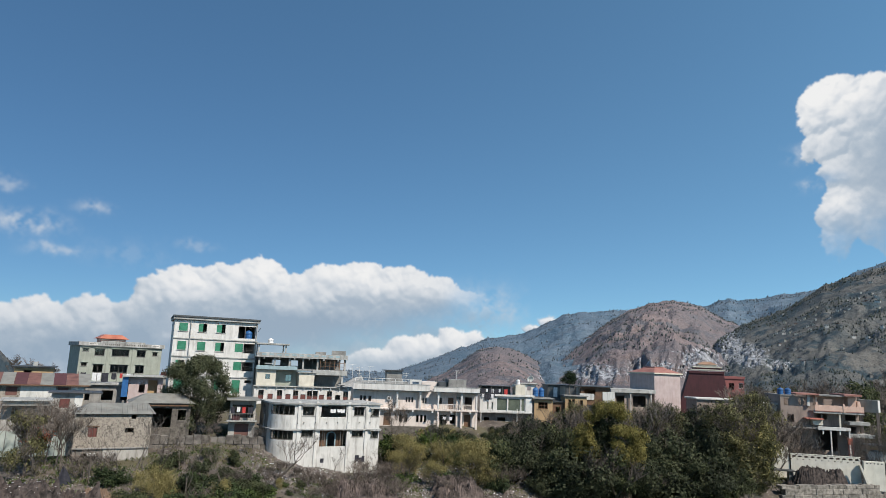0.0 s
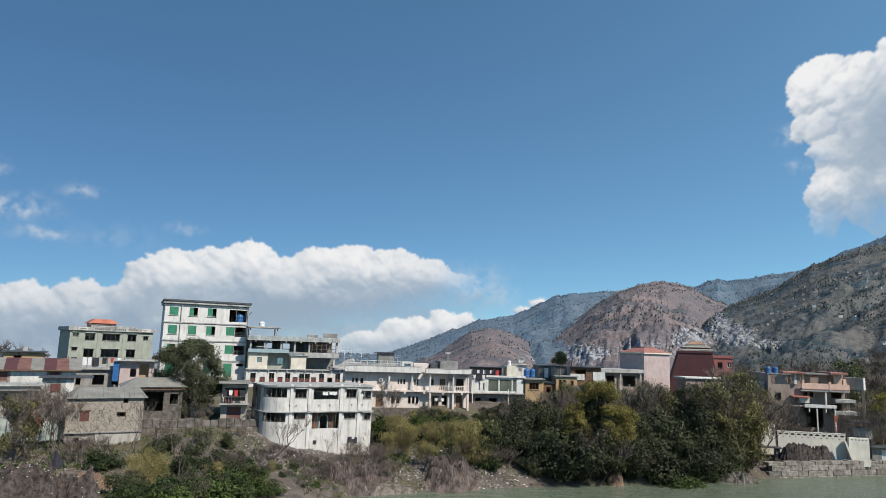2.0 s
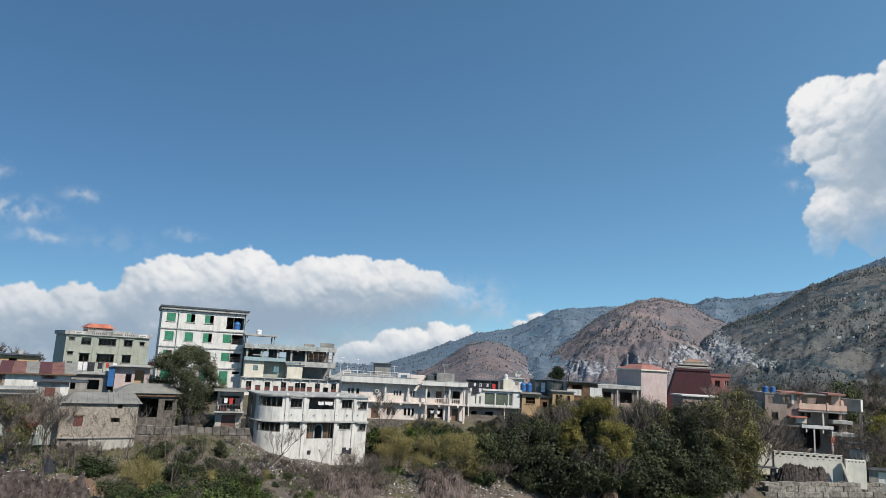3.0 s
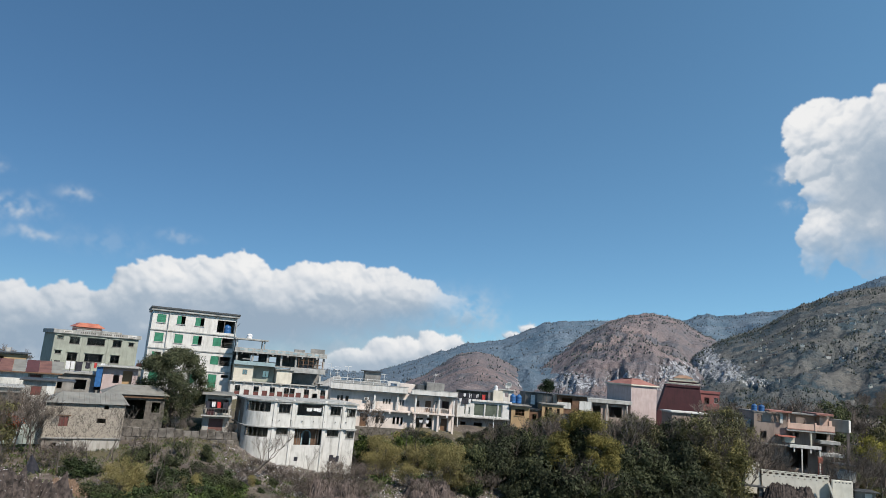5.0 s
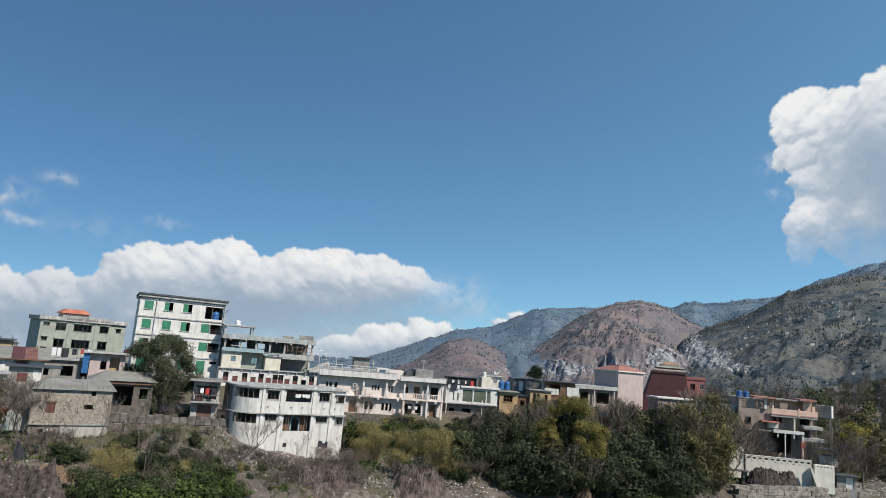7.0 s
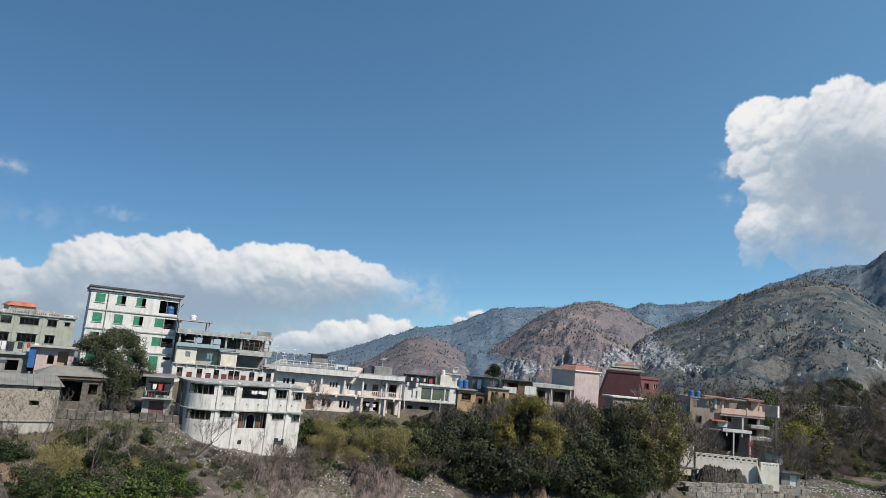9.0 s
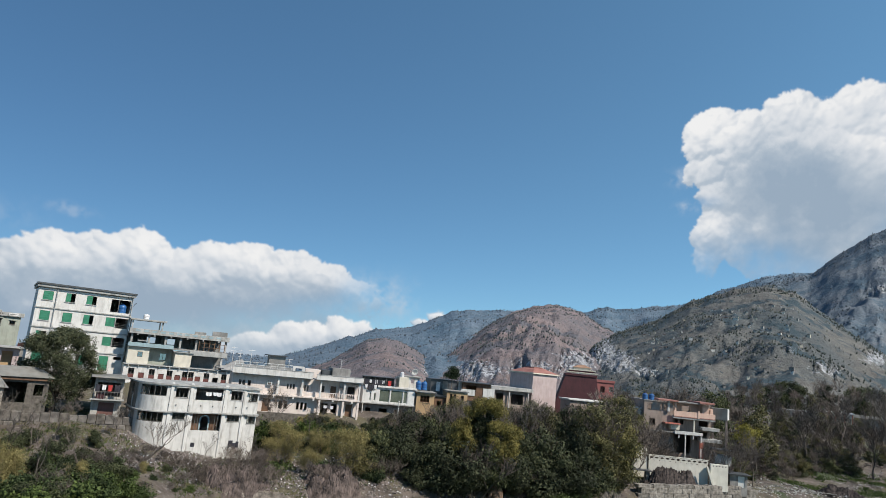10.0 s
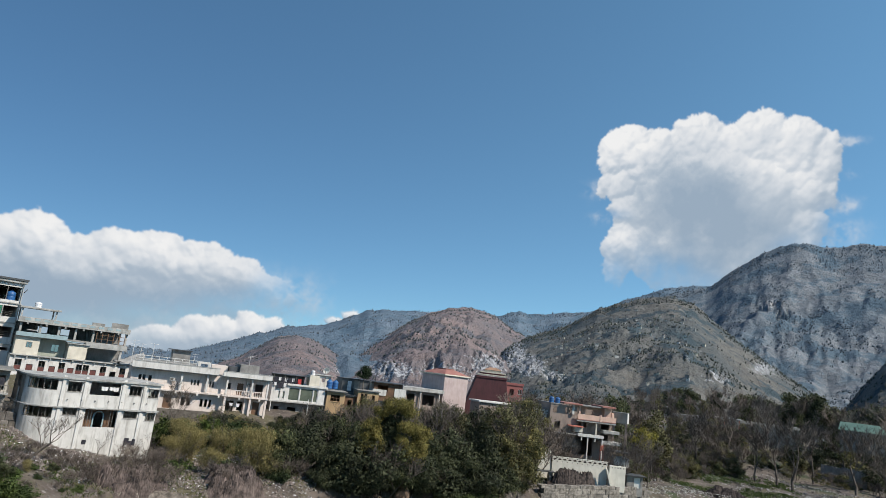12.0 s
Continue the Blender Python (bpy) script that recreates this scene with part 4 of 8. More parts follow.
def white_house():
    h = House("riverside_house", -7.43, 87.69, 1.5, 27, "white two-storey riverside house with a rounded corner", "house")
    h.e.matrix_world = h.e.matrix_world @ Matrix.Diagonal((1.03, 1, 1, 1))
    b = h.base
    x0, d, r = -10.5, 7.2, 2.8
    holes = [(-9.8, -8.4, 9.15, 10.25), (-7.52, -4.35, 8.95, 10.35), (-3.33, -2.0, 9.12, 10.22), (-1.15, -0.02, 8.98, 10.0),
             (-9.8, -8.4, 6.6, 7.42), (-7.55, -4.2, 5.4, 7.42), (-3.5, -2.0, 6.5, 7.32), (-1.06, 0.02, 6.3, 7.25)]
    h.wall("wall", "white_bright", x0, 0.12, b, 10.5, 0.0, 0.25, holes, "whitewashed front wall with grey rain streaks")
    h.wall("wall", "white_bright", 0.25, d, b, 10.5, -0.13, 0.25, [(1.5, 2.7, 9.0, 10.1), (1.5, 2.7, 6.2, 7.2)], along="y")
    # grey stands in for the shade on this side of the house
    h.wall("wall", "concrete", r + 0.002, d, b, 10.5, x0 - r, 0.25, [(4.5, 5.8, 9.0, 10.2), (4.5, 5.8, 6.0, 7.1)], "grey side wall with shade put into its colour", along="y")
    h.wall("wall", "white_bright", x0 - r + 0.25, -0.13, b, 10.5, d - 0.25)
    for z0, z1, gap in ((b, 6.25, None), (6.25, 7.38, (6, 70)), (7.38, 9.2, None), (9.2, 10.35, (6, 74)), (10.35, 10.5, None)):
        for a0, a1 in ([(0, 90)] if gap is None else [(0, gap[0]), (gap[1], 90)]):
            bm = bmesh.new()
            curved(bm, x0, r, r - 0.25, r, a0, a1, z0 - b, z1 - b, 10 if gap is None else 2)
            part("corner_wall", bm, M["white_bright"], h.e)
        if gap:
            bm = bmesh.new()
            curved(bm, x0, r, r - 0.16, r - 0.13, gap[0], gap[1], z0 - b, z1 - b, 8)
            g = part("corner_pane", bm, M["glass"], h.e)
            bm = bmesh.new()
            for k in range(6):
                a = gap[0] + (gap[1] - gap[0]) * k / 5
                curved(bm, x0, r, r - 0.20, r - 0.08, a - 0.7, a + 0.7, z0 - b, z1 - b, 1)
            curved(bm, x0, r, r - 0.20, r - 0.08, gap[0], gap[1], z0 - b, z0 + 0.06 - b, 6)
            part("window_frame", bm, M["frame"], g)
    for z0, z1, out in ((7.40, 7.52, 0.32), (10.5, 10.68, 0.30)):
        bm = bmesh.new()
        add_box(bm, x0, 0.3, -out, d, z0 - b, z1 - b)
        add_box(bm, x0 - r - out, x0, r, d, z0 - b, z1 - b)
        curved(bm, x0, r, 0.05, r + out, 0, 90, z0 - b, z1 - b, 10)
        part("slab", bm, M["slab"], h.e, "grey weathered slab edge")
    h.box("lower_floor", "concrete", x0, -0.2, 0.3, d - 0.3, 4.6, 4.78, soft=0)
    for x, w in ((-10.42, 0.42), (-8.22, 0.42), (-4.2, 0.5), (-1.85, 0.42)):
        h.box("pilaster", "white_bright", x, x + w - 0.08, -0.13, -0.003, b, 7.39, soft=0.03, taper=0.0)
        h.box("pilaster", "white_bright", x, x + w - 0.08, -0.13, -0.003, 7.53, 10.85, soft=0.03)
    for p, q, a, c in holes:
        if q - p < 2:
            h.window(p, q, a, c, 0.06, bars=2, sill="slab")
            h.box("hood", "slab", p - 0.15, q + 0.15, -0.4, -0.003, c + 0.03, c + 0.12, soft=0.01)
    # wide lower opening: dark brick-red room front with a pale arched doorway
    h.wall("room_wall", "brown", -7.5, -4.25, 5.2, 7.4, 0.9, 0.12, [(-6.35, -5.35, 5.2, 6.9)])
    bm = bmesh.new()
    for k in range(9):
        t0, t1 = math.pi * k / 9, math.pi * (k + 1) / 9
        for ra, rb in ((0.45, 0.6),):
            q = [(-5.85 + rr * math.cos(t), yy, 6.55 + rr * math.sin(t) - b) for t in (t0, t1) for rr in (ra, rb) for yy in (0.80, 0.89)]
            v = [bm.verts.new(c) for c in q]
            for f in ((0, 2, 6, 4), (1, 5, 7, 3), (0, 4, 5, 1), (2, 3, 7, 6)):
                bm.faces.new([v[i] for i in f])
    add_box(bm, -6.45, -6.3, 0.80, 0.89, 5.2 - b, 6.55 - b), add_box(bm, -5.4, -5.25, 0.80, 0.89, 5.2 - b, 6.55 - b)
    part("arch_frame", bm, M["blue_paint"], h.e, "pale blue arched door frame")
    for x in (-7.2, -6.9, -4.9, -4.6):
        h.box("grille_bar", "frame", x, x + 0.05, 0.1, 0.15, 5.4, 7.4, soft=0)
    for k in range(9):
        h.tube("spout", "frame", (-12.4 + 1.4 * k if k > 1 else -10.4 + 2.2 * k, -0.16, 8.28 if k > 1 else 8.28), (-12.4 + 1.4 * k if k > 1 else -10.4 + 2.2 * k, 0.0, 8.3), 0.06, sides=6)
    h.tube("downpipe", "slab", (x0 - r - 0.12, 4.2, 3.0), (x0 - r - 0.12, 4.2, 9.0), 0.07)
    for k, (x, w2, z) in enumerate(((-2.9, 0.5, 4.3), (-2.45, 0.45, 4.0), (-2.0, 0.3, 4.2))):
        h.box("hung_cloth", "cloth_dark", x, x + w2, -0.12 - 0.03 * k, -0.02, z - 0.75, z, "dark cloth hung on the wall", soft=0.02)
    # a dark plate on the wall shows the shade inside the vent
    h.box("vent_hole", "cloth_dark", -7.3, -6.85, -0.012, -0.004, 3.5, 4.0, "dark broken vent", soft=0)
    laundry(h, (-7.3, -0.02, 9.95), (-4.5, -0.02, 9.95), [("cloth_white", 0.9, 0.7, 0.42), ("cloth_white", 1.75, 0.5, 0.36), ("cloth_white", 2.2, 0.55, 0.45)])


def laundry(h, a, b, items):
    """A washing line with cloths: (material, distance along it, width, drop)."""
    a, b = Vector(a), Vector(b)
    m = h.e.matrix_world
    off = Vector((0, 0, -h.base))
    way = (b - a).normalized()
    for mat, at, w, drop in items:
        verts, faces = [], []
        n, k = 7, 5
        for side in (0.0, 0.02):
            for i in range(n):
                for j in range(k):
                    s = i / (n - 1)
                    p = a + off + way * (at + w * s) + Vector((0, side + 0.06 * math.sin(s * 9 + at * 5) * j / k, -drop * j / (k - 1) - 0.05 * math.sin(s * math.pi)))
                    verts.append(m @ p)
        for o in (0, n * k):
            for i in range(n - 1):
                for j in range(k - 1):
                    q = (o + i * k + j, o + (i + 1) * k + j, o + (i + 1) * k + j + 1, o + i * k + j + 1)
                    faces.append(q if o else q[::-1])
        c = new("hanging_cloth", raw_mesh("hanging_cloth", verts, faces, M[mat], True))
        tagged(c, {"cloth_white": "white washing hung on a line to dry", "cloth_dark": "dark washing hung over a rail", "cloth_red": "red cloth hung out to dry"}[mat], "laundry", "washing")
    h.tube("washing_line", "frame", a + Vector((0, 0.01, 0)), b + Vector((0, 0.01, 0)), 0.012, sides=4)


def row_house():
    h = House("row_building", -29.42, 108.07, 4.0, 20, "long white lodging row with red-brown doors and an open roof floor", "building")
    # lower row of rooms
    doors = [(0.5, 0), (1.95, 1), (3.4, 0), (4.75, 1), (5.95, 0), (7.15, 1), (8.2, 0), (9.1, 0), (10.15, 1), (11.45, 0), (12.85, 2), (14.15, 0), (15.4, 1)]
    holes = [(x, x + 0.82, 9.15, 10.35) if k else (x, x + 0.82, 9.3, 10.95) for x, k in doors]
    h.shell("white_clean", 17.8, 7.0, 4.0, 11.3, holes, x0=-0.2, y0=-1.6)
    for (x, k), (p, q, a, c) in zip(doors, holes):
        if k == 1:
            s = h.box("door", "door", p + 0.03, q - 0.03, -1.5, -1.44, a, c - 0.02, "red-brown wooden door", soft=0.01)
        elif k == 0:
            h.window(p, q, a, c, -1.55, frame="frame", bars=1, cross=True)
            h.box("lower_panel", "door", p + 0.04, q - 0.04, -1.50, -1.46, a, a + 0.75, "red-brown lower shutter", soft=0)
    h.box("eave", "slab", -0.3, 17.8, -1.95, 5.4, 11.46, 11.58, "thin grey eave slab")
    for k in range(12):
        x = 0.3 + 1.45 * k
        h.box("bracket", "white_clean", x, x + 0.12, -1.9, -1.61, 11.2, 11.45, soft=0)
    # middle floor: cream rooms and dark recesses
    h.wall("wall", "cream", 0.1, 3.1, 11.59, 14.1, -0.6, 0.2, [(1.45, 2.2, 12.6, 13.4)])
    h.window(1.45, 2.2, 12.6, 13.4, -0.6, bars=1)
    h.wall("wall", "cream", -0.4, 6.0, 11.59, 14.1, 0.1, 0.2, along="y")
    h.wall("wall", "pale_green", 3.1, 6.6, 11.59, 14.1, 0.8, 0.2, [(4.8, 5.8, 12.3, 13.4)])
    h.window(4.8, 5.8, 12.3, 13.4, 0.8, bars=1)
    h.box("room_box", "cream", 6.8, 9.3, -1.0, 3.0, 11.59, 13.75, "cream painted room")
    h.box("room_roof", "slab", 6.5, 9.6, -1.3, 3.2, 13.76, 13.9)
    h.wall("wall", "concrete", 9.3, 14.6, 11.59, 14.0, 3.0, 0.2)
    h.box("pillar", "slab", 13.8, 14.1, -0.9, -0.6, 11.59, 14.0)
    h.box("floor_slab", "concrete", 0.0, 14.6, -0.9, 6.0, 14.1, 14.35)
    h.box("front_band", "slab", 8.9, 14.7, -1.1, -0.9, 13.5, 14.3, "grey slab front")
    h.box("blue_parapet", "blue_paint", -0.1, 6.4, -1.1, -0.92, 14.15, 14.75, "light blue painted parapet")
    # open upper floor
    for x in (0.15, 2.6, 5.0, 7.2, 9.6, 14.2):
        h.box("pillar", "slab", x, x + 0.3, -0.6, -0.3, 14.36, 16.1)
        h.box("pillar", "concrete", x, x + 0.3, 4.0, 4.3, 14.36, 16.1, soft=0)
    h.wall("wall", "concrete", 0.0, 14.5, 14.36, 16.1, 5.6, 0.2, [(3, 4.4, 14.8, 15.7), (6.2, 7.4, 14.8, 15.7)])
    h.box("canopy", "tarp", 1.2, 2.5, -0.5, 0.5, 15.0, 15.15, "slanting pale board")
    h.box("roof_slab", "slab", -0.2, 14.7, -1.1, 6.0, 16.1, 16.3)
    h.box("roof_parapet", "slab", -0.2, 14.7, -1.1, -0.95, 16.3, 16.85, "grey parapet with peeling paint")
    for k in range(11):
        h.box("paint_patch", "blue_paint", 0.6 + 1.2 * k, 1.3 + 1.2 * k, -1.108, -1.101, 16.42, 16.7, soft=0)
    for k in range(6):
        h.box("drain_spout", "slab", 0.9 + 2.4 * k, 1.1 + 2.4 * k, -1.4, -1.1, 15.85, 16.09, soft=0)
    for k in range(6):
        x = 10.1 + 0.8 * k
        h.box("timber_post", "brown", x, x + 0.1, -0.85, -0.75, 14.36, 16.09, "brown timber post", soft=0)
    for z in (14.9, 15.5):
        h.box("timber_rail", "brown", 10.1, 14.2, -0.83, -0.77, z, z + 0.07, soft=0)
    # top canopy and side screen
    for x, y in ((0.0, -0.5), (4.3, -0.5), (0.0, 3.0), (4.3, 3.0)):
        h.box("post", "slab", x, x + 0.2, y, y + 0.2, 16.31, 18.1)
    h.box("top_canopy", "slab", -0.3, 4.9, -0.9, 3.6, 18.1, 18.35)
    h.wall("screen_wall", "concrete", 12.2, 14.6, 16.31, 17.6, 0.5, 0.15)
    h.wall("screen_wall", "concrete", 9.8, 11.6, 16.31, 17.3, 2.5, 0.15)
    tank(*h.e.matrix_world @ Vector((2.0, 1.0, 18.36 - h.base)), 0.45, 0.8, "cloth_white", "white plastic water tank on the canopy roof")
    # tarpaulin over the stairs
    verts, faces, n = [], [], 14
    for i in range(n):
        for j in range(n):
            u, v = i / (n - 1), j / (n - 1)
            verts.append((13.2 + 4.2 * u, -2.4 + 2.4 * v, 11.9 + 1.9 * u ** 0.7 * (0.35 + 0.65 * v) + 0.12 * math.sin(u * 11 + v * 7) - 0.35 * math.sin(u * math.pi) - h.base))
    for i in range(n - 1):
        for j in range(n - 1):
            q = (i * n + j, (i + 1) * n + j, (i + 1) * n + j + 1, i * n + j + 1)
            faces.append(q)
    tp = new("awning", raw_mesh("awning", verts, faces, M["tarp"], True))
    tp.parent = h.e
    s = tp.modifiers.new("thick", "SOLIDIFY")
    s.thickness = 0.03
    for x in (13.4, 17.2):
        h.tube("awning_pole", "frame", (x, -2.3, 11.58), (x, -2.3, 13.0), 0.04)


def pink_house():
    h = House("gallery_house", -12.32, 99.24, 3.5, 10, "pale pink two-storey house with open galleries", "house")
    d = 9.0
    h.box("plinth", "rough_stone", 12.9, 18.7, 0.2, d, 3.5, 6.7, "rough grey stone plinth", soft=0.05)
    h.box("plinth", "rough_stone", 0.0, 12.88, 0.95, d, 3.5, 6.7, "rough grey stone plinth", soft=0.05)
    lower = [(1.0, 2.0, 6.75, 8.5), (2.6, 3.5, 7.3, 8.5), (4.68, 5.75, 6.75, 8.6), (7.0, 7.5, 7.3, 8.4), (7.75, 8.3, 7.3, 8.4), (9.6, 10.0, 7.3, 8.4), (10.2, 10.6, 7.3, 8.4), (10.8, 11.15, 7.3, 8.4), (13.2, 14.3, 6.75, 8.5), (14.8, 15.6, 7.2, 8.5), (17.0, 18.0, 6.75, 8.6)]
    upper = [(1.0, 1.35, 10.2, 11.0), (1.5, 1.88, 10.2, 11.0), (2.25, 2.7, 10.2, 11.0), (7.9, 8.15, 10.2, 10.95), (8.3, 8.6, 10.2, 10.95), (8.75, 9.05, 10.2, 10.95), (10.05, 10.3, 10.1, 10.95), (10.45, 10.7, 10.1, 10.95), (10.85, 11.1, 10.1, 10.95),
             (13.0, 13.5, 10.1, 11.0), (14.4, 15.3, 9.4, 11.1), (17.0, 18.2, 9.4, 11.2)]
    h.wall("wall", "pink", 0, 18.7, 6.7, 9.1, 1.0, 0.25, lower)
    h.wall("wall", "pink", 0, 18.7, 9.35, 11.85, 1.0, 0.25, upper)
    for x in (0.0, 18.45):
        h.wall("wall", "pink", 1.25, d, 6.7, 11.85, x, 0.25, along="y")
    h.wall("wall", "pink", 0.25, 18.45, 6.7, 11.85, d - 0.25)
    h.box("balcony_slab", "pink", -0.1, 12.2, 0.25, d - 0.3, 9.1, 9.35, "pale balcony slab")
    h.box("balcony_slab", "pink", 12.22, 18.9, -0.2, d - 0.3, 9.1, 9.35, "pale balcony slab")
    h.box("roof_slab", "slab", -0.1, 11.4, -0.05, d, 11.85, 12.0)
    h.box("roof_slab", "slab", 11.9, 18.95, -0.5, d, 11.85, 12.0)
    h.box("parapet", "white_clean", -0.15, 11.4, -0.15, 0.0, 11.95, 12.85, "white roof parapet")
    h.box("parapet", "white_clean", 11.9, 19.0, -0.6, -0.45, 11.95, 12.65, "white roof parapet")
    h.box("parapet_cap", "slab", -0.2, 11.45, -0.2, 0.05, 12.85, 12.93, soft=0)
    h.box("parapet_cap", "slab", 11.85, 19.05, -0.65, -0.4, 12.65, 12.73, soft=0)
    for x in (6.4, 9.9):
        h.box("column", "white_clean", x, x + 0.28, 0.35, 0.63, 9.36, 11.84)
    for x in (12.6, 16.2, 18.5):
        h.box("column", "white_clean", x, x + 0.25, -0.15, 0.1, 9.36, 11.84)
        h.box("column", "pink", x, x + 0.3, -0.1, 0.2, 3.8, 9.09)
    for k in range(6):
        h.box("beam_end", "white_clean", 3.0 + 2.9 * k, 3.25 + 2.9 * k, 0.0 if k < 3 else -0.45, 0.6, 8.85, 9.09, soft=0)
    h.box("column", "pink", 15.6, 16.3, 0.4, 0.99, 9.36, 11.84)
    h.box("column", "pink", 15.6, 16.3, 0.4, 0.99, 6.71, 9.09)
    for p, q, a, c in lower[1:2] + lower[3:8] + upper[:10]:
        h.window(p, q, a, c, 1.03, bars=0)
    for p, q, a, c in (lower[2], upper[10], lower[10]):
        h.box("door", "brown", p + 0.02, q - 0.02, 1.1, 1.16, a, c - 0.02, "brown wooden door", soft=0)
    h.box("cooler", "frame_white", 5.0, 5.65, 0.65, 0.99, 10.5, 11.0, "air conditioner unit")
    h.box("cooler_grille", "frame", 5.1, 5.5, 0.64, 0.648, 10.58, 10.92, soft=0)
    h.box("cooler", "frame", 15.7, 16.1, 0.2, 0.39, 10.8, 11.2, "air conditioner unit")
    # lattice railing of the right gallery
    for x0, x1 in ((12.9, 16.15), (16.5, 18.45)):
        h.box("railing", "pink", x0, x1, -0.16, -0.08, 10.05, 10.15, soft=0)
        n = int((x1 - x0) / 0.3)
        for k in range(n):
            x = x0 + (x1 - x0) * (k + 0.5) / n
            h.box("baluster", "pink", x - 0.05, x + 0.05, -0.15, -0.09, 9.36, 10.05, soft=0)
    # metal roof rail on the left part
    for k in range(9):
        h.tube("rail_post", "frame_white", (0.1 + k, -0.05, 12.93), (0.1 + k, -0.05, 13.65), 0.035, sides=6)
    for z in (13.25, 13.62):
        h.tube("roof_rail", "frame_white", (0.05, -0.05, z), (8.2, -0.05, z), 0.035, sides=6)
    h.box("rail_panel", "tarp", 0.15, 8.0, -0.03, 0.0, 12.95, 13.2, soft=0)
    # roof rooms
    h.wall("roof_room", "white_clean", 8.4, 10.2, 12.0, 13.6, 1.0, 0.2, [(8.8, 9.8, 12.3, 13.3)])
    h.box("roof_room", "pink", 10.6, 13.0, 3.0, 6.0, 12.0, 13.3, "small rendered roof room")
    h.box("roof_room", "concrete", 14.5, 17.3, 1.5, 5.0, 12.0, 13.8, "grey rendered roof room")
    h.box("roof_room", "dark_metal", 13.1, 14.4, 2.0, 5.0, 12.0, 13.4, "dark sheet shed")
    h.box("roof_room", "concrete", 5.3, 7.8, 6.0, 8.5, 12.0, 14.7, "unfinished grey stair head")
    h.box("stair_roof", "dark_metal", 4.8, 8.0, 5.6, 8.8, 14.71, 14.85, soft=0)
    for x, y in ((1.2, 0.5), (1.7, 0.5), (2.1, 0.6)):
        h.box("roof_clutter", "cloth_dark", x, x + 0.3, y, y + 0.3, 9.36, 10.1)
    m = h.e.matrix_world
    for x, y, z, t, n in ((-0.2, 4.0, 12.0, 3.6, 2), (0.9, 5.0, 12.0, 3.2, 3), (2.4, 3.5, 12.0, 3.4, 1), (7.9, 2.0, 12.0, 2.6, 2), (16.0, 3.0, 13.8, 1.4, 2)):
        antenna(*m @ Vector((x, y, z - h.base)), t, n)
    laundry(h, (13.2, -0.05, 8.3), (15.6, -0.05, 8.3), [("cloth_white", 0.3, 0.5, 0.4), ("cloth_white", 1.3, 0.45, 0.45)])


def modern_house():
    h = House("modern_house", 6.93, 107.78, 3.5, 8, "small white modern house with wide windows", "house")
    holes = [(1.15, 1.4, 9.2, 10.4), (1.85, 2.15, 9.2, 10.4), (2.75, 4.45, 9.1, 11.05), (4.62, 6.65, 9.1, 11.05), (6.8, 7.4, 9.1, 11.05)]
    h.shell("white_clean", 8.6, 8.0, 8.9, 11.35, holes)
    for p, q, a, c in holes:
        w = h.window(p, q, a, c, 0.04, frame="frame_white", bars=0, glazed=False)
        h.box("pane", "green_pane", p + 0.06, q - 0.06, 0.13, 0.15, a + 0.06, c - 0.06, "green window pane, reflections put into its colour", soft=0, parent=w)
    h.wall("wall", "concrete", 0.3, 8.4, 3.5, 8.7, 0.6, 0.25, [(0.8, 1.7, 6.2, 8.0), (3.0, 4.4, 6.4, 8.0), (5.6, 7.0, 6.4, 8.0)], "stained grey lower wall")
    h.wall("wall", "concrete", 0.85, 8.0, 3.5, 8.7, 0.3, 0.25, along="y")
    h.wall("wall", "concrete", 0.85, 8.0, 3.5, 8.7, 8.15, 0.25, along="y")
    h.box("floor_slab", "slab", -0.2, 8.7, -0.4, 7.9, 8.71, 8.89)
    h.box("roof_edge", "white_clean", 2.3, 8.9, -0.3, 0.0, 11.35, 11.65, "white roof band")
    h.box("mullion", "frame_white", 7.5, 8.6, -0.06, -0.003, 8.9, 11.3, soft=0)
    for x in (0.1, 6.0):
        h.tube("standpipe", "frame_white", (x, -0.45, 4.2), (x, -0.45, 8.9 if x < 1 else 9.5), 0.07)
    # roof huts
    h.box("roof_hut", "cream", 5.95, 7.6, 0.6, 2.8, 11.5, 13.25, "cream roof hut")
    h.wall("roof_hut", "white_clean", 7.4, 10.1, 11.5, 13.35, 3.0, 0.2, [(8.6, 9.2, 12.3, 13.0)])
    h.box("hut_roof", "slab", 7.1, 10.4, 2.6, 6.0, 13.36, 13.5)
    h.wall("roof_hut", "white_clean", 3.2, 6.0, 11.5, 13.35, 7.4, 0.2, along="y")
    h.wall("terrace_wall", "dark_metal", 0.2, 5.6, 11.5, 12.9, 2.6, 0.12)
    h.box("terrace_roof", "dark_metal", 0.0, 5.8, 0.6, 2.8, 12.9, 12.98, "dark tin terrace roof", soft=0)
    for x in (0.2, 2.0, 3.8, 5.5):
        h.tube("post", "frame", (x, 0.7, 11.5), (x, 0.7, 12.9), 0.04, sides=6)
    laundry(h, (0.0, -0.2, 12.5), (5.2, -0.2, 12.5), [("cloth_dark", 0.1, 0.7, 1.1), ("cloth_white", 0.85, 0.35, 0.5), ("cloth_dark", 1.3, 1.0, 1.3), ("cloth_white", 1.75, 0.4, 0.6), ("cloth_dark", 2.4, 0.8, 1.0), ("cloth_white", 2.9, 0.4, 0.5), ("cloth_red", 3.9, 0.55, 0.8)])
    laundry(h, (0.0, -0.25, 11.7), (3.0, -0.25, 11.7), [("cloth_white", 0.2, 0.4, 0.5), ("cloth_dark", 0.7, 0.9, 0.9), ("cloth_white", 1.7, 0.45, 0.6)])
    m = h.e.matrix_world
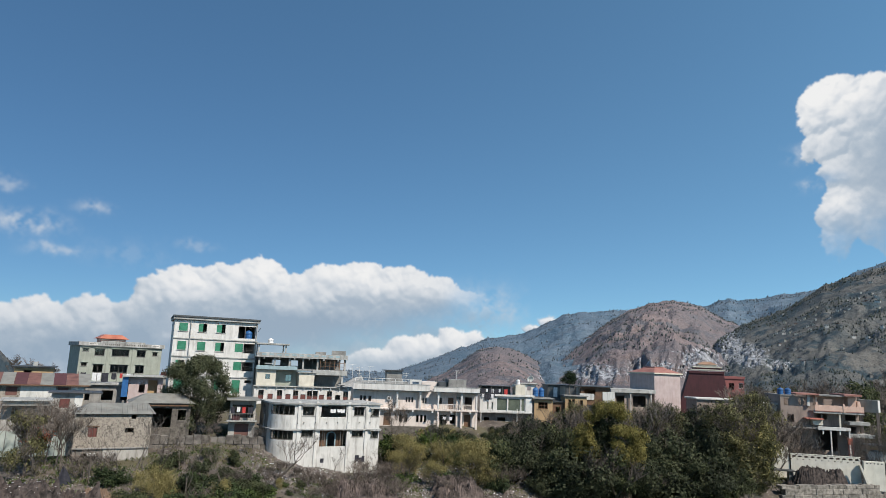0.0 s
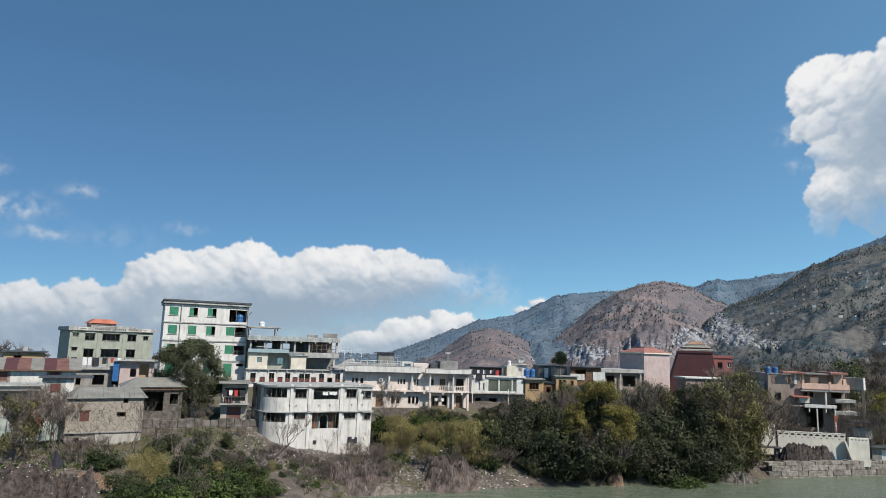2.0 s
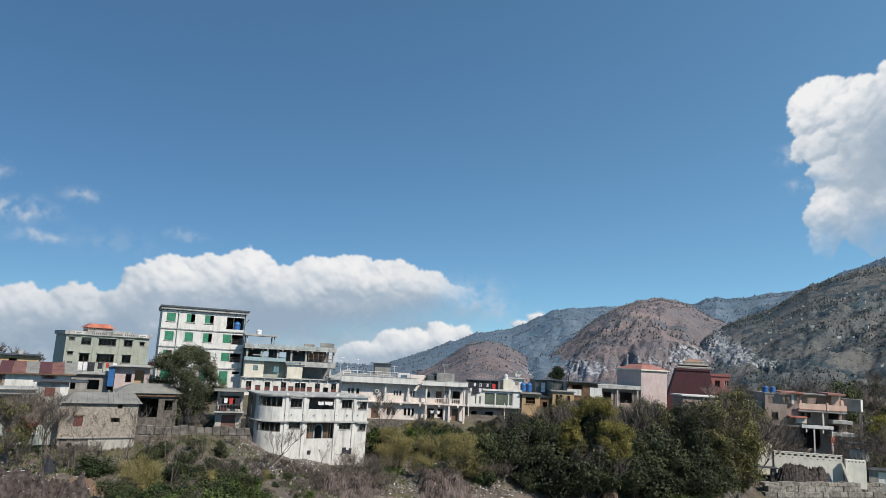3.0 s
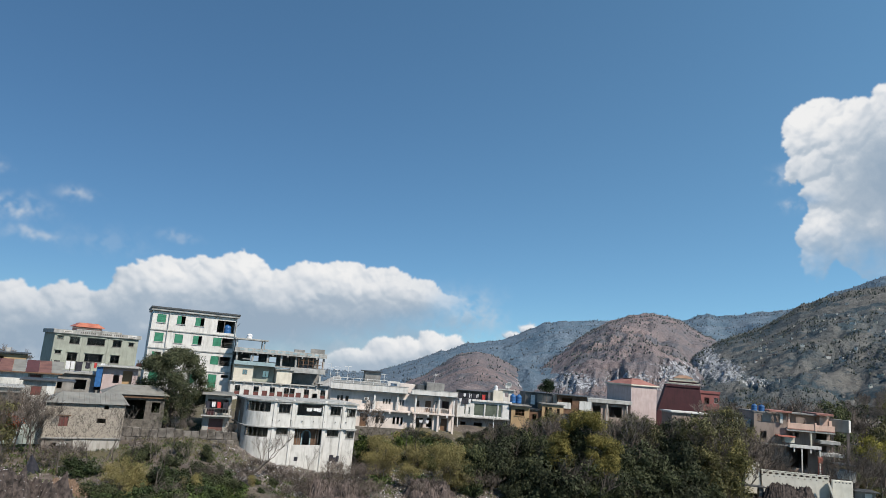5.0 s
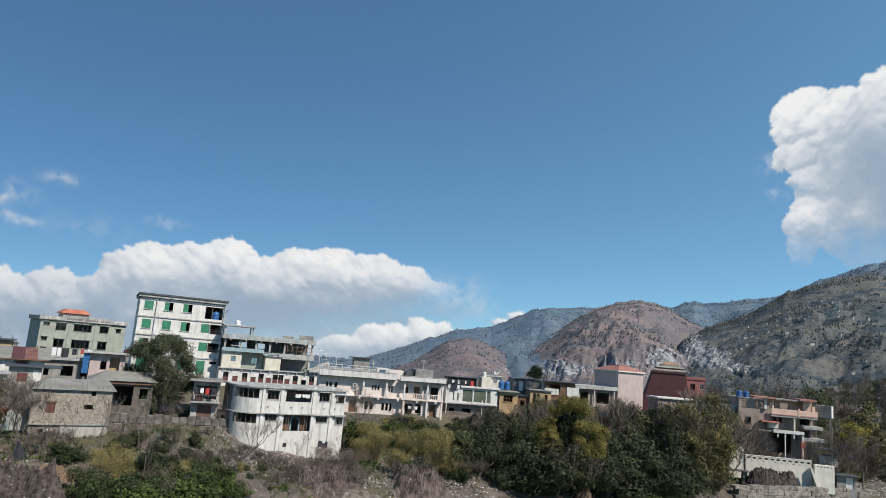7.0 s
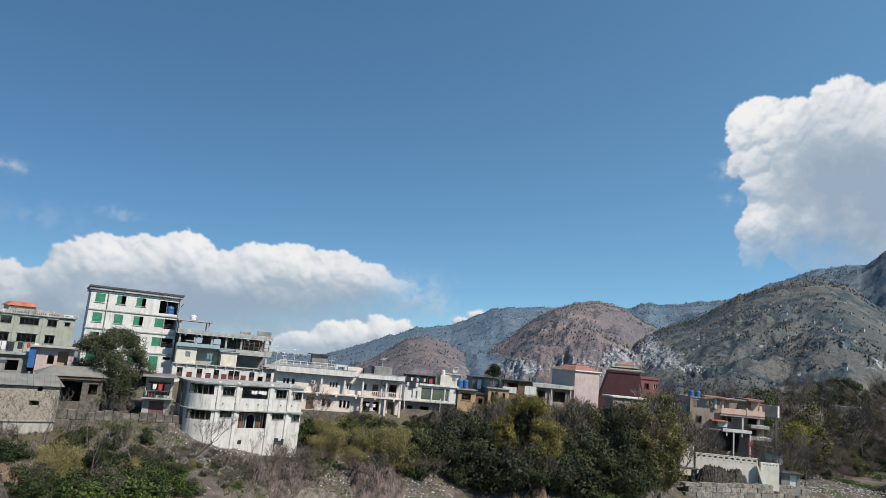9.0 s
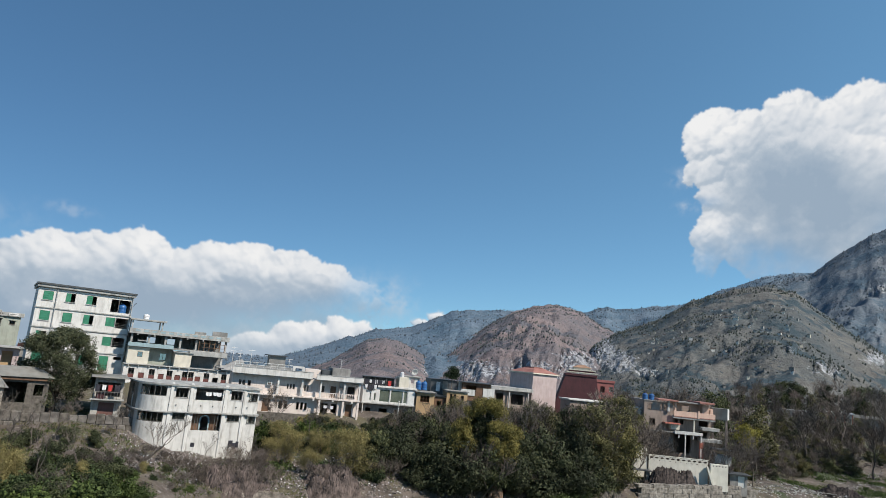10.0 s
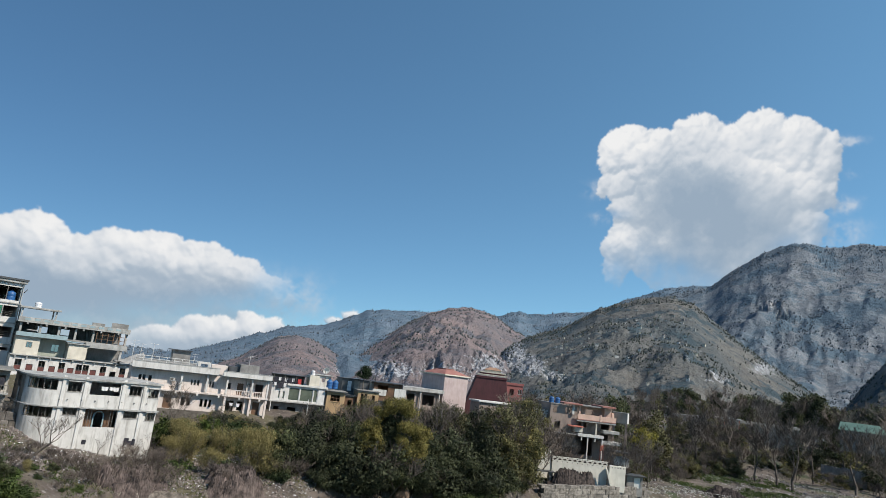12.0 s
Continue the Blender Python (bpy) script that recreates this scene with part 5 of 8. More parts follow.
    for x in (9.6, 10.6):
        tank(*m @ Vector((x, 1.6, 11.45 - h.base)), 0.48, 1.4, "blue_plastic", "blue plastic water tank on a flat roof")
    dish(*m @ Vector((9.3, 4.0, 13.5 - h.base)), 0.6)
    tank(*m @ Vector((6.6, 1.6, 13.26 - h.base)), 0.32, 0.8, "cloth_white", "white plastic water tank on a hut")


def dish(x, y, z, r):
    e = new("satellite_dish")
    e.matrix_world = pose(x, y, z)
    tagged(e, "white satellite dish on a short mast", "satellite dish")
    bm = bmesh.new()
    rings = []
    for k in range(5):
        q = r * k / 4
        rings.append([bm.verts.new((q * math.cos(a * math.pi / 8), -0.35 * r * (q / r) ** 2, q * math.sin(a * math.pi / 8))) for a in range(16)] if k else [bm.verts.new((0, 0, 0))] * 16)
    for a, b in zip(rings, rings[1:]):
        for i in range(16):
            f = [a[i], b[i], b[(i + 1) % 16], a[(i + 1) % 16]]
            bm.faces.new(f if a[i] is not a[(i + 1) % 16] else f[:3])
    bm.transform(pose(0, 0, 0.75, 25, 0, 20))
    o = part("dish", bm, M["frame_white"], e, smooth=True)
    s = o.modifiers.new("thick", "SOLIDIFY")
    s.thickness = 0.03
    bm = bmesh.new()
    add_tube(bm, (0, 0.05, 0), (0, 0.05, 0.75), 0.04, 0.04, 6)
    part("mast", bm, M["frame"], e)


def antenna(x, y, z, height, arms):
    """A roof aerial: a thin mast with cross rods."""
    e = new("roof_antenna")
    e.matrix_world = pose(x, y, z, 0, 0, 25)
    tagged(e, "thin grey metal aerial standing on a flat roof", "antenna", "roof aerials")
    bm = bmesh.new()
    add_tube(bm, (0, 0, 0), (0, 0, height), 0.035, 0.025, 6)
    part("mast", bm, M["frame_white"], e)
    for k in range(arms):
        bm = bmesh.new()
        w = 0.55 - 0.1 * k
        add_tube(bm, (-w, 0, height * (0.95 - 0.14 * k)), (w, 0, height * (0.95 - 0.14 * k)), 0.02, 0.02, 5)
        part("rod", bm, M["frame_white"], e)


def ochre_houses():
    h = House("ochre_house", 15.81, 108.86, 4.0, 0, "small ochre yellow house under a grey slab roof", "house")
    h.shell("ochre", 2.95, 6.0, 4.0, 11.0, [(0.62, 2.15, 9.6, 10.65)])
    h.window(0.62, 2.15, 9.6, 10.65, 0.0, frame="brown", bars=2, cross=True, sill="ochre")
    h.box("roof_slab", "concrete", -0.3, 3.2, -0.5, 6.0, 11.16, 11.3)
    h.box("side_wall", "frame", -0.6, -0.02, 0.3, 5.0, 4.0, 10.9, soft=0)
    g = House("shed", 18.85, 109.4, 4.0, 0, "dark weathered timber shed between houses", "shed")
    g.shell("brown", 2.0, 5.0, 4.0, 10.6, [(0.5, 1.2, 9.0, 10.0)])
    g.box("roof", "dark_metal", -0.2, 2.2, -0.3, 5.0, 10.76, 10.88, soft=0)
    k = House("ochre_house", 20.8, 108.86, 4.0, 0, "ochre yellow house with dark double windows", "house")
    k.shell("ochre", 3.5, 6.0, 4.0, 11.6, [(0.5, 0.95, 10.1, 11.3), (1.1, 1.6, 10.1, 11.3), (2.4, 2.9, 10.1, 11.2)])
    for p, q in ((0.5, 0.95), (1.1, 1.6), (2.4, 2.9)):
        k.window(p, q, 10.1, 11.2 if p > 2 else 11.3, 0.0, frame="brown", bars=0)
    k.box("roof_slab", "concrete", -0.2, 3.7, -0.3, 6.0, 11.76, 11.88)
    s = House("roof_shed", 18.5, 112.4, 10.5, 4, "dark grey sheet shed with a light door", "shed")
    s.shell("dark_metal", 4.6, 4.0, 10.5, 13.35, [(1.0, 1.7, 11.4, 13.0)], roof=None)
    s.box("door", "cloth_white", 1.0, 1.7, 0.1, 0.16, 11.4, 12.98, "white curtain door", soft=0)
    s.box("roof", "dark_metal", -0.2, 4.8, -0.3, 4.2, 13.36, 13.46, soft=0)
    s.box("panel", "tin", 2.1, 3.0, -0.05, -0.004, 11.0, 13.2, "grey tin panel", soft=0)
    s.box("stack", "slab", 4.9, 5.7, 0.0, 1.0, 10.5, 13.3)
    t = House("roof_shed", 24.0, 112.0, 10.3, -2, "low shed with a dark flat roof and brown sides", "shed")
    t.shell("brown", 4.9, 4.0, 10.3, 13.3, [(0.6, 2.4, 11.6, 12.9)], roof=None)
    t.box("roof", "dark_metal", -0.4, 5.3, -0.5, 4.3, 13.31, 13.46, soft=0)
    t.box("front_wall", "white", -0.2, 2.2, -0.12, -0.004, 11.2, 12.2, soft=0)
    t.box("front_wall", "white", 3.6, 5.6, -0.12, -0.004, 10.8, 12.6, soft=0)
    t.tube("chimney_pipe", "dark_metal", (0.2, 1.0, 13.4), (0.2, 1.0, 14.2), 0.1)
    u = House("low_house", 31.0, 119.5, 4.0, 12, "low pale house with a flat slab roof and columns", "house")
    u.shell("mud", 8.0, 6.0, 4.0, 12.2, [(1.0, 2.6, 9.9, 11.8), (4.2, 6.8, 9.9, 11.8)])
    u.box("roof_edge", "slab", -0.4, 8.4, -0.8, 6.2, 12.36, 13.0, "grey stained roof band")
    for x in (0.2, 3.4, 7.4):
        u.box("column", "grey_wash", x, x + 0.25, -0.6, -0.35, 8.0, 12.35)


def rose_houses():
    h = House("rose_house", 39.52, 121.75, 6.0, 26, "pale rose block with a red hipped roof", "house")
    h.shell("rose", 6.4, 6.4, 6.0, 15.7)
    h.box("eave", "cream", -0.35, 6.75, -0.35, 6.75, 15.86, 16.1, "cream eave band")
    h.box("roof", "faded_red", -0.2, 6.6, -0.2, 6.6, 16.11, 17.0, "red hipped tin roof", soft=0.02, taper=2.0)
    h.box("roof_ridge", "faded_red", 2.0, 4.4, 2.0, 4.4, 17.01, 17.2, soft=0.02)
    g = House("maroon_house", 47.9, 127.1, 5.0, -18, "dark maroon house with battered walls and a tiered roof", "house")
    g.e.matrix_world = g.e.matrix_world @ Matrix.Diagonal((1.09, 1.09, 1, 1))
    bm = bmesh.new()
    lo, hi = ((-2.3, 6.8), (0.1, 5.6))
    v = [bm.verts.new((x, y, z - 5.0)) for x, y, z in ((lo[0], -0.5, 8), (lo[1], -0.5, 8), (lo[1], 8, 8), (lo[0], 8, 8), (hi[0], 0, 16.7), (hi[1], 0, 16.7), (hi[1], 7, 16.7), (hi[0], 7, 16.7))]
    for f in BOX_FACES:
        bm.faces.new([v[i] for i in f])
    soften(bm, 0.05)
    part("body", bm, M["maroon"], g.e, "dark maroon battered walls")
    g.box("plinth", "maroon", -2.3, 6.8, -0.5, 8, 5.0, 7.99)
    g.box("cornice", "maroon", 0.0, 5.7, -0.15, 7.1, 16.3, 16.72)
    g.box("eave", "cream", 0.2, 5.8, -0.2, 6.2, 16.9, 17.1, "cream slab eave")
    g.box("tier", "maroon", 0.8, 5.2, 0.4, 5.6, 17.11, 17.4)
    g.box("eave", "cream", 0.6, 5.4, 0.2, 5.8, 17.41, 17.6, "cream slab eave")
    g.box("tier", "cream", 1.5, 4.6, 1.0, 5.0, 17.61, 18.0)
    g.box("roof", "tan_tile", 1.3, 4.8, 0.8, 5.2, 18.01, 18.6, "small tan hipped roof", soft=0.02, taper=1.2)
    g.box("corner_post", "cream", 2.1, 2.3, 0.1, 0.3, 16.73, 16.9, soft=0)
    k = House("red_annex", 54.0, 125.8, 5.0, -6, "brick red annex with small windows", "house")
    k.e.matrix_world = k.e.matrix_world @ Matrix.Diagonal((1.09, 1.09, 1, 1))
    k.shell("brick_red", 3.35, 5.0, 5.0, 15.7, [(0.8, 1.65, 13.5, 14.75), (2.45, 3.2, 13.8, 14.8)])
    k.window(0.8, 1.65, 13.5, 14.75, 0.0, frame="maroon", bars=1)
    k.window(2.45, 3.2, 13.8, 14.8, 0.0, frame="frame_white", bars=1)
    k.box("cornice", "brick_red", -0.1, 3.45, -0.15, 5.1, 15.5, 16.0)
    k.box("band", "brick_red", -0.05, 3.4, -0.1, -0.003, 12.3, 12.5, soft=0)
    m = House("low_house", 44.0, 113.6, 4.0, 4, "low white flat-roofed house among trees", "house")
    m.shell("mud", 7.5, 4.0, 4.0, 11.8, [(1, 2, 9.5, 11)])
    m.box("roof_edge", "white_clean", -0.3, 7.8, -0.4, 4.2, 11.96, 12.2)
    n = House("white_pavilion", 50.8, 108.6, 3.0, -16, "white unfinished pavilion with stacked columns", "building")
    n.shell("concrete", 3.4, 4.0, 3.0, 11.2, [(0.6, 2.6, 8.6, 10.6), (0.6, 2.6, 5.5, 7.5)])
    n.box("roof_edge", "white_clean", -1.6, 3.9, -0.5, 4.2, 11.36, 12.05, "white balustrade band")
    for z in (11.35, 9.2, 7.1, 5.0):
        n.box("corner_slab", "white_clean", 2.9, 3.8, -0.4, 0.6, z - 0.55, z, soft=0.02)
    n.box("column", "white_clean", 3.1, 3.4, -0.3, 0.0, 3.0, 11.3)
    # thin dark plates stand in for the shaded holes
    for k2 in range(5):
        n.box("hole", "cloth_dark", -1.2 + 1.0 * k2, -0.8 + 1.0 * k2, -0.512, -0.502, 11.6, 11.85, soft=0)


def terrace_house():
    h = House("terrace_house", 58.84, 104.58, 2.0, -10, "three-storey house with a salmon parapet and red tin roof", "house")
    h.wall("wall", "mud", -4.8, 0.0, 2.0, 13.3, 0.3, 0.25, [(-3.9, -2.9, 9.3, 10.5), (-4.3, -3.6, 11.9, 13.0), (-2.2, -1.7, 12.0, 13.0), (-1.5, -0.9, 12.0, 13.0)], "brown mud-rendered wall")
    h.wall("wall", "mud", 0.55, 8.0, 2.0, 13.3, -4.8, 0.25, along="y")
    h.wall("wall", "salmon", 0.0, 6.9, 11.0, 13.5, 2.2, 0.25, [(0.4, 1.4, 11.2, 13.0), (2.2, 3.6, 11.2, 13.0)], "salmon upper wall")
    h.wall("wall", "mud", 0.0, 6.9, 2.0, 11.0, 1.4, 0.25, [(0.8, 1.4, 9.9, 10.7), (1.7, 2.3, 9.9, 10.7), (0.8, 3.6, 5.2, 8.2), (4.9, 6.4, 9.6, 10.8), (4.9, 6.4, 7.9, 9.0)])
    h.wall("wall", "mud", 1.65, 8.0, 2.0, 13.5, 6.65, 0.25, along="y")
    h.wall("wall", "mud", -4.8, 6.9, 2.0, 13.5, 8.0, 0.25)
    h.box("floor_slab", "slab", -0.1, 7.0, -0.3, 7.9, 10.9, 11.15)
    h.box("parapet", "salmon", 0.0, 4.05, -0.35, -0.2, 11.15, 12.15, "salmon terrace parapet")
    h.box("parapet", "salmon", 4.2, 6.95, -0.35, -0.2, 11.15, 12.1, "salmon terrace parapet")
    h.box("pier", "salmon", 4.0, 4.3, -0.42, -0.15, 11.15, 12.4)
    h.box("parapet_band", "faded_red", 0.0, 4.0, -0.37, -0.352, 11.2, 11.3, soft=0)
    h.box("parapet_band", "faded_red", 4.3, 6.95, -0.37, -0.352, 11.2, 11.3, soft=0)
    h.box("pillar", "salmon", 0.3, 0.6, 0.2, 0.5, 11.16, 13.6)
    h.box("pillar", "white_clean", -1.0, -0.6, -0.1, 0.29, 11.9, 13.6)
    h.box("pillar", "salmon", 5.1, 6.3, 0.6, 1.8, 11.16, 13.5, "salmon stair block")
    h.box("roof", "faded_red", -2.8, 0.6, -0.7, 5.0, 13.6, 13.85, "red tin roof edge")
    h.box("roof", "concrete", 0.62, 4.3, -0.3, 5.5, 13.5, 13.7)
    h.box("roof", "faded_red", 4.2, 6.7, -0.6, 5.0, 13.65, 13.95, "red tin roof edge")
    h.box("roof", "concrete", -4.9, -2.82, 0.2, 8.2, 13.31, 13.5)
    h.box("gable_wall", "salmon", 6.3, 7.0, 0.4, 1.8, 11.16, 12.9, "salmon wing wall", taper=0.15)
    h.box("awning", "red_tin", -1.7, 0.9, -1.2, 0.29, 9.95, 10.15, "red tin awning", taper=0.05)
    h.box("bay", "cream", -0.6, 0.9, -0.7, 0.29, 9.1, 9.94, "cream bay front")
    h.box("beam", "white_clean", 0.0, 4.6, -1.2, -0.9, 8.45, 8.95, "white balcony beam")
    h.box("balcony_slab", "concrete", -4.6, 4.6, -0.9, 1.39, 8.5, 8.7)
    for x in (0.6, 1.7, 3.0, 4.3):
        h.box("column", "white_clean", x, x + 0.2, -1.1, -0.9, 4.6 if x in (1.7, 4.3) else 7.8, 8.44)
    h.box("column", "cream", 3.4, 3.65, -0.2, 0.05, 8.71, 10.89)
    for k, z in enumerate((9.35, 7.5)):
        h.box("floor_slab", "slab", 4.7 - 0.1 * k, 7.6 + 0.5 * k, -0.6, 3.0, z, z + 0.5, "grey slab edge")
    h.box("shed_roof", "dark_metal", 6.9, 10.0, -1.0, 3.0, 6.4, 6.55)
    h.box("side_wall", "slab", 7.0, 9.8, -0.3, 2.5, 4.0, 5.6)
    for z in (4.6, 5.1, 5.6, 6.1, 6.6, 7.1):
        h.box("ladder_rung", "brick_red", 4.05, 4.6, -1.4, -1.34, z, z + 0.06, soft=0)
    for x in (4.0, 4.6):
        h.box("ladder_rail", "brick_red", x, x + 0.06, -1.42, -1.34, 4.0, 7.6, "red steel ladder", soft=0)
    h.box("drum", "red_tin", 3.9, 4.5, -1.7, -1.45, 6.5, 7.4, "faded red board", soft=0.02)
    m = h.e.matrix_world
    for x in (-4.4, -3.3):
        tank(*m @ Vector((x, 1.4, 13.5 - h.base)), 0.45, 1.0, "blue_plastic", "blue plastic water tank on a flat roof")
    c = House("container_hut", *(m @ Vector((6.95, 1.6, 0)))[:2], 11.3, -40, "grey and white sheet cabin on a roof", "cabin")
    c.box("body", "tin", 0, 2.6, 0, 2.2, 11.3, 13.2, "grey sheet side")
    c.box("end_panel", "white_clean", 2.61, 2.66, 0.05, 2.15, 11.35, 13.15, "white end panel", soft=0)
    for px in (0.1, 2.3):
        for py in (0.1, 1.9):
            c.box("stand_post", "mud", px, px + 0.2, py, py + 0.2, 2.5, 11.29, soft=0)


def river_wall():
    h = House("river_wall", 51.05, 97.44, 0.0, -12, "cream river wall pierced by a row of oval holes", "wall")
    b = h.base
    bm = bmesh.new()
    n = 11
    w = 9.0 / n

    def ring(cx, cz, y):
        return [bm.verts.new((cx + 0.30 * math.cos(t * math.pi / 6), y, cz + 0.15 * math.sin(t * math.pi / 6))) for t in range(12)]

    for k in range(n):
        x0, x1, z0, z1, cz = k * w, (k + 1) * w, 4.65, 5.4, 5.08
        outer = []
        for t in range(12):
            c, s = math.cos(t * math.pi / 6), math.sin(t * math.pi / 6)
            q = 1 / max(abs(c), abs(s))
            outer.append(((x0 + x1) / 2 + c * q * w / 2, (z0 + z1) / 2 + s * q * (z1 - z0) / 2))
        for y, flip in ((0.0, False), (0.3, True)):
            inner = ring((x0 + x1) / 2, cz, y)
            out = [bm.verts.new((ox, y, oz)) for ox, oz in outer]
            for t in range(12):
                f = (inner[t], inner[(t + 1) % 12], out[(t + 1) % 12], out[t])
                bm.faces.new(f if flip else f[::-1])
            if y == 0.0:
                first = inner
        for t in range(12):
            bm.faces.new((first[t], first[(t + 1) % 12], inner[(t + 1) % 12], inner[t]))
    add_box(bm, 0, 9.0, -0.002, 0.302, 1.6, 4.65)
    add_box(bm, -0.05, 9.05, -0.03, 0.33, 5.4, 5.48)
    part("wall", bm, M["ivory"], h.e, "cream wall with oval holes")
    h.box("buttress", "ivory", 9.06, 11.7, -0.9, -0.4, 1.2, 5.1, "cream lower wall")
    # no openings here: dark plates show the shade inside the holes
    for k in range(5):
        h.box("hole", "cloth_dark", 9.4 + 0.46 * k, 9.58 + 0.46 * k, -0.912, -0.902, 4.75, 4.9, soft=0)
    bm = bmesh.new()
    v = [bm.verts.new(c) for c in ((9.4, -1.3, 1.4), (9.75, -1.3, 1.4), (8.6, -1.3, 4.6), (8.35, -1.3, 4.6), (9.4, -0.9, 1.4), (9.75, -0.9, 1.4), (8.6, -0.9, 4.6), (8.35, -0.9, 4.6))]
    for f in ((0, 1, 2, 3), (7, 6, 5, 4), (0, 4, 5, 1), (1, 5, 6, 2), (2, 6, 7, 3), (3, 7, 4, 0)):
        bm.faces.new([v[i] for i in f])
    part("stair_ramp", bm, M["ivory"], h.e, "slanting cream stair edge")
    h.box("end_tower", "ivory", -2.3, -0.06, 0.1, 1.4, 2.0, 6.3, "weathered cream tower stub", taper=0.18)
    h.box("pump_hut", "concrete", -1.0, -0.25, -2.2, -1.0, 0.6, 3.2, "grey pump hut", taper=0.1)
    h.box("pump_roof", "dark_metal", -3.0, -0.1, -2.4, -0.8, 3.21, 3.35, soft=0)
    q = House("quay_wall", 46.5, 90.4, -0.6, 14, "low grey stone quay wall along the water", "wall")
    for c in range(4):
        x, k = -0.5 * (c % 2), 0
        while x < 22:
            wd = 1.5 + 0.5 * math.sin(k * 2.7 + c)
            q.box("stone_block", "pale_stone", x, x + wd - 0.015, 0.05 * math.sin(k * 2.3 + 2 * c) + 0.06 * c, 1.2, -0.6 + 0.72 * c, 0.105 + 0.72 * c - (0.25 + 0.06 * math.sin(k * 1.9) if c == 3 else 0), soft=0.035)
            x, k = x + wd, k + 1
    s = House("small_hut", 63.6, 95.6, 1.0, -14, "small grey hut with a tin roof beside the wall", "hut")
    s.shell("concrete", 2.6, 2.2, 0.6, 3.7, [(1.2, 2.2, 1.9, 3.5)], roof=None)
    s.box("roof", "dark_metal", -0.3, 3.0, -0.5, 2.5, 3.71, 3.85)
    s.box("door", "frame_white", 1.2, 2.2, 0.08, 0.14, 1.9, 3.48, "pale hut door", soft=0)


def stone_house():
    h = House("stone_house", -37.55, 70.64, 2.5, 28, "old rubble stone house with a tin roof", "house")
    b = h.base
    m = M["stone_wall"]
    win = [(1.29, 2.15, 7.05, 8.08), (4.78, 5.65, 7.45, 7.95), (5.3, 5.75, 8.9, 9.3)]
    h.wall("wall", "stone_wall", 0, 7.35, 5.9, 9.45, 0.0, 0.4, win, "coursed rubble stone wall")
    h.wall("wall", "stone_wall", 0.4, 5.6, 5.9, 9.45, 0.0, 0.4, along="y")
    h.wall("wall", "stone_wall", 0.4, 5.6, 5.9, 9.45, 6.95, 0.4, along="y")
    h.wall("wall", "stone_wall", 0, 7.35, 5.9, 9.45, 5.6, 0.4)
    h.wall("base_wall", "grey_wash", 2.9, 7.3, 2.5, 5.88, 0.03, 0.4, (), "peeling whitewashed lower wall")
    h.wall("base_wall", "stone", 0.1, 2.88, 2.5, 5.88, 0.12, 0.4, [(0.9, 2.5, 4.9, 5.4)], "broken stone lower wall")
    h.wall("base_wall", "stone", 0.6, 5.6, 2.5, 5.88, 0.05, 0.35, along="y")
    h.box("ledge", "concrete", -0.1, 7.4, -0.12, 0.1, 5.82, 5.96, "grey ledge between the walls")
    h.box("loose_slab", "slab", 1.4, 2.3, -0.35, 0.1, 5.15, 5.45, "hanging broken slab", soft=0.05)
    for p, q in ((1.31, 1.71), (1.73, 2.13)):
        h.box("shutter", "door", p, q, 0.1, 0.16, 7.07, 8.06, "brown wooden shutter", soft=0.01)
    h.box("lintel", "brown", 1.1, 2.35, -0.02, 0.1, 8.09, 8.22, soft=0)
    bm = bmesh.new()
    e = 0.35
    v = [bm.verts.new(c) for c in ((-e, -e, 9.45 - b), (7.35 + e, -e, 9.45 - b), (7.35 + e, 6.0 + e, 9.45 - b), (-e, 6.0 + e, 9.45 - b), (1.2, 2.8, 10.4 - b), (7.0, 2.8, 10.4 - b))]
    for f in ((0, 1, 5, 4), (1, 2, 5), (2, 3, 4, 5), (3, 0, 4), (3, 2, 1, 0)):
        bm.faces.new([v[i] for i in f])
    part("roof", bm, M["tin"], h.e, "grey tin hipped roof")
    for k in range(16):
        x = -0.2 + 7.6 * k / 15
        bm = bmesh.new()
        t = min(max(x, 1.2), 7.0)
        add_tube(bm, (x, -e, 9.47 - b), (t, 2.75, 10.39 - b), 0.025, 0.02, 5)
        part("seam", bm, M["tin"], h.e)
    r = House("shed", -35.4, 78.5, 4.0, 28, "long low shed with a grey tin roof", "shed")
    # darker stone stands in for the shade under roof and tree
    r.shell("rough_stone", 6.5, 4.5, 4.0, 10.2, [(0.5, 1.5, 7.6, 9.4), (2.3, 4.4, 7.4, 9.6), (5.1, 6.0, 8.2, 9.4)], roof=None)
    r.box("door", "frame", 0.54, 1.46, 0.1, 0.16, 7.6, 9.38, "dark plank door", soft=0)
    r.box("beam", "brown", -0.2, 6.7, -0.3, -0.1, 9.85, 10.05, "brown timber wall plate", soft=0)
    bm = bmesh.new()
    v = [bm.verts.new(c) for c in ((-0.4, -0.5, 6.2), (6.9, -0.5, 6.2), (6.9, 5.0, 6.2), (-0.4, 5.0, 6.2), (1.5, 2.3, 7.2), (5.6, 2.3, 7.2))]
    for f in ((0, 1, 5, 4), (1, 2, 5), (2, 3, 4, 5), (3, 0, 4), (3, 2, 1, 0)):
        bm.faces.new([v[i] for i in f])
    part("roof", bm, M["tin"], r.e, "grey tin hipped roof")


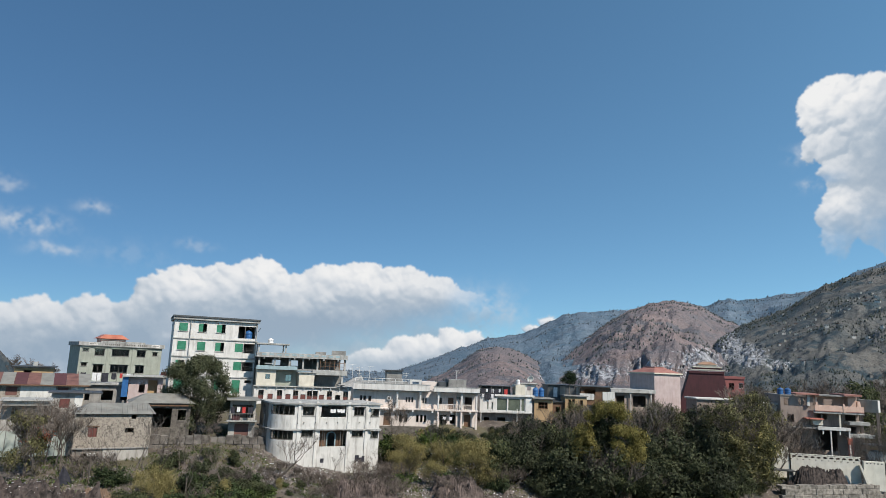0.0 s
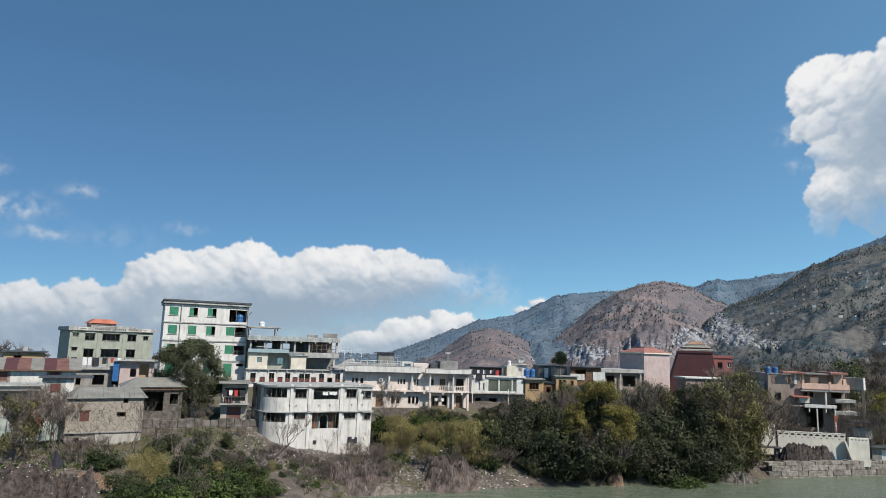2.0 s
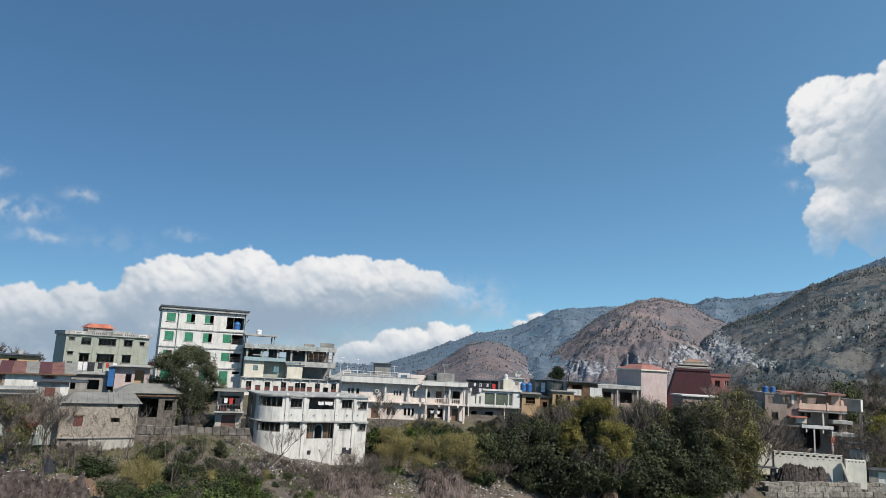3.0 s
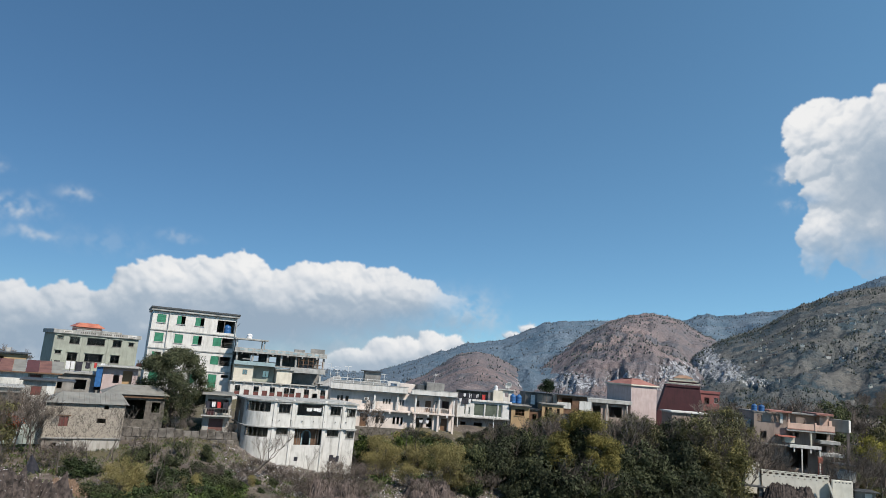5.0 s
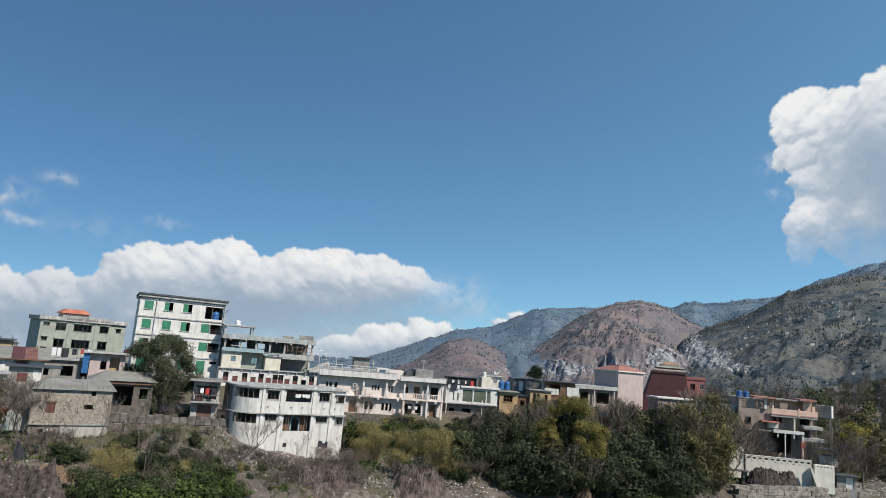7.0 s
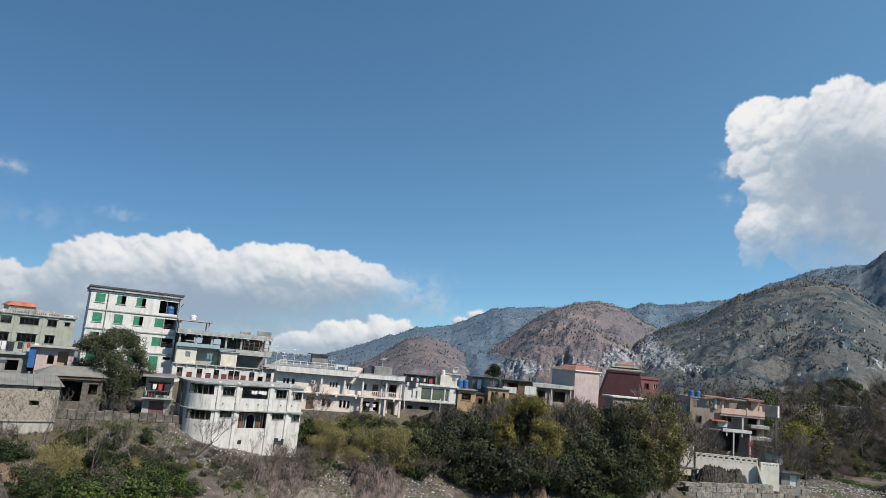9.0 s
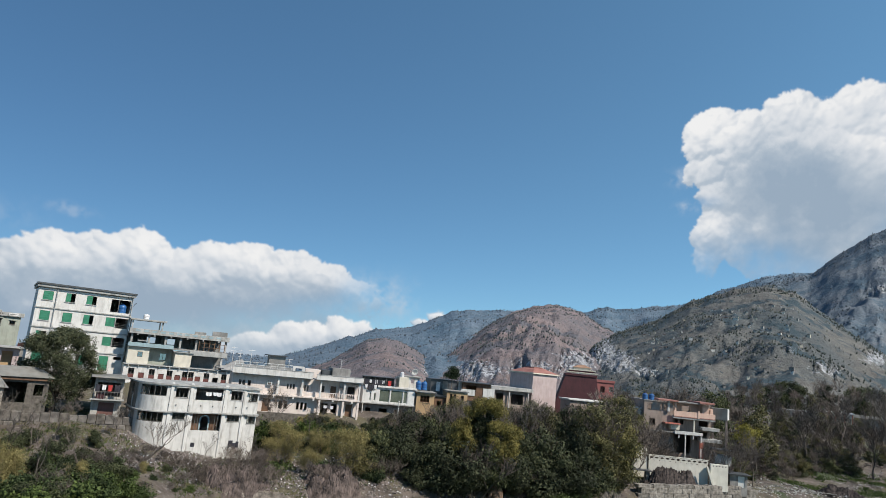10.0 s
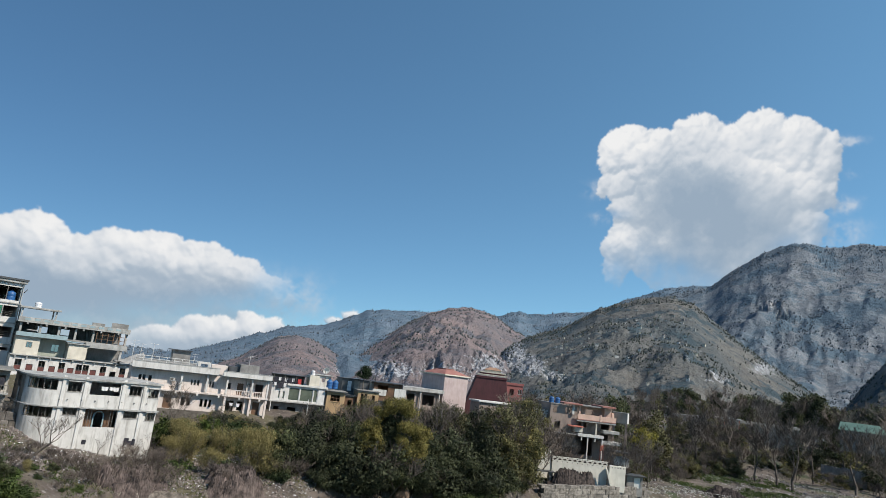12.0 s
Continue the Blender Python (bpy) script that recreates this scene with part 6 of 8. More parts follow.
def left_houses():
    h = House("tin_roof_house", -56.0, 84.2, 5.0, 30, "long old house under a rusty tin roof", "house")
    h.shell("stone_wall", 10.6, 6.0, 5.0, 11.4, [(1.7, 3.0, 10.0, 11.1), (7.4, 8.7, 10.0, 11.1)], roof=None)
    h.box("white_patch", "white", 3.3, 7.2, -0.05, -0.003, 9.0, 11.35, "flaking whitewash patch", soft=0)
    h.box("white_patch", "white", 8.9, 10.5, -0.05, -0.003, 9.4, 11.35, "flaking whitewash patch", soft=0)
    h.box("eave_board", "brown", -0.4, 11.0, -0.72, -0.66, 11.28, 11.42, soft=0)
    for k in range(9):
        h.tube("rafter", "brown", (0.2 + 1.28 * k, -0.7, 11.36), (0.2 + 1.28 * k, 0.0, 11.5), 0.05, sides=5)
    h.box("patch_door", "rust", 1.75, 2.95, 0.05, 0.1, 10.02, 11.08, soft=0)
    h.box("patch_door", "rust", 7.45, 8.65, 0.05, 0.1, 10.02, 11.08, soft=0)
    for k in range(8):
        bm = bmesh.new()
        x0, x1 = -0.4 + 1.45 * k, -0.4 + 1.45 * (k + 1) - 0.02
        v = [bm.verts.new((x, y, z - 5.0)) for x, y, z in ((x0, -0.7, 11.42), (x1, -0.7, 11.42), (x1, 4.0, 12.75), (x0, 4.0, 12.75), (x0, -0.7, 11.47), (x1, -0.7, 11.47), (x1, 4.0, 12.8), (x0, 4.0, 12.8))]
        for f in BOX_FACES:
            bm.faces.new([v[i] for i in f])
        part("roof_sheet", bm, M["tin" if k in (1, 4, 7) else "maroon" if k in (2, 5) else "rust"], h.e, "rusty roof sheet" if k not in (1, 4, 7) else "pale roof sheet")
    w = House("white_cottage", -47.9, 74.5, 4.0, 30, "small white cottage with dark openings", "house")
    w.shell("grey_wash", 4.6, 4.0, 4.0, 10.0, [(0.9, 1.6, 8.6, 9.5), (2.2, 3.1, 7.6, 9.5)])
    w.box("roof_edge", "slab", -0.3, 4.9, -0.5, 4.2, 10.16, 10.3)
    w.window(0.9, 1.6, 8.6, 9.5, 0.02, frame="frame_white", bars=1, cross=True)
    w.box("porch_roof", "tin", -0.6, 5.1, -1.5, -0.02, 9.72, 9.8, "thin tin porch roof", soft=0)
    for x in (-0.4, 2.0, 4.8):
        w.box("porch_post", "brown", x, x + 0.1, -1.45, -1.35, 7.0, 9.71, soft=0)
    w.box("door", "frame", 2.24, 3.06, 0.1, 0.15, 7.6, 9.45, "dark plank door", soft=0)
    w.box("step_wall", "grey_wash", -0.5, 3.5, -2.0, -1.8, 4.0, 8.2, "low white yard wall", soft=0.02)
    f = House("sheet_fence", -45.4, 68.6, 3.5, 28, "pale green sheet fence with posts", "fence")
    for k in range(9):
        f.box("panel", "fence_sheet", k * 0.9, k * 0.9 + 0.86, 0.0, 0.05, 5.0, 7.6 - 0.04 * k, soft=0)
        f.box("post", "frame", k * 0.9 + 0.86, k * 0.9 + 0.92, -0.03, 0.06, 4.0, 7.7 - 0.04 * k, soft=0)
    y = House("yellow_house", -62.0, 98.0, 8.0, 28, "small ochre house with a flat dark roof", "house")
    y.shell("ochre", 5.0, 5.0, 8.0, 13.1, [(1.2, 2.2, 11.8, 12.8)])
    y.box("roof", "dark_metal", -0.4, 5.4, -0.6, 5.2, 13.26, 13.4)
    y.box("chimney", "slab", 2.2, 2.8, 1.5, 2.1, 13.4, 14.0)
    t = House("flat_roof_house", -51.5, 95.5, 6.0, 30, "concrete house with an open roof terrace", "house")
    t.shell("concrete", 8.0, 5.0, 6.0, 11.0, [(1, 2, 9, 10.4), (3.5, 5, 9, 10.4), (6, 7, 9, 10.4)])
    t.box("roof_edge", "slab", -0.3, 8.3, -0.5, 5.2, 11.16, 11.45)
    for x in (0.2, 2.6, 5.2, 7.4):
        t.tube("post", "frame", (x, 0.0, 11.45), (x, 0.0, 13.0), 0.05, sides=6)
    laundry(t, (0.3, 0.0, 12.9), (7.4, 0.0, 12.9), [("cloth_dark", 0.2, 0.7, 1.0), ("cloth_white", 1.7, 1.1, 1.1), ("cloth_dark", 2.9, 0.9, 1.3), ("cloth_dark", 4.2, 0.6, 0.9), ("cloth_red", 5.3, 0.35, 0.7), ("cloth_white", 6.2, 0.5, 0.9)])
    p = House("pink_cottage", -45.1, 98.1, 6.0, 26, "pale pink cottage with a brown porch", "house")
    p.shell("rose", 4.6, 5.0, 6.0, 12.3, [(1.4, 2.2, 10.2, 11.4), (2.6, 3.9, 10.0, 12.0)])
    p.box("porch_wall", "ochre", 2.62, 3.88, 0.9, 1.0, 10.0, 12.0, soft=0)
    p.box("roof", "slab", -0.9, 5.0, -1.0, 5.2, 12.46, 12.62)
    p.box("blue_sheet", "blue_plastic", -0.9, -0.1, -0.6, -0.5, 9.6, 12.4, "hanging blue sheet", soft=0)
    s = House("small_shop", -46.6, 81.5, 5.0, 28, "small whitewashed shop with a dark door", "house")
    s.shell("grey_wash", 3.4, 4.0, 5.0, 10.6, [(0.9, 2.0, 9.0, 10.1)])
    s.box("roof", "dark_metal", -0.4, 5.5, -0.6, 4.2, 10.76, 10.9)
    s.box("shutter", "door", 0.93, 1.97, 0.05, 0.11, 9.02, 10.08, "brown plank shutter", soft=0.01)
    s.box("white_patch", "white", 2.5, 3.38, -0.05, -0.003, 8.0, 10.5, "flaking whitewash patch", soft=0)
    r = House("red_brown_house", -25.6, 83.7, 4.0, 18, "narrow house with a brown door and cluttered balcony", "house")
    r.shell("grey_wash", 3.1, 5.0, 4.0, 10.5, [(0.7, 2.4, 6.0, 7.8), (0.3, 2.8, 8.5, 10.1)])
    r.box("door", "rust", 0.72, 2.38, 0.1, 0.16, 6.0, 7.78, "rust brown shop door", soft=0)
    r.box("balcony", "slab", -0.3, 3.3, -1.1, 0.0, 8.1, 8.26)
    for k in range(11):
        r.box("baluster", "frame", -0.25 + 0.34 * k, -0.2 + 0.34 * k, -1.05, -1.0, 8.26, 9.05, soft=0)
    r.box("balcony_rail", "frame", -0.3, 3.3, -1.07, -0.98, 9.05, 9.12, soft=0)
    r.box("balcony_clutter", "maroon", 0.3, 1.2, -0.8, -0.4, 8.26, 8.9, "dark red bundle on the balcony")
    r.box("roof", "tin", -0.5, 3.5, -1.2, 5.2, 10.66, 10.82, "grey tin roof", taper=0.05)
    laundry(r, (-0.1, -0.95, 9.9), (3.2, -0.95, 9.9), [("cloth_dark", 0.2, 0.5, 0.8), ("cloth_white", 0.9, 0.4, 0.6), ("cloth_red", 1.5, 0.45, 0.7), ("cloth_dark", 2.2, 0.6, 0.9)])
    q = House("red_shed", -38.4, 76.0, 4.0, 28, "low shed with a red tin roof", "shed")
    q.shell("grey_wash", 3.0, 3.0, 4.0, 8.4, roof=None)
    q.box("roof", "red_tin", -0.3, 3.3, -0.5, 3.2, 8.41, 9.3, "red tin roof", taper=0.3)
    g = House("yard_wall", -33.5, 79.0, 2.5, 20, "dark mossy stone retaining wall above the bank", "wall")
    for c in range(4):
        for k in range(15):
            x = k * 0.92 - 0.4 * (c % 2)
            g.box("stone_block", "stone" if (3 * k + c) % 4 else "rough_stone", x, x + 0.88, 0.07 * math.sin(3.1 * k + c) + 0.04 * c, 0.7, 2.5 + c, 3.47 + c + (0.15 * math.sin(k * 1.3) if c == 3 else 0), soft=0.05)
    a = House("side_house", -20.3, 90.5, 2.0, 18, "dark grey lean-to beside the white house", "house")
    a.shell("frame", 1.5, 6.0, 2.0, 8.6, roof=None)
    a.box("roof", "dark_metal", -0.3, 1.5, -0.4, 6.2, 8.62, 8.72)
    a.box("blue_cover", "blue_plastic", 0.2, 1.4, -0.5, 1.0, 8.73, 9.25, "crumpled blue plastic cover", taper=0.25)


def far_right():
    def at(az, d):
        return polar(az, d, 0)[:2]
    x, y = at(-40.1, 225)
    h = House("porch_house", x, y, 8.0, -38, "pale yellow house with an arched porch", "house")
    h.shell("cream", 6.5, 6.0, 8.0, 13.0, [(0.8, 1.7, 9.2, 11.9), (2.6, 3.8, 9.2, 11.9), (4.8, 5.7, 9.2, 11.9)])
    h.box("cornice", "white_clean", -0.3, 6.8, -0.4, 6.2, 13.16, 13.5)
    h.box("gable", "white_clean", 2.0, 4.6, -0.2, 0.2, 13.51, 14.4, "white gable", taper=0.12)
    for xx in (0.1, 2.0, 4.2, 6.1):
        h.box("column", "orange_tin", xx, xx + 0.3, -0.35, -0.05, 8.0, 13.1, "terracotta column")
    x, y = at(-41.4, 235)
    g = House("long_shed", x, y, 8.0, -40, "long shed with a pale tin roof", "shed")
    g.shell("concrete", 18, 6, 8.0, 12.3, [(k * 4.0 + 0.6, k * 4.0 + 1.7, 10.2, 11.6) for k in range(4)], roof=None)
    g.box("roof", "tin", -0.4, 18.4, -0.8, 6.4, 12.31, 13.1, "pale tin roof", taper=0.3)
    x, y = at(-48.4, 240)
    k = House("green_roof_hall", x, y, 9.0, -49, "long hall with a mint green tin roof", "building")
    # grey walls stand in for the shade under the roof
    k.shell("concrete", 34, 9, 8.0, 14.2, [(2.2 * q + 0.8, 2.2 * q + 2.0, 11.0, 13.4) for q in range(15)], roof=None)
    k.box("roof", "gate_green", -0.6, 34.6, -1.0, 9.8, 14.21, 16.6, "mint green tin roof", taper=0.6)
    x, y = at(-36.8, 232)
    w = House("low_house", x, y, 8.0, -36, "low grey house behind bare trees", "house")
    w.shell("concrete", 8, 6, 8.0, 12.6, [(1.5, 2.6, 10.4, 11.8), (5, 6.2, 10.4, 11.8)])
    for n, (az, d, wd, ht) in enumerate(((-43.4, 222, 11, 2.2), (-47.2, 206, 11, 3.4))):
        x, y = at(az, d)
        f = House("yard_wall", x, y, ground_z(x, y) - 2.0, az, "pale concrete boundary wall", "wall")
        top = ground_z(x, y) + ht
        for q in range(int(wd / 1.5)):
            f.box("panel", "concrete", 1.5 * q, 1.5 * q + 1.46, 0, 0.15, f.base, top - 0.12 * (q % 3), soft=0.01)


def stone_wall_material():
    """Rubble laid in courses: light stones in grey mortar, with worn plaster."""
    m = bpy.data.materials.new("rubble_courses")
    m.use_nodes = True
    n, l = m.node_tree.nodes, m.node_tree.links
    p = n["Principled BSDF"]
    co, mp = n.new("ShaderNodeTexCoord"), n.new("ShaderNodeMapping")
    mp.inputs["Rotation"].default_value = (radians(90), 0, 0)
    t, mix = n.new("ShaderNodeTexNoise"), n.new("ShaderNodeMix")
    cell, rim, joint, tint, body = n.new("ShaderNodeTexVoronoi"), n.new("ShaderNodeTexVoronoi"), n.new("ShaderNodeValToRGB"), n.new("ShaderNodeValToRGB"), n.new("ShaderNodeMix")
    mp.inputs["Scale"].default_value = (1.0, 1.35, 1.0)
    rim.feature = "DISTANCE_TO_EDGE"
    for v in (cell, rim):
        v.inputs["Scale"].default_value = 5.2
        l.new(mp.outputs[0], v.inputs["Vector"])
    l.new(co.outputs["Object"], mp.inputs["Vector"])
    sep = n.new("ShaderNodeSeparateColor")
    l.new(cell.outputs["Color"], sep.inputs[0]), l.new(sep.outputs[0], tint.inputs["Fac"])
    ramp_set(tint, [(0.0, (0.13, 0.115, 0.10)), (0.5, (0.22, 0.195, 0.165)), (1.0, (0.31, 0.275, 0.235))])
    ramp_set(joint, [(0.04, (1, 1, 1)), (0.10, (0, 0, 0))])
    l.new(rim.outputs["Distance"], joint.inputs["Fac"]), l.new(joint.outputs["Color"], body.inputs[0])
    body.data_type = "RGBA"
    l.new(tint.outputs["Color"], body.inputs[6])
    body.inputs[7].default_value = (0.30, 0.27, 0.23, 1)
    t.inputs["Scale"].default_value, t.inputs["Detail"].default_value = 1.1, 8
    l.new(co.outputs["Object"], t.inputs["Vector"])
    r = n.new("ShaderNodeValToRGB")
    ramp_set(r, [(0.52, (0, 0, 0)), (0.66, (0.7, 0.7, 0.7))])
    mix.data_type = "RGBA"
    l.new(t.outputs["Fac"], r.inputs["Fac"]), l.new(r.outputs["Color"], mix.inputs[0])
    l.new(body.outputs[2], mix.inputs[6])
    mix.inputs[7].default_value = (0.27, 0.24, 0.205, 1)
    l.new(mix.outputs[2], p.inputs["Base Color"])
    p.inputs["Roughness"].default_value = 0.95
    b = n.new("ShaderNodeBump")
    b.inputs["Strength"].default_value, b.inputs["Distance"].default_value = 0.8, 0.05
    l.new(rim.outputs["Distance"], b.inputs["Height"]), l.new(b.outputs[0], p.inputs["Normal"])
    return m


M["stone_wall"] = stone_wall_material()
tall_house()
grey_house()
white_house()
row_house()
pink_house()
modern_house()
ochre_houses()
rose_houses()
terrace_house()
river_wall()
stone_house()
left_houses()
far_right()


# ---- plants ----
def leaf_mesh(name, material, blobs, count, size, seed, aspect=0.45, fill=0.55, ragged=0.35, droop=0.0):
    """Many single leaf sprays spread through uneven clumps (x, y, z, rx, ry, rz), with gaps between them."""
    rng = np.random.default_rng(seed)
    vol = np.array([b[3] * b[4] * b[5] for b in blobs]) ** 0.72
    pick = rng.choice(len(blobs), count, p=vol / vol.sum())
    b = np.array(blobs, float)[pick]
    way = rng.normal(size=(count, 3))
    way /= np.linalg.norm(way, axis=1, keepdims=True)
    lump = np.array([noise.noise(Vector(w * 2.3) + Vector((p * 3.1 + seed, seed * 0.7, 0))) for w, p in zip(way, pick)])
    rad = (fill + (1 - fill) * rng.random(count) ** 0.6) * (1 + ragged * lump) * (0.85 + 0.25 * rng.random(count))
    pos = b[:, :3] + way * b[:, 3:] * rad[:, None]
    keep = np.array([noise.noise(Vector(p * 0.9) + Vector((0, 0, seed))) for p in pos]) > -0.22
    pos, way = pos[keep], way[keep]
    n = len(pos)
    up = way + rng.normal(size=(n, 3)) * 0.55
    up /= np.linalg.norm(up, axis=1, keepdims=True)
    a = np.cross(up, rng.normal(size=(n, 3)))
    a[:, 2] -= droop
    a /= np.linalg.norm(a, axis=1, keepdims=True)
    c = np.cross(a, up)
    c /= np.linalg.norm(c, axis=1, keepdims=True)
    s = size * (0.6 + 0.9 * rng.random(n))[:, None]
    bend = np.cross(a, c) * s * 0.15
    v = np.stack([pos, pos + a * s * 0.5 + c * s * aspect * 0.5 + bend, pos + a * s, pos + a * s * 0.5 - c * s * aspect * 0.5 + bend], 1).reshape(-1, 3)
    me = bpy.data.meshes.new(name)
    me.vertices.add(4 * n), me.loops.add(4 * n), me.polygons.add(n)
    me.vertices.foreach_set("co", v.ravel())
    me.loops.foreach_set("vertex_index", np.arange(4 * n))
    me.polygons.foreach_set("loop_start", np.arange(0, 4 * n, 4))
    me.update(calc_edges=True)
    me.materials.append(material)
    return me


def limb_mesh(name, material, height, spread, seed, levels=4, radius=0.16, forks=3, lean=(0, 0), stems=1, twig=0.012):
    """A tapered trunk that forks into limbs and twigs."""
    rng = random.Random(seed)
    verts, faces = [], []

    def tube(p, q, r0, r1, sides):
        axis = (q - p).normalized()
        side = axis.orthogonal().normalized()
        other = axis.cross(side)
        k0 = len(verts)
        for c, r in ((p, r0), (q, r1)):
            for k in range(sides):
                t = 2 * math.pi * k / sides
                verts.append(tuple(c + r * (math.cos(t) * side + math.sin(t) * other)))
        for k in range(sides):
            faces.append((k0 + k, k0 + (k + 1) % sides, k0 + sides + (k + 1) % sides, k0 + sides + k))

    def grow(p, way, length, r, level):
        sides = 7 if level == levels else 4 if level > 1 else 3
        steps = 3 if level > 1 else 2
        for k in range(steps):
            way = (way + Vector((rng.gauss(0, 0.16), rng.gauss(0, 0.16), 0.06))).normalized()
            q = p + way * length / steps
            r1 = max(twig * 0.7, r * 0.80)
            tube(p, q, r, r1, sides)
            p, r = q, r1
            if level > 0 and k > 0 or level == 1:
                for _ in range(forks - 1 if k < steps - 1 else forks):
                    t = rng.uniform(0, 2 * math.pi)
                    out = Vector((math.cos(t), math.sin(t), rng.uniform(0.15, 0.9)))
                    grow(p, (way * 0.7 + out * spread).normalized(), length * rng.uniform(0.48, 0.72), max(twig, r * 0.62), level - 1)

    for k in range(stems):
        t = 2 * math.pi * k / stems + seed
        off = 0.0 if stems == 1 else 0.35
        start = Vector((off * math.cos(t), off * math.sin(t), -0.4))
        way = Vector((lean[0] + (0.3 * math.cos(t) if stems > 1 else 0), lean[1] + (0.3 * math.sin(t) if stems > 1 else 0), 1)).normalized()
        grow(start, way, height * 0.42, radius, levels)
    return raw_mesh(name, verts, faces, material, False)


def plant(name, label, category, group, trunk, crowns, x, y, turn=0.0, scale=1.0, sink=0.1, squash=1.0):
    e = new(name)
    e.matrix_world = Matrix.Translation((x, y, ground_z(x, y) - sink)) @ pose(0, 0, 0, 0, 0, turn) @ Matrix.Diagonal((scale, scale, scale * squash, 1))
    tagged(e, label, category, group)
    if trunk:
        new("trunk", trunk).parent = e
    for c in crowns:
        new("crown", c).parent = e
    return e


def clumps(seed, n, w, h0, h1, r):
    """Clumps of foliage over a width w between two heights."""
    rng = random.Random(seed)
    out = []
    for k in range(n):
        t, q = rng.uniform(0, 2 * math.pi), math.sqrt(rng.random()) * w / 2
        f = rng.random()
        z = h0 + (h1 - h0) * f
        q *= 1 - 0.55 * abs(f - 0.4)
        s = r * rng.uniform(0.65, 1.25)
        out.append((q * math.cos(t), q * math.sin(t), z, s, s, s * rng.uniform(0.7, 1.0)))
    return out


def at_polar(az, d):
    return polar(az, d, 0)[:2]


# the large grey-green tree in front of the tall block
crown_rng = random.Random(5)
crown_blobs = [(0, 0, 5.4, 3.2, 3.0, 3.0)]
for k in range(64):
    t, u = crown_rng.uniform(0, 2 * math.pi), crown_rng.uniform(-0.75, 1.0)
    q = math.sqrt(1 - u * u) * crown_rng.uniform(0.75, 1.0)
    s = crown_rng.uniform(0.8, 1.35)
    crown_blobs.append((4.1 * q * math.cos(t) + 0.5 * (u < 0), 3.6 * q * math.sin(t), 5.6 + 3.7 * u, s, s, s * 0.85))
for k in range(22):
    t = crown_rng.uniform(0, 2 * math.pi)
    crown_blobs.append((3.0 * math.cos(t) * crown_rng.uniform(0.4, 1.2), 2.8 * math.sin(t), crown_rng.uniform(1.2, 3.4), 0.8, 0.8, 0.7))
plant("evergreen_tree", "broad grey-green tree with a dense rounded crown", "tree", "", limb_mesh("trunk", M["bark"], 8.0, 0.7, 3, 3, 0.24, 3, stems=3),
      [leaf_mesh("crown", M["evergreen"], crown_blobs, 68000, 0.21, 5, aspect=0.35, fill=0.45, ragged=0.6)], *at_polar(19.7, 90))
# the yellow-green tree at the water
plant("yellow_tree", "tall tree with yellow-green clumps over dark foliage", "tree", "", limb_mesh("trunk", M["bark"], 10.0, 0.6, 8, 3, 0.25, 3),
      [leaf_mesh("crown", M["yellow_leaf"], [(0.9, -0.8, 10.7, 1.7, 1.4, 0.9), (-0.6, -0.7, 10.6, 1.5, 1.3, 1.0), (2.1, -0.6, 10.0, 1.3, 1.2, 0.9), (-1.7, -0.6, 9.8, 1.1, 1.1, 0.8), (-3.1, -1.4, 7.0, 1.3, 1.3, 1.5), (-2.2, -1.6, 5.9, 1.3, 1.2, 1.5), (-3.6, -1.0, 5.4, 1.1, 1.2, 1.2), (-2.6, -1.2, 8.2, 1.2, 1.1, 0.9),
                                               (1.6, -1.4, 8.0, 1.2, 1.3, 0.9), (2.8, -1.3, 7.9, 1.4, 1.3, 1.0), (4.0, -1.0, 7.3, 1.2, 1.2, 1.1), (3.5, -1.2, 5.8, 1.3, 1.3, 1.5), (2.2, -1.5, 5.0, 1.4, 1.2, 1.3), (3.8, -0.9, 4.4, 1.1, 1.1, 1.0), (1.2, -1.5, 6.6, 0.9, 1.0, 0.9)], 30000, 0.24, 9, aspect=0.3, fill=0.45, ragged=0.5, droop=0.8),
       # upper dark blobs stand in for shaded gaps, lower ones are dark greenery
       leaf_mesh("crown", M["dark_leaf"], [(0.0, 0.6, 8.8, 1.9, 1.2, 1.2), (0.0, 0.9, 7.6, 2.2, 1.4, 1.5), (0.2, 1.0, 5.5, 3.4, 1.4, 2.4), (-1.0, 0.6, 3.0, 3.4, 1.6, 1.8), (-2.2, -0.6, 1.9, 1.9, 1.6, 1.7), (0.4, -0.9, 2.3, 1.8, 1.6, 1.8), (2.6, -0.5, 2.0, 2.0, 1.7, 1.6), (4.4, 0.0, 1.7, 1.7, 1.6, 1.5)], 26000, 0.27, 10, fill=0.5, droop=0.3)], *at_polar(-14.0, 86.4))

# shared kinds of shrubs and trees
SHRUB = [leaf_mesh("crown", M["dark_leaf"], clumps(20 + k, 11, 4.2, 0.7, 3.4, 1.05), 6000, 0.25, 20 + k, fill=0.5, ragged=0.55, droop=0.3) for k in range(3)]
GREEN = [leaf_mesh("crown", M["green_leaf"], clumps(30 + k, 10, 3.6, 0.3, 1.7, 0.75), 4200, 0.22, 30 + k, fill=0.5, ragged=0.6) for k in range(2)]
OLIVE = [leaf_mesh("crown", M["olive"], clumps(40 + k, 17, 4.8, 1.4, 6.2, 0.95), 5600, 0.23, 40 + k, aspect=0.35, fill=0.4, ragged=0.65, droop=0.4) for k in range(3)]
WILLOW = [leaf_mesh("crown", M["willow"], clumps(50 + k, 22, 4.2, 1.0, 4.6, 1.05), 9500, 0.22, 50 + k, fill=0.3, aspect=0.22, droop=0.7) for k in range(2)]
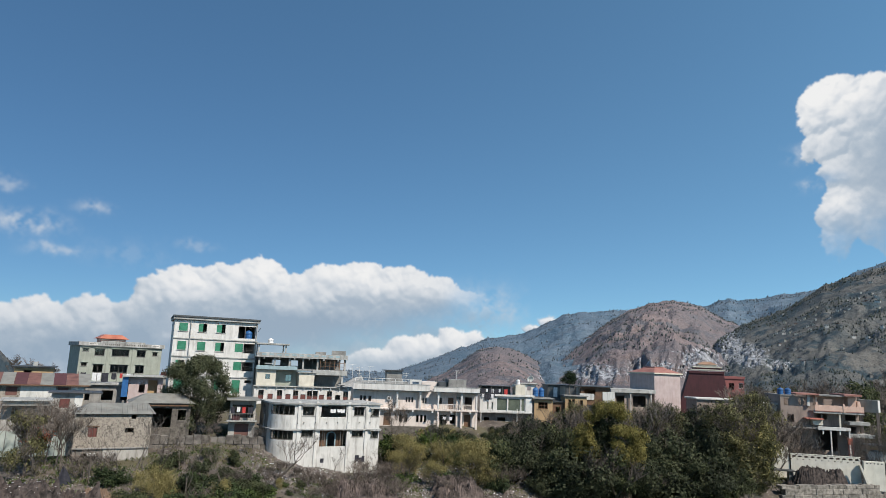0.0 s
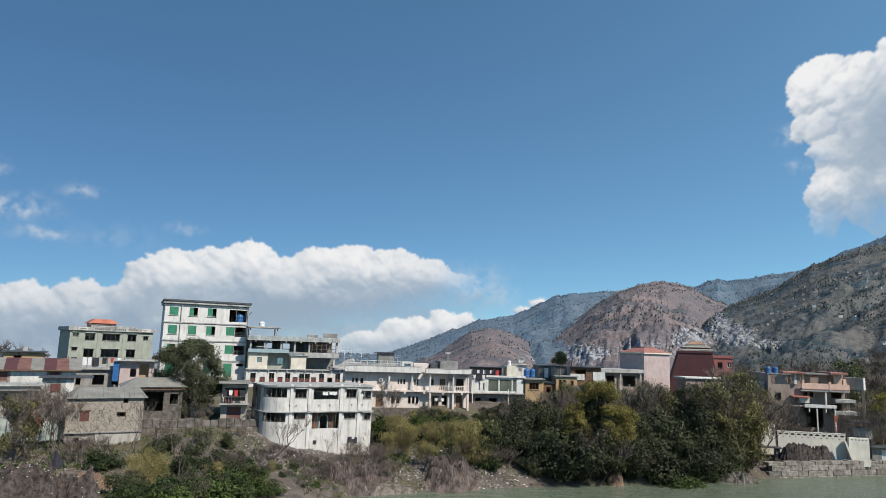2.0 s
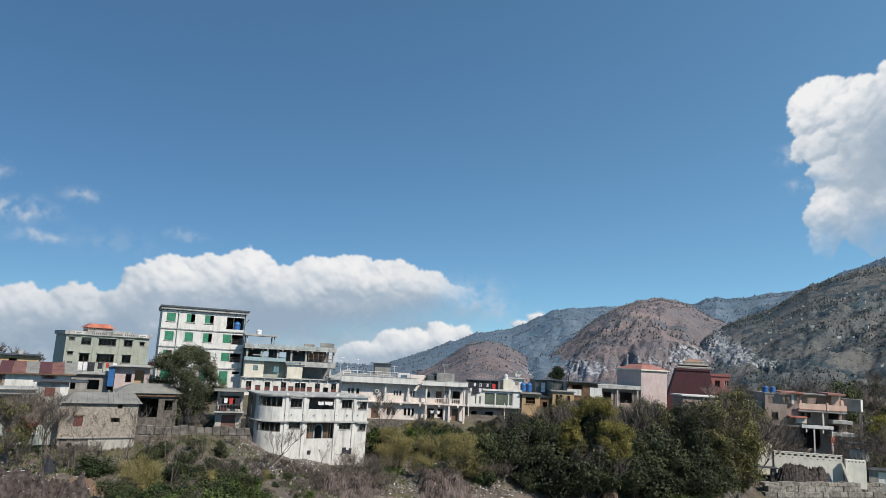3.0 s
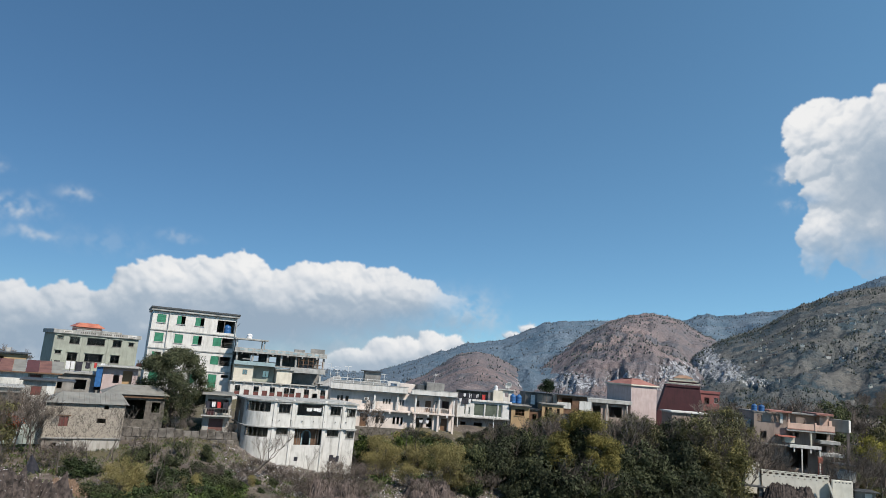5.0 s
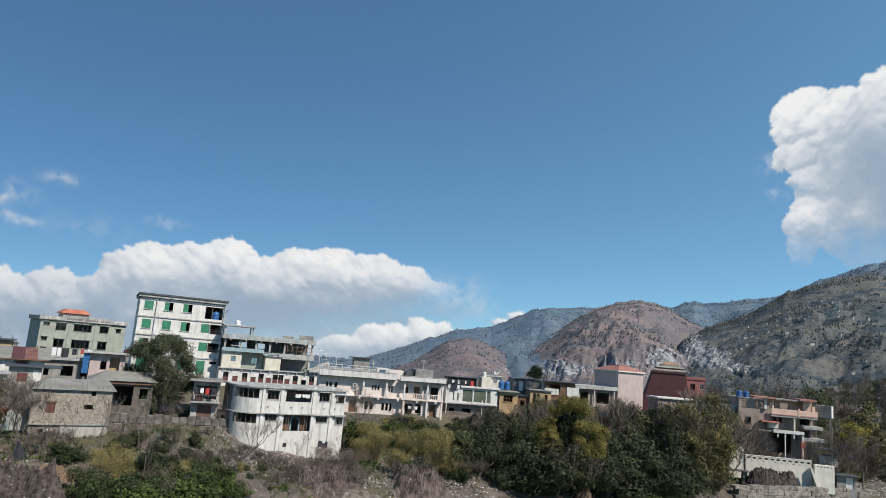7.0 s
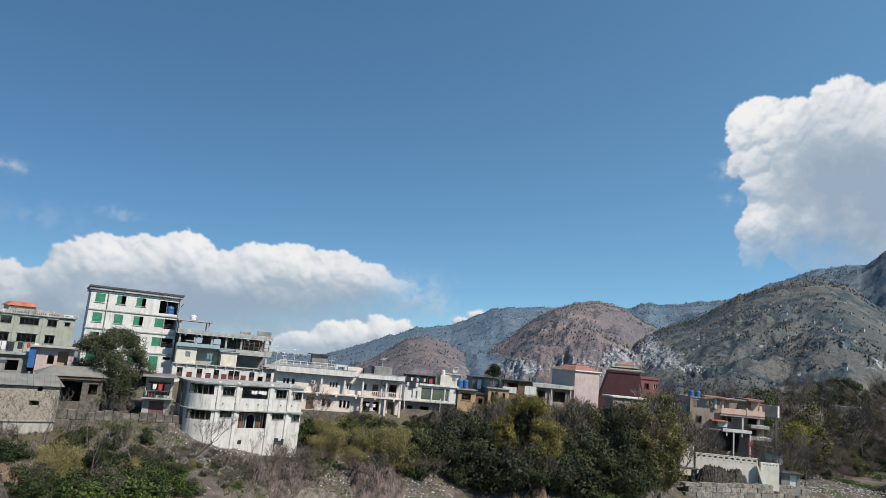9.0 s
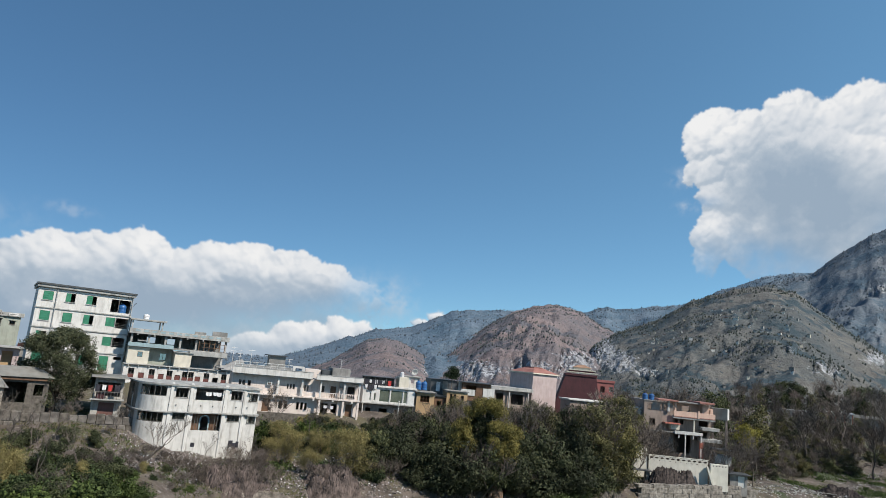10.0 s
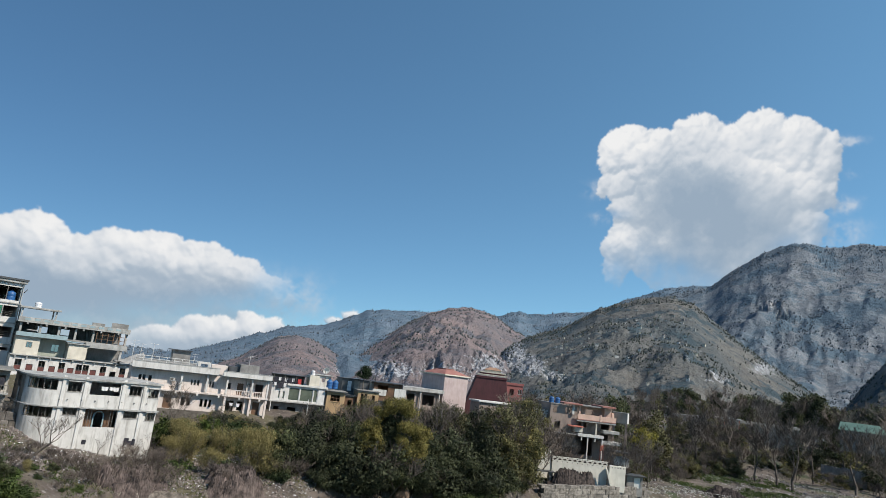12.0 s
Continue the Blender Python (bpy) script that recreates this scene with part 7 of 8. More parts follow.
YELLOW = [leaf_mesh("crown", M["yellow_leaf"], clumps(56, 16, 4.0, 1.2, 4.2, 0.9), 4500, 0.22, 56, fill=0.25)]
FAR = [leaf_mesh("crown", M["dark_leaf" if k else "olive"], clumps(60 + k, 22, 7.0, 3.0, 11.0, 1.6), 3800, 0.5, 60 + k, fill=0.25) for k in range(3)]
BARE = [limb_mesh("trunk", M["bark" if k % 2 else "twig"], 7.0, 0.75, 70 + k, 4, 0.11, 3) for k in range(4)]
THIN = [limb_mesh("trunk", M["bark"], 7.0, 0.62, 75 + k, 4, 0.10, 2, twig=0.016) for k in range(4)]
BIGBARE = [limb_mesh("trunk", M["twig" if k else "bark"], 12.0, 0.8, 80 + k, 4, 0.22, 3, twig=0.03) for k in range(3)]
BRUSH = [limb_mesh("trunk", M["twig"], 2.6, 0.8, 90 + k, 3, 0.03, 3, stems=7, twig=0.009) for k in range(3)]
STEM = [limb_mesh("trunk", M["bark"], 5.0, 0.7, 98 + k, 2, 0.09, 2) for k in range(2)]
FARSTEM = limb_mesh("trunk", M["bark"], 9.0, 0.6, 99, 2, 0.2, 2)
SEEDED = random.Random(4)


def tall(me):
    return max(v.co.z for v in me.vertices)


def sow(kind, rows):
    """Plants of one kind: (heading, distance, elevation of the top, slimness)."""
    table = {
        "shrub": ("shrub", "dense dark green shrub on the river bank", "shrub", "bank shrubs", BRUSH, SHRUB),
        "green": ("bush", "fresh green leafy bush on the bank", "bush", "bank bushes", None, GREEN),
        "olive": ("tree", "olive green tree on the river bank", "tree", "bank trees", BARE, OLIVE),
        "willow": ("willow_bush", "rounded olive-yellow willow bush on rubble", "bush", "willow bushes", STEM, WILLOW),
        "yellow": ("yellow_bush", "small yellow-green tree beside the houses", "tree", "yellow trees", STEM, YELLOW),
        "far": ("far_tree", "tall dark tree beyond the river houses", "tree", "background trees", [FARSTEM], FAR),
        "bare": ("bare_tree", "leafless grey-brown tree with fine twigs", "tree", "bare trees", BARE, None),
        "thin": ("bare_tree", "slender leafless tree with dark crooked limbs", "tree", "bare trees", THIN, None),
        "bigbare": ("bare_tree", "tall leafless tree behind the houses", "tree", "bare trees", BIGBARE, None),
        "brush": ("brushwood", "tangle of dry brown brushwood", "shrub", "dry brush", BRUSH, None),
    }
    name, label, cat, group, trunks, crowns = table[kind]
    for k, (az, d, el, q) in enumerate(rows):
        x, y = at_polar(az, d)
        trunk, crown = trunks[k % len(trunks)] if trunks else None, crowns[k % len(crowns)] if crowns else None
        top = EYE + d * math.tan(radians(el)) - ground_z(x, y)
        s = max(0.25, top / tall(crown or trunk) / q)
        plant(name, label, cat, group, trunk, [crown] if crown else [], x, y, SEEDED.uniform(0, 360), s, squash=q)


def top_line(az):
    """How high the thicket on the bank reaches, as an elevation."""
    return float(np.interp(-az, [4.5, 5, 6.5, 8, 9.5, 10.5, 12, 15, 16, 17, 19, 20.5, 22, 23.5, 25, 26.5, 27.5], [-5.8, -5.2, -4.1, -3.2, -3.1, -2.7, -2.3, -2.2, -2.5, -2.0, -1.5, -1.7, -1.7, -1.6, -1.2, -2.4, -4.2]))


rows = {"shrub": [], "olive": [], "bare": [], "thin": [], "brush": [], "green": []}
for k in range(104):
    az = -4.8 - 20.8 * (k + SEEDED.random()) / 104
    edge = float(np.interp(-az, [4, 12, 17, 25, 28], [79.5, 84, 88.5, 97, 101]))
    depth = SEEDED.random()
    d = edge + 0.8 + 15 * depth
    reach = top_line(az)
    el = reach + SEEDED.uniform(-0.9, 0.0) if depth > 0.6 else reach + (0.6 - depth) * -7.5 + SEEDED.uniform(-1.4, -0.4)
    kind = SEEDED.choices(("shrub", "olive", "bare", "thin", "brush", "green"), (2.4, 0.9, 2.6, 3.4, 0.8, 0.2) if depth < 0.6 else (0.5, 0.8, 3.6, 4.8, 0.2, 0.0))[0]
    if -16.6 < az < -11.2 and depth < 0.5:
        continue
    if az > -11.2 and depth < 0.55 and kind != "thin":  # open rubble and a shaded hollow
        continue
    rows[kind].append((az, d, max(el, -9.2), SEEDED.uniform(0.9, 1.35)))
for k in range(52):
    az = -4.6 - 21.0 * (k + SEEDED.random()) / 52
    kind = SEEDED.choices(("shrub", "olive", "bare", "thin"), (1.2, 1.2, 3.2, 4.2))[0]
    low = SEEDED.uniform(-2.2, -0.2)
    rows[kind].append((az, float(np.interp(-az, [3, 8, 12, 26], [96, 97, 98, 106])) + SEEDED.uniform(0, 6), top_line(az) + low, SEEDED.uniform(0.9, 1.2)))
for k in range(30):
    az = -11.0 - 14.6 * (k + SEEDED.random()) / 30
    kind = SEEDED.choices(("shrub", "brush", "green"), (6.5, 0.8, 0.5))[0]
    wet = float(np.interp(-az, [4.5, 11.6, 18.3, 24.5, 30.3], [78.2, 83.0, 88.6, 96.7, 106.2]))
    rows[kind].append((az, wet + SEEDED.uniform(0.8, 2.4), SEEDED.uniform(-8.0, -5.4) if az > -22 else SEEDED.uniform(-7.8, -6.6), SEEDED.uniform(0.8, 1.1)))
rows["shrub"] += [(-5.6, 84.5, -5.6, 1.1), (-6.6, 86, -5.0, 1.2), (-8.6, 92, -4.6, 1.1), (-10.4, 92, -4.4, 1.1), (-9.6, 94, -4.2, 1.2), (-18.4, 93, -4.2, 1.1), (-21.4, 95.5, -3.6, 1.2), (-22.4, 96.5, -4.6, 1.1)]
# dark shrubs put in to stand for the shade of the hollow
rows["shrub"] += [(-8.8, 84.5, -6.8, 1.0), (-9.8, 85, -6.0, 1.0), (-10.8, 85.5, -6.2, 1.0), (-10.3, 84, -7.8, 0.9), (-9.2, 83, -8.4, 0.9), (-11.2, 84.4, -7.6, 0.9), (-7.9, 88, -6.2, 1.1)]
rows["green"] += [(-18.8, 90.6, -8.8, 0.7), (-19.6, 91.4, -8.6, 0.7)]
rows["olive"] += [(-23.6, 99.5, -1.6, 1.0), (-24.5, 100.5, -2.1, 1.0), (-24.6, 98.5, -4.2, 0.9), (-23.2, 98.0, -3.8, 0.9)]
for kind, r in rows.items():
    sow(kind, r)
plant("red_bush", "rust-red leafed small tree by the yard", "tree", "", STEM[0], [leaf_mesh("crown", M["red_leaf"], clumps(66, 10, 2.6, 2.4, 4.0, 0.7), 2200, 0.2, 66, fill=0.2)], *at_polar(30.3, 78), sink=0.2)
sow("olive", [(30.9, 74, -4.2, 1.0), (-25.2, 112, -1.0, 1.3), (-26.0, 114, -1.2, 1.3), (-24.6, 115, -0.9, 1.2), (-24.9, 100, -2.3, 1.2)])
for az, d, el, w in ((-34.4, 122, -1.7, 2.0), (-35.1, 124, -2.1, 1.7), (-25.2, 101, -3.0, 1.3)):
    x, y = at_polar(az, d)
    g = ground_z(x, y)
    top = EYE + d * math.tan(radians(el)) - g
    plant("yellow_tree", "slender tree with a yellow-green crown", "tree", "yellow trees", limb_mesh("trunk", M["bark"], top * 0.9, 0.5, int(-az * 10), 2, 0.12, 2),
          [leaf_mesh("crown", M["lime_leaf"], [(bx, by, bz + top - w * 1.5, r0, r1, r2) for bx, by, bz, r0, r1, r2 in clumps(int(-az * 7), 9, w * 1.7, -w * 0.5, w * 0.8, w * 0.55)], 2600, 0.24, int(-az * 3), fill=0.2)], x, y)
sow("willow", [(-3.2, 82.5, -5.4, 1.0), (-3.9, 83.5, -6.0, 1.0), (1.7, 85, -6.0, 1.0), (-0.6, 87, -6.0, 1.0), (3.2, 84.5, -6.8, 1.0), (22.3, 65, -8.2, 1.1), (21.2, 66, -8.6, 1.0), (-0.2, 82, -7.6, 1.0), (2.6, 89, -5.4, 1.0), (17.4, 66, -9.4, 1.0), (12.6, 72, -9.4, 1.0)])
sow("shrub", [(23.6, 63, -10.0, 0.9), (20.0, 67, -9.0, 1.0), (18.2, 66, -9.3, 1.0), (15.6, 68, -9.2, 1.0), (13.9, 70, -9.6, 0.9), (17.0, 71, -8.4, 1.1), (19.0, 72, -8.0, 1.1), (15.0, 73, -8.6, 1.1), (22.8, 62, -11.0, 0.8), (19.2, 62, -10.6, 0.8), (11.0, 75, -9.5, 0.9), (20.6, 76, -7.2, 1.0), (18.2, 77, -7.0, 1.0), (16.2, 77.5, -7.2, 1.0), (21.6, 74, -7.6, 1.0)])
sow("thin", [(23.0, 68, -5.0, 1.2), (21.4, 67, -5.4, 1.2), (19.8, 66, -6.4, 1.1), (26.6, 70, -4.8, 1.2), (24.9, 70, -4.7, 1.2), (24.0, 69.5, -4.4, 1.2), (30.6, 64, -6.4, 1.1), (32.2, 66, -6.0, 1.1), (28.3, 72, -4.6, 1.1), (16.8, 70, -6.8, 1.1), (14.0, 73, -7.0, 1.1), (20.4, 75, -4.6, 1.2), (18.9, 76, -5.0, 1.1), (-0.9, 88, -3.6, 1.4), (5.0, 84, -6.8, 1.0), (8.4, 83, -7.0, 1.0), (2.0, 83, -6.6, 1.0)])
sow("brush", [(18.4, 64, -9.8, 1.0), (16.0, 70, -8.6, 1.0), (13.2, 73, -8.8, 1.0), (5.6, 76.2, -9.2, 0.8), (7.2, 76.4, -9.3, 0.8), (-1.2, 79.0, -9.0, 0.8), (8.8, 77, -9.4, 0.8), (3.6, 79, -9.0, 0.8)])
sow("green", [(20.6, 64, -10.4, 0.9), (18.6, 65, -10.2, 1.0), (16.6, 66, -10.0, 1.0), (14.4, 70, -10.0, 0.9), (19.6, 69, -8.8, 1.1), (12.2, 74, -9.6, 1.0), (18.0, 62, -11.2, 0.8),
               (20.4, 61, -11.6, 0.8), (15.6, 65, -11.2, 0.8), (2.4, 80.5, -8.6, 0.9), (-1.4, 81.5, -8.4, 0.9), (-5.4, 81.5, -8.8, 0.9), (-20.6, 89.6, -8.8, 0.7), (-22.0, 92, -8.6, 0.7), (30.0, 64, -9.2, 0.7), (31.8, 65, -9.2, 0.7), (25.0, 70, -8.3, 0.7),
               (-1.8, 94, -5.2, 0.9), (0.6, 93, -5.2, 1.0), (3.4, 92, -5.4, 1.0), (3.0, 92, -5.6, 1.0)])
sow("bare", [(28.6, 74, -4.2, 1.2), (27.9, 75, -4.6, 1.2), (18.4, 80, -5.0, 1.1), (14.8, 82, -5.2, 1.1), (3.6, 91, -2.6, 1.4), (30.2, 74, -3.6, 1.1), (29.6, 76, -3.4, 1.1), (29.0, 75, -4.2, 1.1), (-28.0, 114, -3.4, 1.2), (-28.8, 115, -3.7, 1.2), (-27.4, 114, -2.8, 1.2), (-31.8, 117, -3.4, 1.2), (-33.4, 116, -3.2, 1.2), (-34.0, 118, -2.4, 1.2), (-28.4, 116, -2.6, 1.4), (0.2, 91, -4.6, 1.2)])
sow("brush", [(9.4, 79, -8.8, 1.0), (7.6, 79.5, -8.8, 0.9), (11.0, 79, -8.4, 0.9), (5.8, 80, -8.6, 1.0), (12.4, 80, -8.0, 1.0), (6.2, 83.0, -7.7, 1.0), (3.4, 83.4, -7.8, 1.0), (-0.8, 79.8, -8.6, 0.8), (-2.4, 80.2, -8.6, 0.8), (3.0, 77.5, -9.2, 0.8), (10.4, 76.5, -9.0, 0.8), (-4.2, 84, -7.2, 1.0), (-6.4, 83.4, -7.6, 1.0),
              (26.6, 72, -7.0, 0.8), (-29.0, 114.5, -4.6, 1.2), (-28.2, 114.5, -4.4, 1.2), (-31.4, 115, -4.8, 1.2), (4.4, 82, -8.0, 0.9), (13.8, 77, -8.4, 0.9)])
def over(az, d, h):
    """The elevation of a point h above the ground."""
    return math.degrees(math.atan2(ground_z(*at_polar(az, d)) + h - EYE, d))


right = [(-33.5 - 19 * (k + SEEDED.random()) / 90, SEEDED.random()) for k in range(90)]
foot = [(az, float(np.interp(-az, [33, 40, 46, 52], [121, 160, 190, 205])) + 45 * f) for az, f in right]
for kind, part_of, tallest in (("brush", foot[0::3], 2.6), ("shrub", foot[1::3], 2.4), ("thin", foot[2::6], 6.0), ("olive", foot[5::6], 4.0)):
    sow(kind, [(az, d, over(az, d, SEEDED.uniform(0.45, 1.0) * tallest), SEEDED.uniform(0.8, 1.1)) for az, d in part_of])
far, big = [], []
for k in range(52):
    az = -24.8 - 28.5 * (k + SEEDED.random()) / 52
    d = SEEDED.uniform(140, 190) if az > -36 else SEEDED.uniform(200, 290)
    el = float(np.interp(-az, [24, 28, 31, 34, 37, 41, 44, 47, 50, 54], [-0.2, 0.0, 0.2, 0.6, 0.5, 1.3, 1.9, 2.0, 2.0, 2.0])) + SEEDED.uniform(-1.0, 0.1)
    leafy = SEEDED.random() < 0.42
    (far if leafy else big).append((az, max(d, 262) if leafy and az < -36 else d, el, SEEDED.uniform(0.85, 1.2)))
for k in range(14):
    far.append((-33 - 20 * (k + SEEDED.random()) / 14, SEEDED.uniform(190, 222), SEEDED.uniform(-2.3, -1.2), SEEDED.uniform(0.7, 0.9)))
    big.append((-33.5 - 20 * (k + SEEDED.random()) / 14, SEEDED.uniform(165, 215), SEEDED.uniform(-0.8, 0.9), SEEDED.uniform(0.9, 1.2)))
for k in range(44):
    far.append((-34 - 19 * (k + SEEDED.random()) / 44, SEEDED.uniform(252, 300), SEEDED.uniform(-0.2, 1.5), SEEDED.uniform(0.85, 1.2)))
    if k % 3 == 0:
        big.append((-34 - 19 * (k + SEEDED.random()) / 44, SEEDED.uniform(245, 270), SEEDED.uniform(0.6, 2.0), SEEDED.uniform(0.9, 1.2)))
sow("far", far)
slope = [(-32.6 - 9.5 * (k + SEEDED.random()) / 190, SEEDED.random()) for k in range(190)]
slope = [(az, float(np.interp(-az, [32, 36, 42], [121, 138, 172])) + float(np.interp(-az, [32, 36, 42], [22, 60, 48])) * f) for az, f in slope]
slope += [(-41.5 - 11 * (k + SEEDED.random()) / 44, 186 + 34 * SEEDED.random()) for k in range(120)]
for kind, part_of, tallest in (("shrub", slope[0::5], 3.6), ("brush", slope[1::5], 4.2), ("thin", slope[2::5], 8.0), ("olive", slope[3::5], 5.5), ("bare", slope[4::5], 7.0)):
    sow(kind, [(az, d, over(az, d, SEEDED.uniform(0.5, 1.0) * tallest), SEEDED.uniform(0.8, 1.1)) for az, d in part_of])
below = [(3.0 - 9.0 * (k + SEEDED.random()) / 34, 88 + 9 * SEEDED.random()) for k in range(34)]
for kind, part_of, tallest in (("shrub", below[0::4], 2.6), ("green", below[1::4], 2.2), ("olive", below[2::4], 3.4), ("willow", below[3::4], 3.0)):
    sow(kind, [(az, d, min(over(az, d, SEEDED.uniform(0.5, 1.0) * tallest), -4.9), SEEDED.uniform(0.8, 1.1)) for az, d in part_of])
sow("brush", [(11.2, 72, -10.2, 0.9), (9.6, 73, -10.0, 0.9), (8.4, 74, -9.9, 0.9), (10.4, 70.5, -10.8, 0.9), (12.4, 69, -10.8, 0.9)])
sow("green", [(22.4, 61.5, -10.6, 0.9), (21.2, 63, -9.9, 0.9), (20.2, 61, -10.9, 0.9), (19.2, 63.5, -9.9, 0.9), (18.2, 61.8, -10.6, 0.9), (17.2, 64, -9.8, 0.9), (16.2, 66, -9.7, 0.9), (15.2, 64.5, -10.5, 0.9), (14.4, 67, -10.0, 0.9), (13.4, 70, -9.8, 0.9), (12.6, 67, -10.8, 0.9), (16.8, 61.8, -11.2, 0.9), (15.0, 71, -9.0, 0.9), (17.6, 68, -9.0, 0.9), (11.8, 71, -10.7, 0.9), (10.0, 70.5, -11.2, 0.9), (9.0, 71.6, -11.0, 0.9), (13.0, 68, -11.0, 0.9)])
sow("shrub", [(-4.4, 97, -5.3, 1.0), (-5.2, 99, -5.0, 1.0), (-6.0, 100, -4.6, 1.0), (-6.9, 100, -4.3, 1.0), (-4.8, 102, -4.8, 1.0)])
sow("thin", [(-28.4, 115, -4.4, 1.1), (-29.4, 116, -4.2, 1.1), (-32.4, 117, -4.0, 1.1), (-33.2, 118, -3.4, 1.1)])
sow("brush", [(-28.6, 114.5, -5.0, 1.0), (-29.6, 115.5, -4.9, 1.0), (-32.4, 116.5, -4.9, 1.0)])
sow("bare", [(32.8, 78, -3.4, 1.1), (31.4, 79, -3.2, 1.1), (30.0, 80, -3.3, 1.1), (28.8, 78, -3.6, 1.1), (27.8, 80, -3.8, 1.1), (33.4, 74, -4.4, 1.1)])
sow("bigbare", big + [(31.2, 125, -0.6, 1.0), (29.9, 128, -0.9, 1.0), (30.6, 122, -1.0, 1.0), (32.4, 130, -0.4, 1.0), (-27.0, 128, -0.3, 1.1), (-28.4, 130, -0.2, 1.1), (-31.0, 132, 0.2, 1.1), (-25.4, 125, -0.6, 1.1), (-24.4, 128, -0.4, 1.1)])
# the leaning dead tree before the white house
dead = new("dead_tree", limb_mesh("dead_tree", M["bark"], 7.5, 0.75, 111, 3, 0.17, 3, lean=(0.8, -0.1), twig=0.02))
dead.location = (*at_polar(12.9, 77), ground_z(*at_polar(12.9, 77)))
tagged(dead, "leaning leafless tree with spreading grey branches", "tree", "bare trees")
# round-crowned pine on a tall bare stem among the roofs
x, y = at_polar(-11.1, 113)
pine = new("pine_tree")
pine.matrix_world = pose(x, y, ground_z(x, y) - 0.2)
tagged(pine, "slim pine with a round dark crown above roofs", "tree")
bm = bmesh.new()
hgt = 15.2 - ground_z(x, y)
add_tube(bm, (0, 0, 0), (0.1, 0, hgt * 0.6), 0.16, 0.12, 8, False)
add_tube(bm, (0.1, 0, hgt * 0.6), (0.05, 0, hgt), 0.12, 0.05, 8, False)
part("trunk", bm, M["bark"], pine)
new("crown", leaf_mesh("crown", M["pine"], [(0.1, 0, hgt + 0.1, 1.1, 1.0, 0.8), (0.5, 0, hgt - 0.5, 1.0, 0.9, 0.7), (-0.9, 0, hgt - 0.7, 0.55, 0.5, 0.5), (0.1, 0, hgt - 1.0, 1.0, 0.9, 0.5)], 3200, 0.2, 77, fill=0.2)).parent = pine
# a dark cypress behind the terrace house
x, y = at_polar(-29.5, 150)
cyp = new("cypress_tree")
cyp.matrix_world = pose(x, y, ground_z(x, y))
tagged(cyp, "slender dark cypress behind the terrace house", "tree")
new("crown", leaf_mesh("crown", M["pine"], [(0, 0, 1.5 + k * 0.9, 0.75 - 0.06 * k, 0.75 - 0.06 * k, 0.9) for k in range(8)], 2600, 0.3, 78, fill=0.3)).parent = cyp
bm = bmesh.new()
add_tube(bm, (0, 0, -0.3), (0, 0, 2.0), 0.15, 0.1, 7, False)
part("trunk", bm, M["bark"], cyp)


# ---- loose stuff on the bank ----
def scatter(name, label, category, material, count, place, size, seed, flat=0.6):
    """Stones or bits of rubbish, each an uneven little solid, joined as one sheet of stuff."""
    rng = random.Random(seed)
    verts, faces = [], []
    while count:
        x, y = place(rng)
        if float(shore(x)) + 0.3 > y:
            continue
        count -= 1
        z = ground_z(x, y)
        s = size * rng.uniform(0.4, 1.6)
        t = rng.uniform(0, math.pi)
        k = len(verts)
        for dx, dy, dz in ((1, 0, 0.1), (0.2, 1, 0.0), (-1, 0.1, 0.1), (0, -1, 0.05), (0.15, 0.1, 1.0), (0.1, 0, -0.6)):
            dx, dy = dx * math.cos(t) - dy * math.sin(t), dx * math.sin(t) + dy * math.cos(t)
            verts.append((x + s * dx * rng.uniform(0.6, 1.2), y + s * dy * rng.uniform(0.6, 1.2), z + s * flat * dz * rng.uniform(0.7, 1.2)))
        for a, b in ((0, 1), (1, 2), (2, 3), (3, 0)):
            faces += [(k + a, k + b, k + 4), (k + b, k + a, k + 5)]
    tagged(new(name, raw_mesh(name, verts, faces, material)), label, category, kind="stuff")


def around(az0, az1, d0, d1):
    def f(rng):
        return at_polar(rng.uniform(az0, az1), rng.uniform(d0, d1))
    return f


PALE_STONE = surface("pinkish_rubble", (0.085, 0.068, 0.062), (0.27, 0.225, 0.205), 1.2, 0.95, 0.6, 8)
scatter("bank_stones", "grey stones along the river bank", "stones", M["stone"], 2600, around(-5, 34, 58, 92), 0.11, 1, 0.9)
scatter("bank_stones", "pale gravel bar along the river", "stones", M["slab"], 7000, around(-52, -28, 100, 180), 0.17, 2, 0.5)
scatter("bank_stones", "grey stones over the gravel bar", "stones", M["stone"], 3600, around(-52, -26, 92, 190), 0.24, 7)
scatter("rubble", "pale broken rubble on the far slope", "rubbish", PALE_STONE, 700, around(-43.5, -37, 160, 186), 0.34, 8)
scatter("litter", "white litter and rubble on the bank", "rubbish", M["cloth_white"], 1500, around(-2, 15, 74, 87), 0.09, 3, 0.5)
scatter("litter", "white litter spilled between the bushes", "rubbish", M["cloth_white"], 900, around(-9, 1, 78, 92), 0.11, 31, 0.5)
scatter("litter", "white litter and rubble on the bank", "rubbish", M["cloth_white"], 420, around(22, 34, 56, 74), 0.09, 4, 0.5)
scatter("litter", "grey rubble below the houses", "rubbish", M["stone"], 2600, around(-9, 16, 74, 92), 0.15, 5, 0.8)
scatter("rubble", "pinkish broken stone below the white house", "rubbish", PALE_STONE, 2600, around(-8, 15, 74, 90), 0.20, 51, 0.7)
scatter("rubble", "pinkish broken stone in the yard", "rubbish", PALE_STONE, 1100, around(22, 34, 60, 78), 0.16, 61, 0.7)
scatter("rubble", "pale rubble in the left yard", "rubbish", M["stone"], 700, around(24, 34, 60, 78), 0.10, 6, 0.9)


